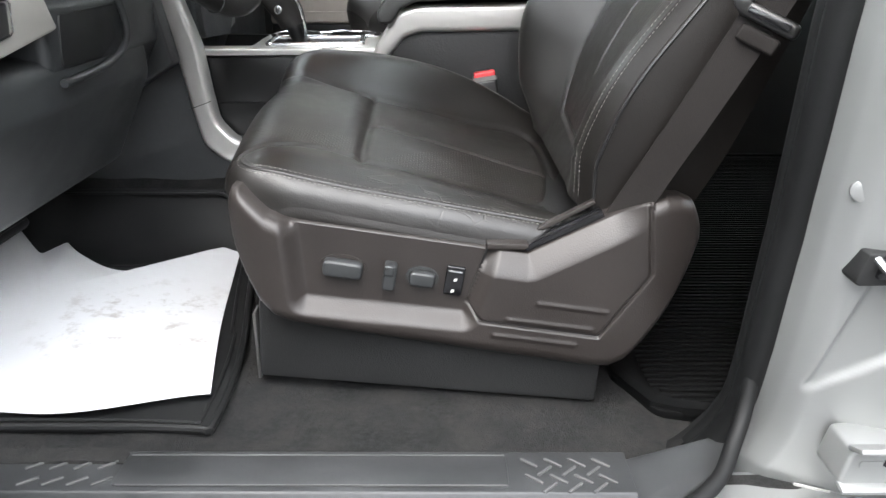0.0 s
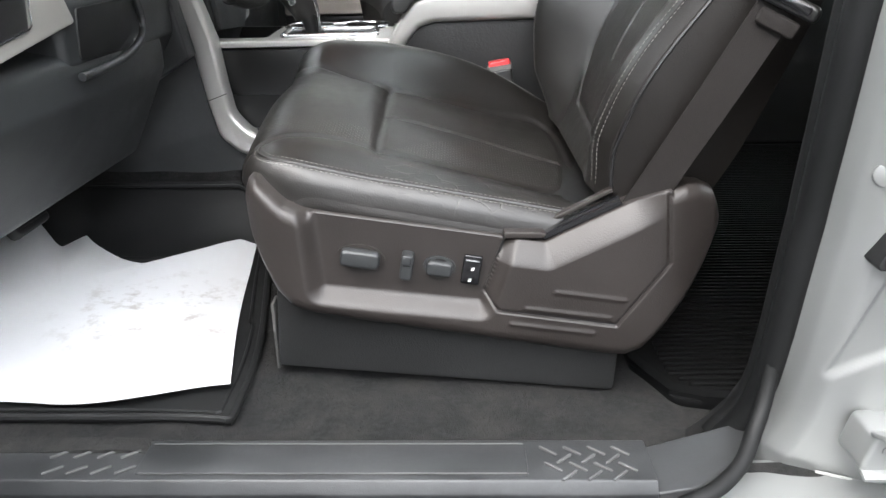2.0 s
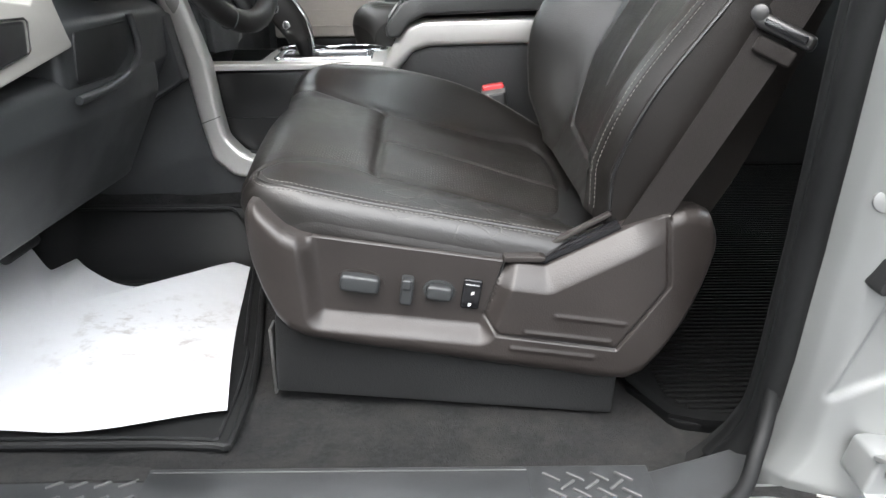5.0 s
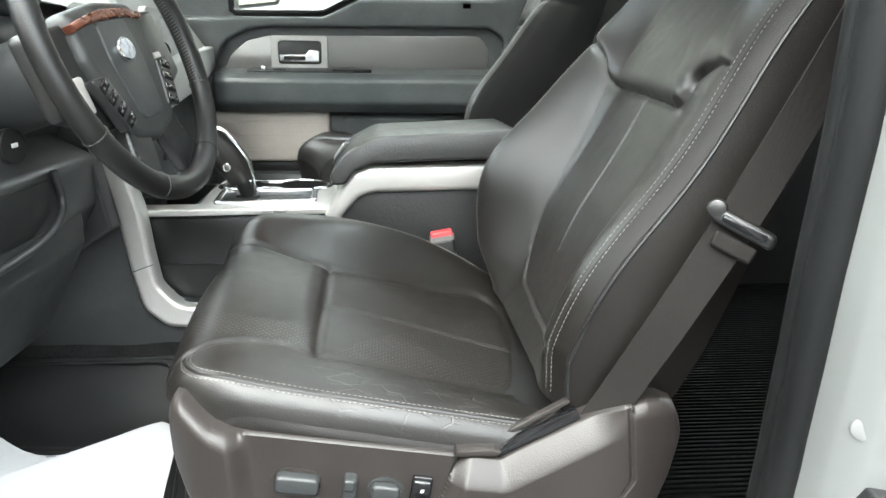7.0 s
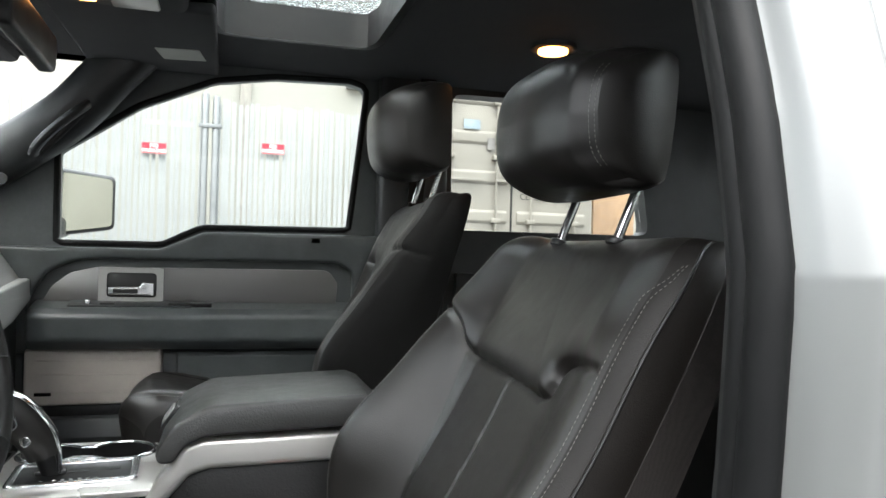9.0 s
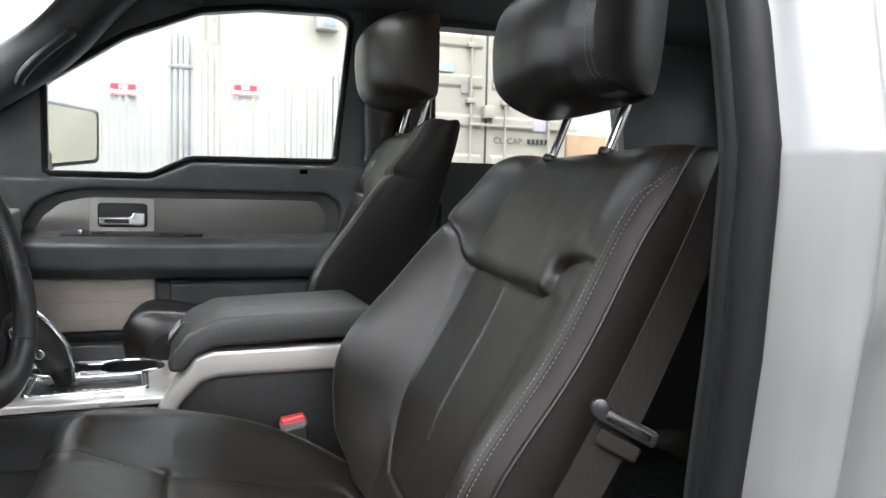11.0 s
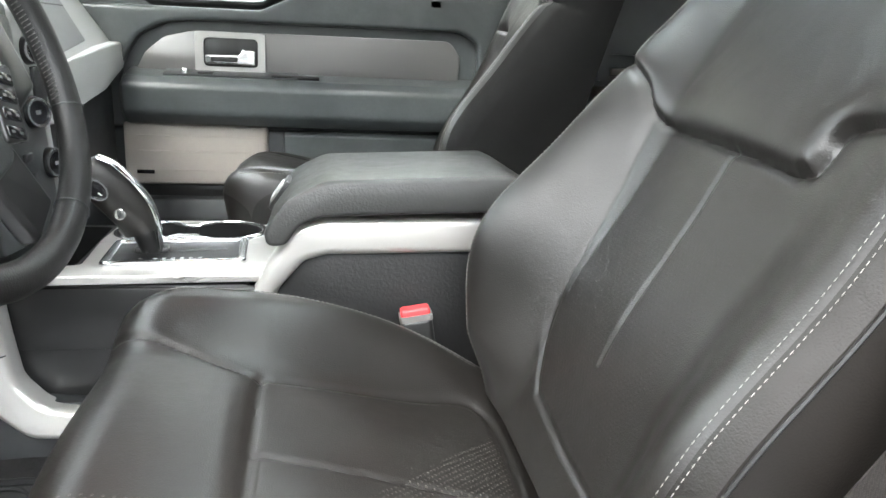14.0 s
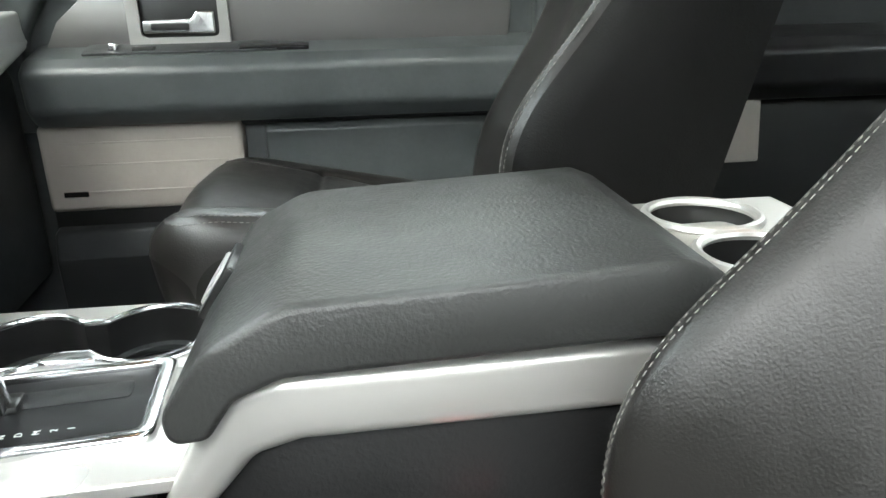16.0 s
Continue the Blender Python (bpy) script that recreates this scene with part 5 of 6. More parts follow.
part("gate_slot", prism(fillet([(-0.312, 1.524), (-0.178, 1.538), (-0.181, 1.566), (-0.315, 1.552)], 0.006, 4), "z", 1.0945, 1.0956, 0.0003), RUBBER, deck, "dark shifter slot")
for k, ch in enumerate("PRNDM21"):
    fc = bpy.data.curves.new("gear_letter", "FONT")
    fc.body, fc.size, fc.extrude, fc.align_x = ch, 0.0078, 0.0002, "CENTER"
    fo = new("gear_letter", fc)
    fc.materials.append(WHITE)
    fo.parent = deck
    fo.matrix_basis = pose(-0.288 + (0.0 if k == 0 else 0.007) + 0.0122 * k, 1.488 + 0.0013 * k, 1.0954, 0, 0, 96)
inner, outer = cup_outline(-0.0025), cup_outline(0.0005)
part("cup_holder", ring(outer, inner, "z", 1.010, 1.0935), BLACKPL, deck, "black joined cup wells")
part("cup_floor", prism(cup_outline(-0.002), "z", 1.008, 1.014, 0), RUBBER, deck, "black rubber cup floor")
for ex, ey, rx, ry in CUPS:
    part("cup_ledge", moved(ring(circle(rx - 0.001, 48, ry - 0.001), circle(rx - 0.012, 48, ry - 0.012), "z", 1.048, 1.056, 0.003), pose(ex, ey, 0)), DARKPL, deck, "moulded ledge in the cup well")
part("cup_trim", tube([Vector((x, y, 1.0955)) for x, y in cup_outline(0.0015)], 0.0032, 8, closed=True), CHROME, deck, "chrome cup trim")
part("cup_lip", ring(cup_outline(0.0095), cup_outline(0.0035), "z", 1.0955, 1.092, 0.0012), CHROME, deck, "chrome outer lip")
part("cup_bridge", prism(fillet([(-0.283, 1.604), (-0.221, 1.604), (-0.236, 1.628), (-0.268, 1.628)], 0.008, 4), "z", 1.085, 1.0985, 0.003, 3), CHROME, deck, "chrome bridge")
# open tray ahead of the shifter
tray_o = fillet([(-0.590, 1.464), (-0.368, 1.464), (-0.379, 1.712), (-0.590, 1.712)], 0.01, 4)
tray_i = fillet([(-0.585, 1.468), (-0.372, 1.468), (-0.383, 1.700), (-0.585, 1.700)], 0.01, 4)
ti, to = paired(tray_i, tray_o, 80)
part("tray_rim", ring(to, ti, "z", 1.0, 1.0905), BLACKPL, console, "gloss black open tray rim")
part("tray_floor", prism(tray_o, "z", 0.985, 1.01, 0.001), RUBBER, console, "black tray mat")
tp_i, tp_o = paired(fillet([(-0.488, 1.600), (-0.440, 1.600), (-0.450, 1.662), (-0.493, 1.662)], 0.006, 4), fillet([(-0.492, 1.596), (-0.436, 1.596), (-0.446, 1.666), (-0.497, 1.666)], 0.008, 4), 60)
part("socket_edge", ring(tp_o, tp_i, "z", 1.010, 1.0325), CHROME, console, "thin chrome socket edge")
part("front_side", box(-0.60, -0.135, CN + 0.010, CN + 0.03, 0.84, 1.079, 0.004), BLACKPL, console, "black lower side panel")
part("side_seam", box(-0.445, -0.125, CN + 0.004, CN + 0.02, 0.990, 1.077, 0.004), BLACKPL, console)
# curved silver leg that drops from the dash and turns under the console
leg = fillet([(-0.560, 1.330), (-0.528, 1.22), (-0.492, 1.120), (-0.470, 0.985), (-0.455, 0.915), (-0.415, 0.880), (-0.340, 0.876), (-0.10, 0.862), (-0.10, 0.902), (-0.335, 0.916), (-0.392, 0.924), (-0.424, 0.960), (-0.433, 1.02), (-0.442, 1.10), (-0.478, 1.22), (-0.505, 1.33)],
             [0, 0, 0, 0.03, 0.04, 0.04, 0, 0, 0, 0, 0.04, 0.04, 0, 0, 0, 0], 6)
part("silver_leg", prism(leg, "y", 1.368, 1.412, 0.011, 4), SATIN, console, "satin silver curved leg")
part("leg_joint", moved(box(-0.023, 0.023, -0.0005, 0.0015, -0.0007, 0.0007, 0), pose(-0.452, 1.3678, 0.993, 0, -20, 0)), BLACKPL, console)
part("tunnel_side", prism(fillet([(-1.2, 0.70), (-0.10, 0.68), (-0.10, 0.90), (-0.45, 0.93), (-0.50, 1.25), (-1.2, 1.25)], 0.02, 4), "y", 1.392, 1.42, 0.003), DARKPL, console, "charcoal tunnel panel")
# rear end with cup holders
REARGREY = plain("warm silver moulding", (0.40, 0.385, 0.36), 0.36, 0.4)
for cy, ya, yb in ((1.614, 1.557, 1.672), (1.503, 1.425, 1.557)):
    hole = [(0.338 + 0.050 * math.cos(a), cy + 0.049 * math.sin(a)) for a in np.linspace(0, 6.283, 48, endpoint=False)]
    ci, co_ = paired(hole, [(0.249, ya), (0.44, ya), (0.44, yb), (0.249, yb)], 96)
    rd = part("rear_deck", ring(co_, ci, "z", 1.165, 1.196), REARGREY, console, "satin rear cup holder deck")
    part("cup_wall", moved(ring(circle(0.051, 40, 0.050), circle(0.049, 40, 0.048), "z", 1.12, 1.1955), pose(0.338, cy, 0)), BLACKPL, rd, "dark cup well")
    part("cup_floor", prism([(0.338 + 0.05 * math.cos(a), cy + 0.049 * math.sin(a)) for a in np.linspace(0, 6.283, 40, endpoint=False)], "z", 1.118, 1.124, 0), RUBBER, rd)
    part("cup_ring", tube([Vector((0.338 + 0.052 * math.cos(a), cy + 0.051 * math.sin(a), 1.198)) for a in np.linspace(0, 6.283, 48, endpoint=False)], 0.005, 8, closed=True), SATIN, rd, "satin silver cup ring")

# gear lever
lever = thing("gear_lever", (-0.285, 1.53, 1.095), "black leather gear lever with chrome spine", "gear lever")
lp = [Vector(p) for p in ((-0.283, 1.528, 1.085), (-0.291, 1.523, 1.120), (-0.302, 1.517, 1.150), (-0.322, 1.508, 1.180), (-0.345, 1.500, 1.208), (-0.365, 1.495, 1.222))]
lpath = spline(lp, 8)


def lever_prof(t):
    w = 0.014 + 0.007 * math.sin(min(1, t * 1.15) * math.pi * 0.62)
    end = 1 - max(0, (t - 0.86) / 0.14) ** 2 * 0.75
    return circle((0.012 + 0.010 * float(smooth01((t - 0.16) / 0.08)) + 0.008 * math.sin(min(1, t) * 2.3)) * end, 20, w * end)


k0 = len(lpath) // 4
part("grip", sweep(lpath[k0:], lambda t: lever_prof(0.25 + 0.75 * t), up=(0, 1, 0)), LEATHER, lever, "black leather grip")
part("neck", sweep(lpath[:k0 + 2], lambda t: circle(0.013 + 0.003 * t, 16, 0.010 + 0.003 * t), up=(0, 1, 0)), BLACKPL, lever, "black lower neck")
spine = [p + Vector((0.024, 0, 0.016)) * (0.55 + 0.58 * math.sin(i / len(lpath) * 2.3)) for i, p in enumerate(lpath)]
part("chrome_spine", sweep(spine, lambda t: circle(0.0042, 12, 0.006 + 0.006 * min(1.0, 2.2 * t)), up=(0, 1, 0)), CHROME, lever, "chrome spine strip")
part("side_button", cyl((-0.314, 1.497, 1.158), (-0.2, -1, 0.1), 0.0085, 0.008), CHROME, lever, "round chrome button")
rk = part("rocker", moved(prism(circle(0.017, 28, 0.0115), "y", -0.006, 0.008, 0.002), pose(-0.340, 1.480, 1.196, 0, 38, 0)), GLOSSBLACK, lever, "black plus minus rocker")
part("rocker_rim", moved(ring(circle(0.0185, 28, 0.013), circle(0.0165, 28, 0.011), "y", -0.0072, 0.008), pose(-0.340, 1.480, 1.196, 0, 38, 0)), CHROME, rk, "chrome rim")
part("rocker_mark", moved(box(-0.003, 0.003, -0.0072, -0.0052, -0.0006, 0.0006, 0), pose(-0.334, 1.479, 1.190, 0, 38, 0)), WHITE, rk)
part("rocker_mark", moved(join(box(-0.003, 0.003, -0.0072, -0.0052, -0.0006, 0.0006, 0), box(-0.0006, 0.0006, -0.0074, -0.0053, -0.003, 0.003, 0)), pose(-0.350, 1.479, 1.204, 0, 38, 0)), WHITE, rk)
part("boot_plate", moved(box(-0.024, 0.024, -0.014, 0.014, -0.003, 0.006, 0.004), pose(-0.285, 1.534, 1.096, 0, 0, 6)), BLACKPL, lever)

# ---- dashboard ----
dash = thing("dashboard", (-0.7, 1.5, 1.1), "charcoal dashboard with pale grey trim", "dashboard")
prof = fillet([(-1.22, 1.36), (-0.75, 1.44), (-0.60, 1.435), (-0.53, 1.40), (-0.545, 1.30), (-0.60, 1.18), (-0.64, 1.06), (-0.80, 0.98), (-1.22, 0.98)], [0, 0.05, 0.04, 0.03, 0.03, 0.03, 0.04, 0.04, 0], 6)
part("pad", prism(prof, "y", 0.70, 2.27, 0.012, 3), DARKPL, dash, "charcoal dash pad")
part("column_cover", prism(fillet([(-0.66, 1.05), (-0.555, 1.03), (-0.50, 1.12), (-0.50, 1.20), (-0.60, 1.25)], 0.02, 4), "y", 0.94, 1.36, 0.015, 3), DARKPL, dash)
part("knee_panel", prism(fillet([(-0.66, 0.87), (-0.575, 0.92), (-0.50, 1.07), (-0.50, 1.13), (-0.70, 1.16), (-0.80, 0.9)], 0.03, 5), "y", 0.70, 1.28, 0.02, 4), DARKPL, dash, "charcoal knee panel")
part("side_trim", prism(fillet([(0.60, 1.118), (0.763, 1.144), (0.956, 1.172), (0.940, 1.20), (0.921, 1.236), (0.885, 1.243), (0.868, 1.229), (0.60, 1.262)], 0.006, 4), "x", -0.60, -0.486, 0.008, 3), varied("pale grey dash plastic", (0.34, 0.33, 0.30), 0.5, spread=0.06, grain=0.3), dash, "pale grey dash trim")
sw = part("lamp_switch", prism(fillet([(0.60, 1.140), (0.772, 1.1655), (0.840, 1.176), (0.846, 1.212), (0.60, 1.215)], 0.006, 4), "x", -0.50, -0.484, 0.002), BLACKPL, dash, "black lamp switch panel")
part("switch_edge", tube([Vector((-0.4835, y, z)) for y, z in ((0.70, 1.1545), (0.838, 1.1755), (0.845, 1.180), (0.850, 1.210), (0.843, 1.2145), (0.78, 1.2155))], 0.0016, 6), CHROME, sw, "thin chrome edge")
part("cubby", prism(fillet([(0.985, 1.188), (1.165, 1.192), (1.150, 1.140), (1.09, 1.118), (0.972, 1.120)], 0.01, 4), "x", -0.512, -0.497, 0.002), RUBBER, dash, "dark open cubby")
part("cubby_lip", tube(spline([(-0.492, 0.955, 1.102), (-0.490, 1.03, 1.105), (-0.490, 1.10, 1.111), (-0.490, 1.160, 1.128), (-0.492, 1.183, 1.155), (-0.497, 1.176, 1.20)], 8), 0.006, 10), DARKPL, dash)
part("round_switch", cyl((-0.512, 1.083, 1.246), (1, -0.25, 0.1), 0.024, 0.012), BLACKPL, dash, "black pedal adjust switch")
part("switch_symbol", moved(box(-0.001, 0.001, -0.008, 0.008, -0.003, 0.003, 0.001), pose(-0.4995, 1.079, 1.248)), WHITE, dash, "white switch symbol")
part("fold_panel", prism(fillet([(-0.600, 1.000), (-0.478, 1.075), (-0.500, 1.19), (-0.55, 1.20), (-0.60, 1.10)], 0.008, 4), "y", 1.325, 1.375, 0.008, 3), DARKPL, dash)

# passenger side of the dash
DG = varied("pale grey soft dash plastic", (0.43, 0.44, 0.425), 0.48, spread=0.05, grain=0.3)
part("lower_trim", prism(fillet([(1.665, 1.330), (1.69, 1.262), (1.794, 1.248), (2.108, 1.290), (2.258, 1.333), (2.262, 1.392), (2.09, 1.379)], [0, 0.02, 0.02, 0.02, 0.01, 0.01, 0.05], 5), "x", -0.56, -0.492, 0.010, 3), DG, dash, "pale grey trim panel")
FT = pose(-0.494, 0, 1.352, 0, -31, 0)
part("upper_trim", moved(prism(fillet([(1.655, -0.01), (2.262, -0.01), (2.255, 0.06), (2.225, 0.14), (2.20, 0.21), (1.64, 0.23)], [0, 0, 0.05, 0.05, 0.03, 0.02], 5), "x", -0.06, 0.0, 0.008, 3), FT), DG, dash, "pale grey trim panel")
part("air_panel", moved(prism(fillet([(1.745, -0.004), (2.066, 0.043), (2.078, 0.19), (1.70, 0.205)], 0.004, 3), "x", -0.01, 0.0025, 0.002), FT), varied("matt grey dash insert", (0.20, 0.205, 0.20), 0.5, spread=0.06, grain=0.3), dash, "grey insert panel")
part("panel_split", moved(prism([(1.70, 0.112), (2.068, 0.118), (2.068, 0.120), (1.70, 0.114)], "x", 0.0, 0.0033, 0), FT), BLACKPL, dash)
part("end_vent", moved(prism(circle(0.030, 24, 0.022), "x", -0.02, 0.006, 0.003), FT @ Matrix.Translation((0, 2.16, 0.165))), CHROME, dash, "round bright air vent")
glove = part("glovebox", prism(fillet([(1.70, 1.245), (2.24, 1.315), (2.25, 0.96), (1.72, 0.93)], 0.03, 5), "x", -0.66, -0.515, 0.012, 3), varied("blue black glovebox plastic", (0.008, 0.0098, 0.0102), 0.5, spread=0.2, grain=0.3, grain_size=600), dash, "black glovebox door")
# centre stack
part("stack_body", prism(fillet([(-0.62, 1.0), (-0.50, 1.02), (-0.455, 1.12), (-0.478, 1.44), (-0.62, 1.47)], 0.02, 4), "y", 1.40, 1.668, 0.01, 3), DARKPL, dash, "charcoal centre stack")
tilt = lambda z: -0.4535 - (z - 1.12) * 0.075
part("stack_trim", moved(prism(fillet([(1.575, -0.02), (1.672, 0.0), (1.678, 0.22), (1.69, 0.34), (1.60, 0.34), (1.575, 0.20)], 0.02, 4), "x", -0.01, 0.006, 0.003, 3), pose(-0.455, 0, 1.12, 0, -4.2, 0)), varied("mid grey stack plastic", (0.24, 0.245, 0.235), 0.5, spread=0.06, grain=0.3), dash, "grey stack trim")
part("stack_face", moved(prism(fillet([(1.43, -0.01), (1.60, -0.02), (1.648, 0.02), (1.645, 0.165), (1.590, 0.20), (1.578, 0.30), (1.43, 0.30)], 0.012, 4), "x", -0.006, 0.009, 0.002, 3), pose(-0.455, 0, 1.12, 0, -4.2, 0)), DARKPL, dash, "charcoal stack face")
for ky, kz, r in ((1.628, 1.372, 0.021), (1.600, 1.285, 0.025), (1.640, 1.206, 0.025)):
    kb = part("dial", cyl((tilt(kz) + 0.002, ky, kz), (0.88, -0.45, 0.1), r, 0.020, 30, 0.003, r * 0.90), BLACKPL, dash, "black rotary dial")
    part("dial_ring", moved(ring(circle(r * 0.84, 30), circle(r * 0.70, 30), "x", 0.015, 0.0235), pose(tilt(kz) + 0.003, ky, kz, 0, -4, -27)), CHROME, kb, "chrome ring")
    part("dial_face", moved(prism(circle(r * 0.69, 30), "x", 0.0200, 0.0218, 0), pose(tilt(kz) + 0.002, ky, kz, 0, -4, -27)), GLOSSBLACK, kb, "dark dial face")
    part("dial_mark", moved(box(0.0, 0.001, -0.004, 0.004, -0.003, 0.003, 0), pose(tilt(kz) + 0.002, ky, kz, 0, -4, -27) @ Matrix.Translation((0.0216, 0, 0))), TREAD, kb, "small grey symbol")
part("pocket", moved(box(-0.004, 0.004, -0.024, 0.024, -0.028, 0.028, 0.004), pose(tilt(1.31) + 0.0045, 1.652, 1.322)), RUBBER, dash, "dark square pocket")
for i in range(6):
    part("stack_button", moved(box(-0.002, 0.004, -0.013, 0.013, -0.006, 0.006, 0.002), pose(tilt(1.16 + 0.028 * i) + 0.010, 1.56 - 0.004 * i, 1.17 + 0.028 * i)), BLACKPL, dash)
part("instrument_hood", prism(fillet([(-0.78, 1.40), (-0.56, 1.42), (-0.535, 1.47), (-0.60, 1.505), (-0.78, 1.49)], 0.02, 5), "y", 0.90, 1.33, 0.02, 4), DARKPL, dash)
part("radio_hood", prism(fillet([(-0.74, 1.41), (-0.53, 1.405), (-0.525, 1.452), (-0.57, 1.475), (-0.74, 1.47)], 0.02, 5), "y", 1.40, 1.65, 0.02, 4), DG, dash, "pale grey display hood")
part("display", prism(fillet([(1.45, 1.415), (1.60, 1.415), (1.595, 1.448), (1.455, 1.448)], 0.008, 4), "x", -0.54, -0.520, 0.002), GLOSSBLACK, dash, "black display")

# ---- steering wheel ----
wheel = thing("steering_wheel", (-0.375, 1.10, 1.36), "black leather steering wheel with wood-tone arc", "steering wheel")
TH, YA = radians(19.1), radians(-8.7)
AX = Vector((math.cos(TH) * math.cos(YA), math.cos(TH) * math.sin(YA), math.sin(TH)))
ACR = Vector((-math.sin(YA), math.cos(YA), 0))
UPW = AX.cross(ACR)
WM = Matrix((ACR, UPW, AX)).transposed().to_4x4()       # local: x across, y up the wheel, z to the driver
WM.translation = Vector((-0.347, 1.092, 1.375))


def wp(bm, dz=0.0):
    return moved(bm, WM @ Matrix.Translation((0, 0, dz)))


R = 0.192
HUB = -0.034           # the hub sits behind the rim
WOOD = varied("red brown wood tone", (0.105, 0.034, 0.019), 0.28, spread=0.4, size=30)


def arc(a0, a1, n=40):
    return [Vector((R * math.cos(a), R * math.sin(a), 0)) for a in np.linspace(radians(a0), radians(a1), n)]


def hp(bm, dz=0.0):
    """Hub parts: the wheel stands turned a little from straight ahead."""
    return moved(bm, WM @ Matrix.Translation((0.008, 0, dz)) @ Matrix.Rotation(radians(8), 4, "Z"))


RIMHIDE = leather("black rim leather", (0.0052, 0.0050, 0.0048), None, 0.3, 0.40, spec=0.42)
part("rim", wp(sweep(arc(0, 360, 96)[:-1], circle(0.0165, 16, 0.0145), closed=True)), RIMHIDE, wheel, "worn black leather rim")
for a in (-110, -54, 213, -17):
    part("rim_seam", wp(tube([Vector(((R + 0.0175 * math.cos(q)) * math.cos(radians(a)), (R + 0.0175 * math.cos(q)) * math.sin(radians(a)), 0.0155 * math.sin(q))) for q in np.linspace(0, 6.283, 16, endpoint=False)], 0.0008, 5, closed=True)), DARKPL, wheel)
st = []
for a in np.linspace(radians(-15), radians(50), 44):
    st.append(wp(tube([Vector(((R - 0.0155) * math.cos(a), (R - 0.0155) * math.sin(a), -0.005)), Vector(((R - 0.0165) * math.cos(a + 0.014), (R - 0.0165) * math.sin(a + 0.014), 0.0045))], 0.0007, 4)))
part("rim_lacing", join(*st), varied("grey lacing thread", (0.07, 0.068, 0.065), 0.7), wheel, "grey lacing stitches", "stuff")
HUBPL = varied("soft grey black cover", (0.020, 0.0212, 0.0205), 0.46, grain=0.3, grain_size=700)
hubp = fillet([(-0.090, 0.060), (0.0, 0.068), (0.090, 0.060), (0.097, 0.0), (0.070, -0.108), (0.0, -0.124), (-0.070, -0.108), (-0.097, 0.0)], [0.02, 0.1, 0.02, 0.03, 0.03, 0.03, 0.03, 0.03], 6)
hub = part("airbag_cover", hp(moved(prism(hubp, "z", -0.02, 0.022, 0.014, 4), pose(0, 0, HUB))), HUBPL, wheel, "grey-black airbag cover")
part("cover_inset", hp(prism(fillet([(-0.040, 0.040), (0.040, 0.040), (0.046, -0.010), (0.034, -0.092), (-0.034, -0.092), (-0.046, -0.010)], [0.01, 0.01, 0.03, 0.022, 0.022, 0.03], 6), "z", HUB + 0.020, HUB + 0.0250, 0.003, 3)), DARKPL, hub, "paler raised inset")
top_edge = [(x, 0.0545 - 1.2 * x * x) for x in np.linspace(0.098, -0.098, 15)]
low_edge = [(x, 0.0420 - 0.9 * x * x) for x in np.linspace(-0.094, 0.094, 15)]
part("wood_arc", hp(prism(top_edge + low_edge, "z", HUB + 0.010, HUB + 0.0262, 0.003, 3)), WOOD, hub, "red-brown wood-tone arc")
part("emblem", hp(moved(prism(circle(0.022, 36, 0.0165), "z", 0.0, 0.006, 0.002), pose(0, 0.0, HUB + 0.024))), CHROME, hub, "oval silver emblem plate")
part("emblem_field", hp(moved(prism(circle(0.0185, 36, 0.0135), "z", 0.0055, 0.0066, 0.0003), pose(0, 0.0, HUB + 0.024))), varied("pale blue grey enamel", (0.30, 0.32, 0.34), 0.3, spread=0.3, size=120), hub, "pale emblem field")
for sx in (-1, 1):
    part("spoke", hp(prism(fillet([(sx * 0.060, 0.050), (sx * 0.176, 0.046), (sx * 0.180, -0.052), (sx * 0.130, -0.070), (sx * 0.070, -0.090)], 0.012, 4), "z", -0.014, 0.008, 0.006, 3), -0.034), BLACKPL, wheel, "black side spoke")
    part("lower_spoke", hp(prism(fillet([(sx * 0.014, -0.095), (sx * 0.070, -0.070), (sx * 0.094, -0.158), (sx * 0.040, -0.184)], 0.008, 4), "z", -0.012, 0.010, 0.006, 3), -0.028), BLACKPL, wheel)
    pad = part("button_pad", hp(prism(fillet([(sx * 0.118, -0.022), (sx * 0.078, -0.024), (sx * 0.054, -0.088), (sx * 0.088, -0.094)], 0.006, 4), "z", 0.006, 0.0200, 0.003, 3), -0.028), BLACKPL, wheel, "black button pad")
    for i in range(4):
        bx, by = sx * (0.0955 - 0.0078 * i), -0.034 - 0.0162 * i
        turn = pose(bx, by, -0.028, 0, 0, sx * -22)
        part("button", hp(moved(box(-0.0125, 0.0125, -0.0062, 0.0062, 0.017, 0.0218, 0.002), turn)), GLOSSBLACK, pad)
        for mx in (-0.006, 0.006):
            part("button_mark", hp(moved(box(mx - 0.0024, mx + 0.0024, -0.0013, 0.0013, 0.0214, 0.0221, 0), turn)), INLAY, pad, "pale printed mark")
    part("spoke_trim", hp(prism(fillet([(sx * 0.109, -0.014), (sx * 0.131, -0.014), (sx * 0.128, -0.058), (sx * 0.113, -0.060)], 0.004, 3), "z", 0.006, 0.0150, 0.003), -0.036), SATIN, wheel, "silver spoke trim")
part("column", moved(cyl((0, 0, -0.24), (0, 0, 1), 0.058, 0.18, 28, 0.01), WM), DARKPL, wheel, "charcoal column shroud")
part("stalk", tube([WM @ Vector((0.05, 0.0, -0.06)), WM @ Vector((0.12, 0.01, -0.05)), WM @ Vector((0.155, 0.012, -0.045))], 0.008, 10), BLACKPL, wheel, "black stalk")

# ---- on the floor ----
def mat_sheet(poly, z, th):
    return prism(poly, "z", z, z + th, 0.002)


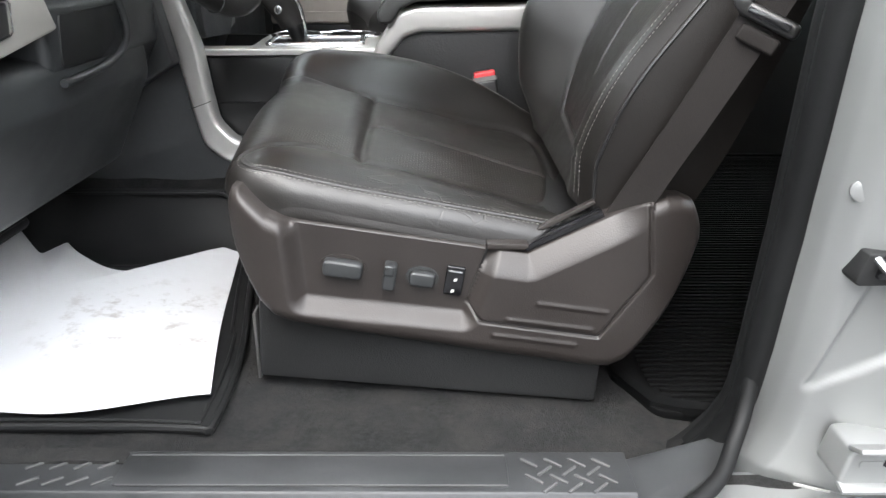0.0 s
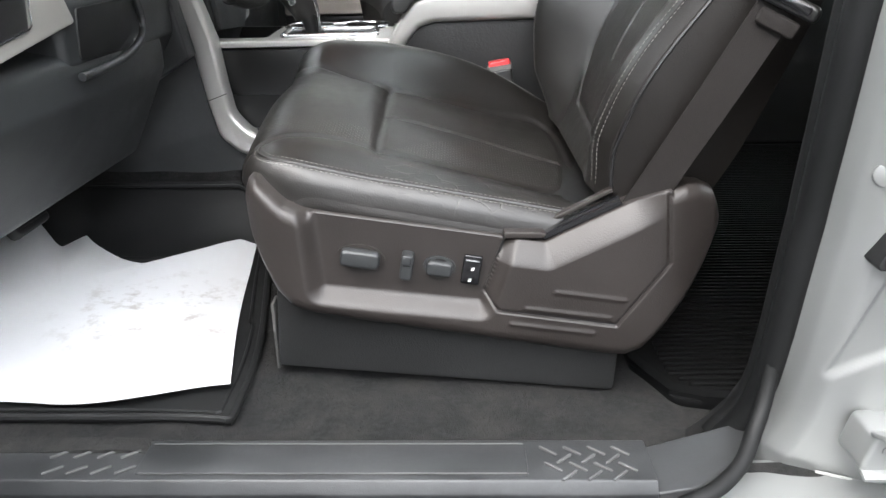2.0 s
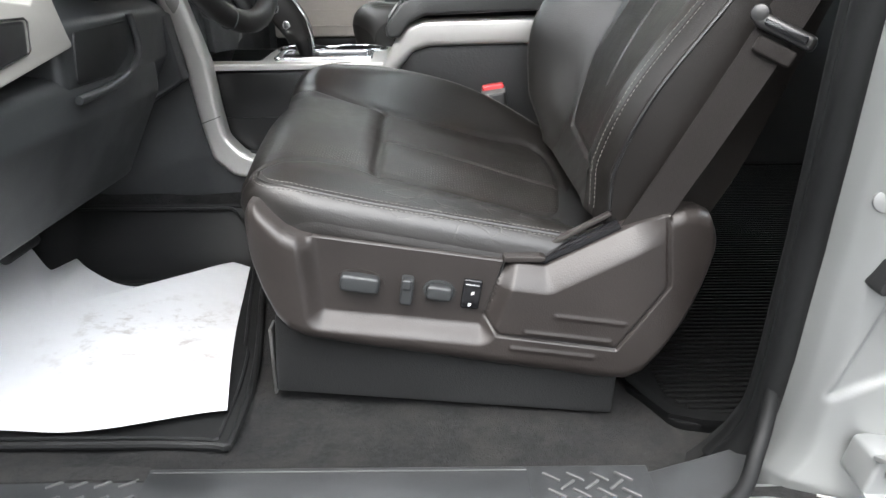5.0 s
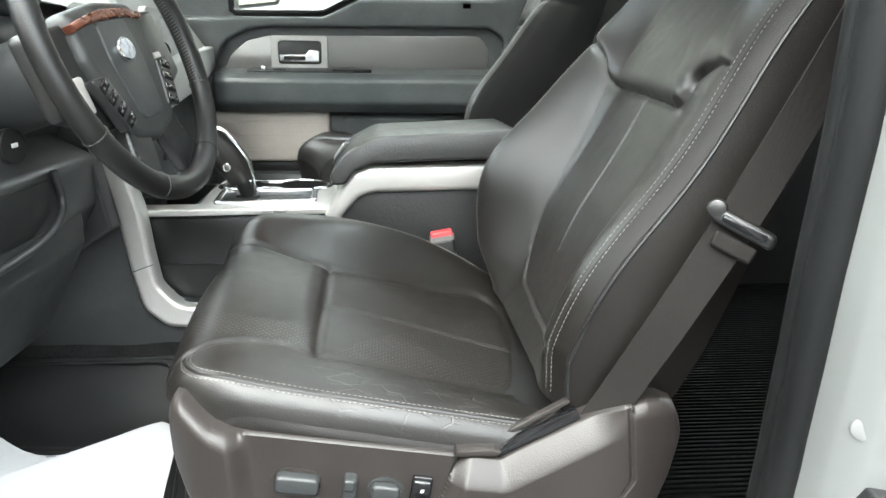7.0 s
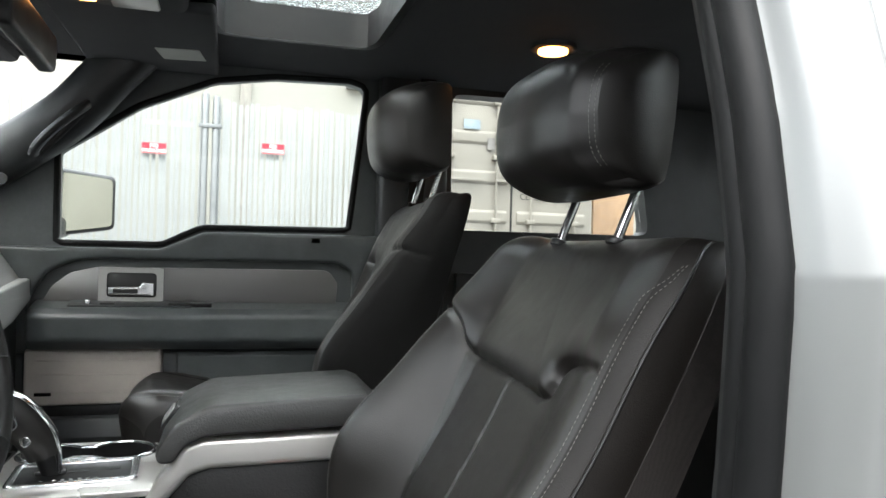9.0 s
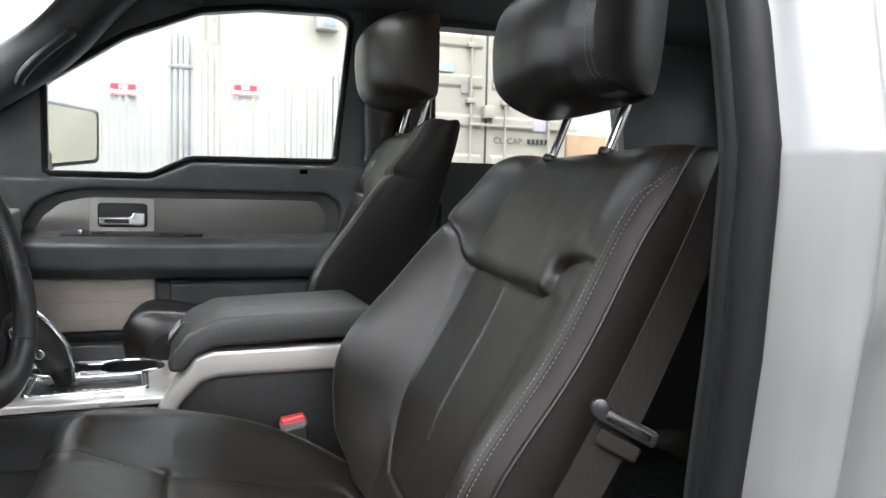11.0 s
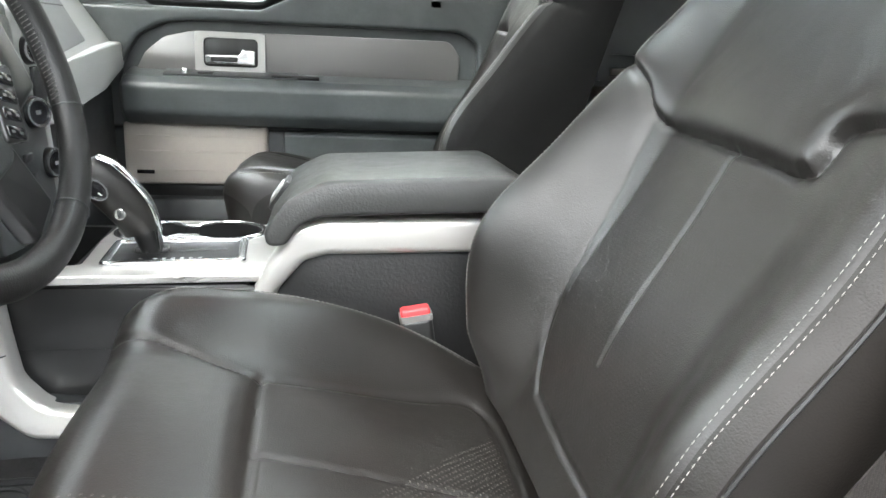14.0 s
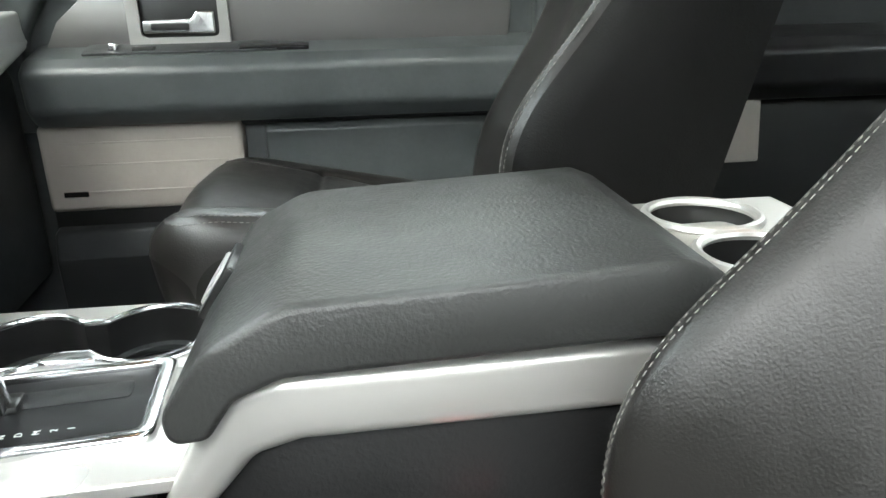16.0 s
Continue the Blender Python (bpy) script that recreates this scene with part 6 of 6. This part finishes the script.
mat = thing("floor_mat", (-0.6, 1.0, 0.71), "black rubber floor mat with raised rim", "floor mat")
mo = fillet([(-0.285, 0.735), (-0.275, 0.78), (-0.335, 1.10), (-0.39, 1.36), (-0.95, 1.36), (-1.02, 0.80), (-0.95, 0.725)], [0.03, 0.03, 0, 0.05, 0.1, 0.1, 0.06], 6)


def carpet_z(x, y):
    return floor_z(x) + 0.16 * np.exp(-((y - MID) / 0.20) ** 4)


U, V = np.meshgrid(np.linspace(0, 1, 50), np.linspace(0, 1, 50), indexing="ij")
Y = 0.732 + 0.63 * V
X = (-0.278 - 0.075 * smooth01((V - 0.1) / 0.9) - 0.05 * np.maximum(0, (V - 0.9) / 0.1) ** 2) * (1 - U) + (-0.98 + 0.05 * np.maximum(0, (0.2 - V) / 0.2) ** 2) * U
part("mat_base", sheet(np.stack([X, Y, carpet_z(X, Y) + 0.008], -1), (0, 0, -0.007), flip=True, rings=2, capped=False), RUBBER, mat)
mat_edge = [Vector((x, y, z + 0.010)) for x, y, z in np.concatenate([np.stack([X, Y, carpet_z(X, Y)], -1)[::-3, 0], np.stack([X, Y, carpet_z(X, Y)], -1)[0, ::3], np.stack([X, Y, carpet_z(X, Y)], -1)[::3, -1]])]
part("mat_rim", tube(spline(mat_edge, 2), 0.0055, 8), RUBBER, mat, "raised rubber rim")
inner_edge = [Vector((p.x - 0.018 * (1 if p.x > -0.9 else 0), p.y + 0.016 * (1 if p.y < 1.0 else -1), p.z)) for p in mat_edge]
part("mat_bead", tube(spline(inner_edge, 2), 0.0030, 6), RUBBER, mat)
for k in range(9):
    part("mat_rib", box(-0.90, -0.46, 1.105 + 0.014 * k, 1.109 + 0.014 * k, 0.711, 0.7175 + 0.0012 * k, 0.001), RUBBER, mat)

PAPER, pnt, pb = shader("paper with smudges", (0.64, 0.64, 0.64), 0.75)
pv = coords(pnt)
smud = noise_tex(pnt, pv, 26, 6, 0.7)
spots = pnt.nodes.new("ShaderNodeVectorMath")
spots.operation = "DISTANCE"
spots.inputs[1].default_value = (-0.44, 0.97, 0.73)
pnt.links.new(pv, spots.inputs[0])
near = ramp(pnt, spots.outputs["Value"], 0.09, 0.20, 1, 0)
mul = pnt.nodes.new("ShaderNodeMath")
mul.operation = "MULTIPLY"
pnt.links.new(near, mul.inputs[0])
pnt.links.new(ramp(pnt, smud, 0.52, 0.66, 0, 0.6), mul.inputs[1])
pnt.links.new(mixed(pnt, mul.outputs[0], (0.64, 0.64, 0.65), (0.27, 0.23, 0.20)), pb.inputs["Base Color"])
bump(pnt, pb, noise_tex(pnt, pv, 9, 3), 0.3, 0.01)
paper = thing("paper_mat", (-0.6, 1.0, 0.74), "white paper floor protector with dark shoe smudges", "paper mat")
U, V = np.meshgrid(np.linspace(0, 1, 70), np.linspace(0, 1, 60), indexing="ij")
x0, x1 = -0.294 - 0.085 * V - 0.010 * np.sin(3 * V), -0.93 - 0.02 * V
X = x0 + (x1 - x0) * U
far = 1.295 - 0.10 * np.sin(np.clip((U - 0.02) / 0.62, 0, 1) * math.pi) ** 1.2 + 0.12 * smooth01((U - 0.5) / 0.4)
near_e = 0.793 - 0.045 * smooth01(U / 0.35) - 0.012 * np.sin(U * 9)
Y = near_e + (far - near_e) * V
Z = 0.7225 + 0.010 * smooth01((V - 0.7) / 0.3) + 0.006 * np.sin(X * 9 + 2) * np.sin(Y * 7) + 0.008 * smooth01((V - 0.85) / 0.15) * np.sin(U * 14) + 0.10 * smooth01((U - 0.75) / 0.25)
part("sheet", sheet(np.stack([X, Y, Z], -1), (0, 0, -0.0008), rings=1), PAPER, paper)

MATRUBBER = varied("dull black mat rubber", (0.0036, 0.0038, 0.0040), 0.65, spread=0.3, grain=0.2, specular_ior_level=0.12)
rear_mat = thing("rear_floor_mat", (0.5, 1.1, 0.69), "black ribbed rubber mat behind the seat, lengthened as shade", "floor mat")
# Beyond x = 0.8 the dark mat stands in for shade on the floor.
rm = fillet([(0.262, 0.905), (0.305, 0.815), (0.42, 0.80), (1.30, 0.80), (1.30, 2.18), (0.42, 2.18), (0.30, 2.05)], [0.02, 0.03, 0, 0, 0, 0.05, 0.05], 6)
part("mat_base", prism(rm, "z", 0.668, 0.684, 0.002), MATRUBBER, rear_mat)
rib = box(0.31, 1.28, -0.0036, 0.0036, 0, 0.006, 0.0018)
ribme = bpy.data.meshes.new("mat_rib")
rib.to_mesh(ribme)
rib.free()
for k in range(94):
    ro = part("mat_rib", ribme, [] if k else MATRUBBER, rear_mat, smooth=k == 0)
    ro.matrix_basis = Matrix.Translation((0.012 * max(0, 3 - k), 0.835 + 0.0140 * k, 0.683))
ri, ro_ = paired([(0.02 + x * 0.97, 1.49 + (y - 1.49) * 0.974) for x, y in rm], rm, 100)
part("mat_rim", ring(ro_, ri, "z", 0.676, 0.691), MATRUBBER, rear_mat)

pedal = thing("brake_pedal", (-0.72, 1.08, 0.86), "black rubber brake pedal under the dash", "pedal")
part("pad", moved(box(-0.012, 0.012, -0.05, 0.05, -0.032, 0.032, 0.010, 3), pose(-0.705, 1.08, 0.862, 0, -35, 0)), RUBBER, pedal)
part("arm", tube([(-0.715, 1.09, 0.868), (-0.80, 1.10, 0.98), (-0.84, 1.10, 1.12)], 0.010, 8, up=(0, 1, 0)), BLACKPL, pedal)
for k in range(3):
    part("tread", moved(box(0.010, 0.015, -0.04, 0.04, -0.003, 0.003, 0.001), pose(-0.705, 1.08, 0.862, 0, -35, 0) @ Matrix.Translation((0, 0, -0.018 + 0.018 * k))), RUBBER, pedal)

# door jamb hardware
stop = thing("door_bumper", (0.42, 0.60, 1.03), "round pale rubber plug in the door jamb", "plug")
part("plug", cyl((0.389, 0.598, 1.069), (-0.45, -0.9, 0), 0.0115, 0.009, 28, 0.004), PAINT, stop)
check = thing("door_striker", (0.40, 0.58, 0.96), "black steel striker on the door jamb", "striker")
part("gasket", prism(fillet([(0.376, 0.962), (0.384, 0.990), (0.428, 0.990), (0.428, 0.958), (0.380, 0.957)], 0.004, 3), "y", 0.576, 0.625, 0.003), RUBBER, check, "black rubber gasket")
part("plate", prism(fillet([(0.392, 0.966), (0.396, 0.986), (0.424, 0.986), (0.424, 0.966)], 0.003, 3), "y", 0.571, 0.60, 0.003), GLOSSBLACK, check)
part("loop", tube(spline([(0.392, 0.577, 0.984), (0.398, 0.549, 0.972), (0.410, 0.528, 0.961), (0.428, 0.524, 0.958), (0.445, 0.550, 0.957)], 8), 0.0042, 10), CHROME, check, "bare steel striker loop")
for dz, r in ((0.014, 0.013), (-0.016, 0.014)):
    part("bolt_plate", cyl((0.438, 0.574, 0.966 + dz), (-0.35, -0.93, 0.1), r, 0.016, 28, 0.005), RUBBER, check, "round black bolt seat")
    part("bolt", cyl((0.4325, 0.559, 0.967 + dz), (-0.35, -0.93, 0.1), 0.005, 0.004, 6, 0.001), BLACKPL, check)
hinge = thing("latch_bracket", (0.42, 0.58, 0.80), "silver painted steel bracket on the jamb", "bracket")
part("leaf", prism(fillet([(0.392, 0.770), (0.402, 0.812), (0.50, 0.816), (0.50, 0.768)], 0.008, 4), "y", 0.560, 0.61, 0.005, 3), PAINT, hinge)
part("flange", moved(box(0.0, 0.11, -0.026, 0.0, -0.003, 0.003, 0.002), pose(0.398, 0.566, 0.813, -24, 0, 0)), PAINT, hinge)
part("flange", moved(box(0.0, 0.11, -0.016, 0.0, -0.003, 0.003, 0.002), pose(0.394, 0.566, 0.772, 14, 0, 0)), PAINT, hinge)
part("slot", prism(fillet([(0.410, 0.793), (0.436, 0.793), (0.436, 0.801), (0.410, 0.801)], 0.003, 4), "y", 0.5585, 0.57, 0), PAINT, hinge)
part("bolt", cyl((0.436, 0.562, 0.798), (0, -1, 0), 0.004, 0.004, 6, 0.001), GLOSSBLACK, hinge)
for ob in check.children:
    ob.data.transform(Matrix.Translation((0.012, 0, 0.025)))
for ob in hinge.children:
    ob.data.transform(Matrix.Translation((0.014, 0, 0)))
sticker = thing("jamb_label", (0.40, 0.60, 0.73), "white printed label with plain bars", "label")
LM = pose(0.404, 0.628, 0.712, 0, 0, -22)
part("paper_label", moved(box(0, 0.036, -0.0015, 0, -0.006, 0.006, 0), LM), varied("label stock", (0.38, 0.38, 0.37), 0.6, spread=0.05), sticker)
for k in range(9):
    part("bar", moved(box(0.003 + 0.0034 * k, 0.0052 + 0.0034 * k, -0.0022, -0.0012, -0.003, 0.003, 0), LM), BLACKPL, sticker)


# ---- outside ----
ASPHALT = varied("wet asphalt", (0.06, 0.06, 0.062), 0.45, spread=0.3, size=0.6, grain=0.6, grain_size=90)
ground = tagged(part("ground", prism([(-400, -400), (400, -400), (400, 400), (-400, 400)], "z", -0.3, 0.0, 0), ASPHALT, smooth=False), "wet grey asphalt yard", "ground", kind="structure")
# Unseen wall, added to hold back low sky light on the door side.
PLASTER = varied("grey blocking wall", (0.22, 0.217, 0.212), 0.8, spread=0.2, size=1.1, grain=0.5, grain_size=70)
sky_block_wall = tagged(part("sky_block_wall", box(-9, 9, -3.8, -3.5, 0, 2.4, 0.01), PLASTER, smooth=False), "plain grey unseen wall added to block the low sky", "wall", kind="structure")
FY = 7.0
SLAT = varied("white plastic fence slat", (0.33, 0.338, 0.33), 0.5, spread=0.16, size=2.5)
WIRE = varied("galvanised steel", (0.20, 0.205, 0.205), 0.45, 0.6, spread=0.15)
fence = thing("fence", (0, FY, 0), "white slatted chain-link fence with steel posts", "fence")


def fence_top(x):
    return 2.80 - 0.012 * x


slat = box(-0.0165, 0.0165, -0.004, 0.004, 0, 1, 0)
sm = bpy.data.meshes.new("slat")
slat.to_mesh(sm)
slat.free()
xs_ = [x for x in np.arange(-7.0, 1.72, 0.048)]
rng = random.Random(4)
for k, x in enumerate(xs_):
    if -0.27 < x < -0.14:
        continue
    o = part("slat", sm, SLAT if not sm.materials else [], fence, smooth=False)
    o.matrix_basis = pose(x, FY + rng.uniform(-0.006, 0.006), 0.06, 0, rng.uniform(-0.25, 0.25), rng.uniform(-6, 6)) @ Matrix.Diagonal((1, 1, fence_top(x) - 0.06 + rng.uniform(-0.02, 0.03), 1))
wires = bmesh.new()
for d in (1, -1):
    x = -8.5
    while x < 4.8:
        a, b = (x, FY - 0.012, 0.05), (x + d * 2.72, FY - 0.012, 2.78)
        if -7.0 < min(a[0], b[0]) and max(a[0], b[0]) < 1.75:
            q = [wires.verts.new(p) for p in ((a[0] - 0.0008, a[1], a[2]), (a[0] + 0.0010, a[1] - 0.003, a[2]), (b[0] + 0.0010, b[1] - 0.003, b[2]), (b[0] - 0.0008, b[1], b[2]))]
            wires.faces.new(q)
        x += 0.075
part("mesh_wire", wires, WIRE, fence, "galvanised chain-link wire", "stuff", smooth=False)
for px, h in ((-0.245, 2.86), (-0.155, 2.84), (-3.3, 2.86), (1.74, 2.84)):
    part("post", cyl((px, FY - 0.03, 0), (0, 0, 1), 0.030, h, 20, 0.008), WIRE, fence, "galvanised steel post")
for zz in (0.35, 1.45, 2.55):
    part("hinge_strap", box(-0.30, -0.10, FY - 0.065, FY - 0.055, zz, zz + 0.04, 0.004), WIRE, fence)
REDP = varied("red sign paint", (0.62, 0.03, 0.05), 0.4, spread=0.06, size=4)
for sx, sz in ((-0.66, 2.345), (0.345, 2.405)):
    sgn = thing("no_parking_sign", (sx, FY - 0.03, sz), "red and white no parking sign on the fence", "sign", "signs on the fence")
    w, h = 0.105, 0.050
    part("board", box(sx - w, sx + w, FY - 0.040, FY - 0.034, sz - h, sz + h, 0), SLAT, sgn, "white board")
    part("red_field", box(sx - w + 0.006, sx + w - 0.006, FY - 0.0425, FY - 0.0405, sz - h + 0.005, sz + h - 0.005, 0), REDP, sgn, "red field")
    for txt, tz, size, mat_ in (("NO", sz + 0.008, 0.044, WHITE), ("PARKING", sz - 0.036, 0.046, WHITE)):
        fc = bpy.data.curves.new("lettering", "FONT")
        fc.body, fc.size, fc.extrude, fc.align_x = txt, size, 0.0006, "CENTER"
        fc.offset = 0.0015
        fo = new("lettering", fc)
        fc.materials.append(mat_)
        fo.parent = sgn
        fo.matrix_basis = pose(0, -0.0135, tz - sz, 90, 0, 0)

# shipping container with its doors towards the truck
CONT = varied("cream container paint", (0.21, 0.193, 0.162), 0.55, spread=0.12, size=1.2, grain=0.2, grain_size=60)
CY = 9.0
cont = thing("shipping_container", (3.5, CY, 0), "cream steel shipping container with lock bars", "container")
CX0, CX1, CZ0, CZ1 = 2.30, 4.62, 0.75, 3.75
part("body", box(CX0, CX1, CY, CY + 6, CZ0, CZ1, 0.02), CONT, cont)
part("chassis", box(CX0 + 0.2, CX1 - 0.2, CY + 0.3, CY + 5.7, 0.0, CZ0, 0.02), BLACKPL, cont, "dark support under it")
DX = 3.46
for a, b in ((CX0 + 0.07, DX - 0.012), (DX + 0.012, CX1 - 0.07)):
    dr = part("door_leaf", box(a, b, CY - 0.03, CY + 0.01, CZ0 + 0.08, CZ1 - 0.08, 0.008), CONT, cont)
    for k in range(6):
        zc = CZ0 + 0.25 + k * 0.50
        part("door_rib", prism(fillet([(CY - 0.028, zc - 0.10), (CY - 0.055, zc - 0.05), (CY - 0.055, zc + 0.05), (CY - 0.028, zc + 0.10)], 0.01, 3), "x", a + 0.06, b - 0.06, 0.004), CONT, dr)
    for bx in (a + 0.22 * (b - a), a + 0.80 * (b - a)):
        part("lock_bar", cyl((bx, CY - 0.085, CZ0 + 0.02), (0, 0, 1), 0.017, CZ1 - CZ0 - 0.04, 14, 0), CONT, dr)
        for zc in (CZ0 + 0.3, 1.95, 2.75, CZ1 - 0.3):
            part("bar_bracket", box(bx - 0.06, bx + 0.06, CY - 0.11, CY - 0.03, zc - 0.03, zc + 0.03, 0.008), CONT, dr)
        part("bar_handle", box(bx - 0.02, bx + 0.42, CY - 0.115, CY - 0.095, 2.44, 2.475, 0.006), CONT, dr)
part("door_gasket", box(DX - 0.010, DX + 0.010, CY - 0.036, CY, CZ0 + 0.08, CZ1 - 0.08, 0.002), BLACKPL, cont, "black door gasket")
part("lock_box", box(DX - 0.07, DX + 0.07, CY - 0.16, CY - 0.03, 2.54, 2.70, 0.01), CONT, cont)
for txt, tx, tz, size in (("CU.CAP.", 3.56, 2.235, 0.115),):
    fc = bpy.data.curves.new("lettering", "FONT")
    fc.body, fc.size, fc.extrude = txt, size, 0.001
    fo = new("lettering", fc)
    fc.materials.append(BLACKPL)
    fo.parent = cont
    fo.matrix_basis = pose(tx - 3.5, -0.060, tz, 90, 0, 0)
for k in range(5):
    part("marking_bar", box(4.04 + 0.062 * k, 4.085 + 0.062 * k, CY - 0.060, CY - 0.056, 2.245, 2.315, 0), BLACKPL, cont, "faded dark marking")
part("marking_plate", box(4.11, 4.30, CY - 0.062, CY - 0.056, 2.42, 2.60, 0), varied("faded violet label", (0.28, 0.26, 0.36), 0.6), cont, "faded violet label")
part("marking_plate", box(2.78, 3.0, CY - 0.062, CY - 0.056, 3.10, 3.22, 0), varied("faded blue label", (0.22, 0.27, 0.30), 0.6), cont, "faded blue label")
part("marking_plate", box(3.10, 3.20, CY - 0.062, CY - 0.056, 2.85, 3.0, 0), varied("faded grey plate", (0.16, 0.15, 0.14), 0.6), cont, "dark small plate")
crate = thing("wooden_panel", (5.1, 9.6, 1.8), "orange-brown wooden panel beside the container", "panel")
part("board", box(4.86, 5.5, 9.4, 9.46, 0, 2.45, 0.004), varied("orange brown wood", (0.24, 0.145, 0.075), 0.6, spread=0.2, size=6), crate)

WALLP = varied("cream plaster", (0.31, 0.30, 0.265), 0.8, spread=0.06, size=0.5, grain=0.2, grain_size=40)
bld = thing("warehouse", (0, 14, 0), "plain cream warehouse wall behind the fence, with unseen walls added", "building")
part("wall", box(-26, 2.75, 14.0, 15.0, 0, 9.0, 0.02), WALLP, bld)
part("wall", box(2.75, 22, 15.5, 16.5, 0, 8.0, 0.02), WALLP, bld)
# The next two walls are unseen, added to shut out low sky.
part("wall", box(20, 21, -20, 15.4, 0, 7.0, 0.02), WALLP, bld)
part("wall", box(-30, 30, -14, -13, 0, 6.0, 0.02), WALLP, bld)
part("downpipe", box(0.10, 0.30, 13.92, 14.0, 0, 9.0, 0.02), varied("taupe steel downpipe", (0.26, 0.24, 0.21), 0.5), bld, "taupe downpipe")
part("wall_unit", box(2.02, 2.42, 13.75, 14.0, 4.60, 5.05, 0.02), SLAT, bld, "white wall air unit")
part("unit_grille", box(2.13, 2.36, 13.735, 13.75, 4.64, 4.84, 0.005), varied("grey grille", (0.2, 0.22, 0.25), 0.5), bld, "grey grille")

# the truck's far mirror
mir_ = thing("side_mirror", (-0.42, 2.45, 1.6), "black door mirror outside the far window", "mirror")
mo_ = fillet([(-0.525, 1.50), (-0.305, 1.53), (-0.305, 1.695), (-0.515, 1.70)], 0.022, 6)
part("housing", moved(prism([(x + 0.42, z - 1.6) for x, z in mo_], "y", 0.0, 0.07, 0.02, 4), pose(-0.42, 2.54, 1.6, 0, 0, 50)), BLACKPL, mir_, "black mirror housing")
mi_ = [(-0.006 + (x + 0.42) * 0.86, (z - 1.6) * 0.86) for x, z in mo_]
MIRROR, mnt, mb = shader("mirror glass", (0.68, 0.68, 0.62), 0.03, 1.0)
bump(mnt, mb, noise_tex(mnt, coords(mnt), 60, 3), 0.04, 0.001)
part("mirror_glass", moved(prism(mi_, "y", -0.004, 0.002, 0), pose(-0.42, 2.54, 1.6, 0, 0, 50)), MIRROR, mir_, "rain-spotted mirror glass", smooth=False)
part("arm", box(-0.52, -0.46, 2.345, 2.55, 1.50, 1.56, 0.015), BLACKPL, mir_)
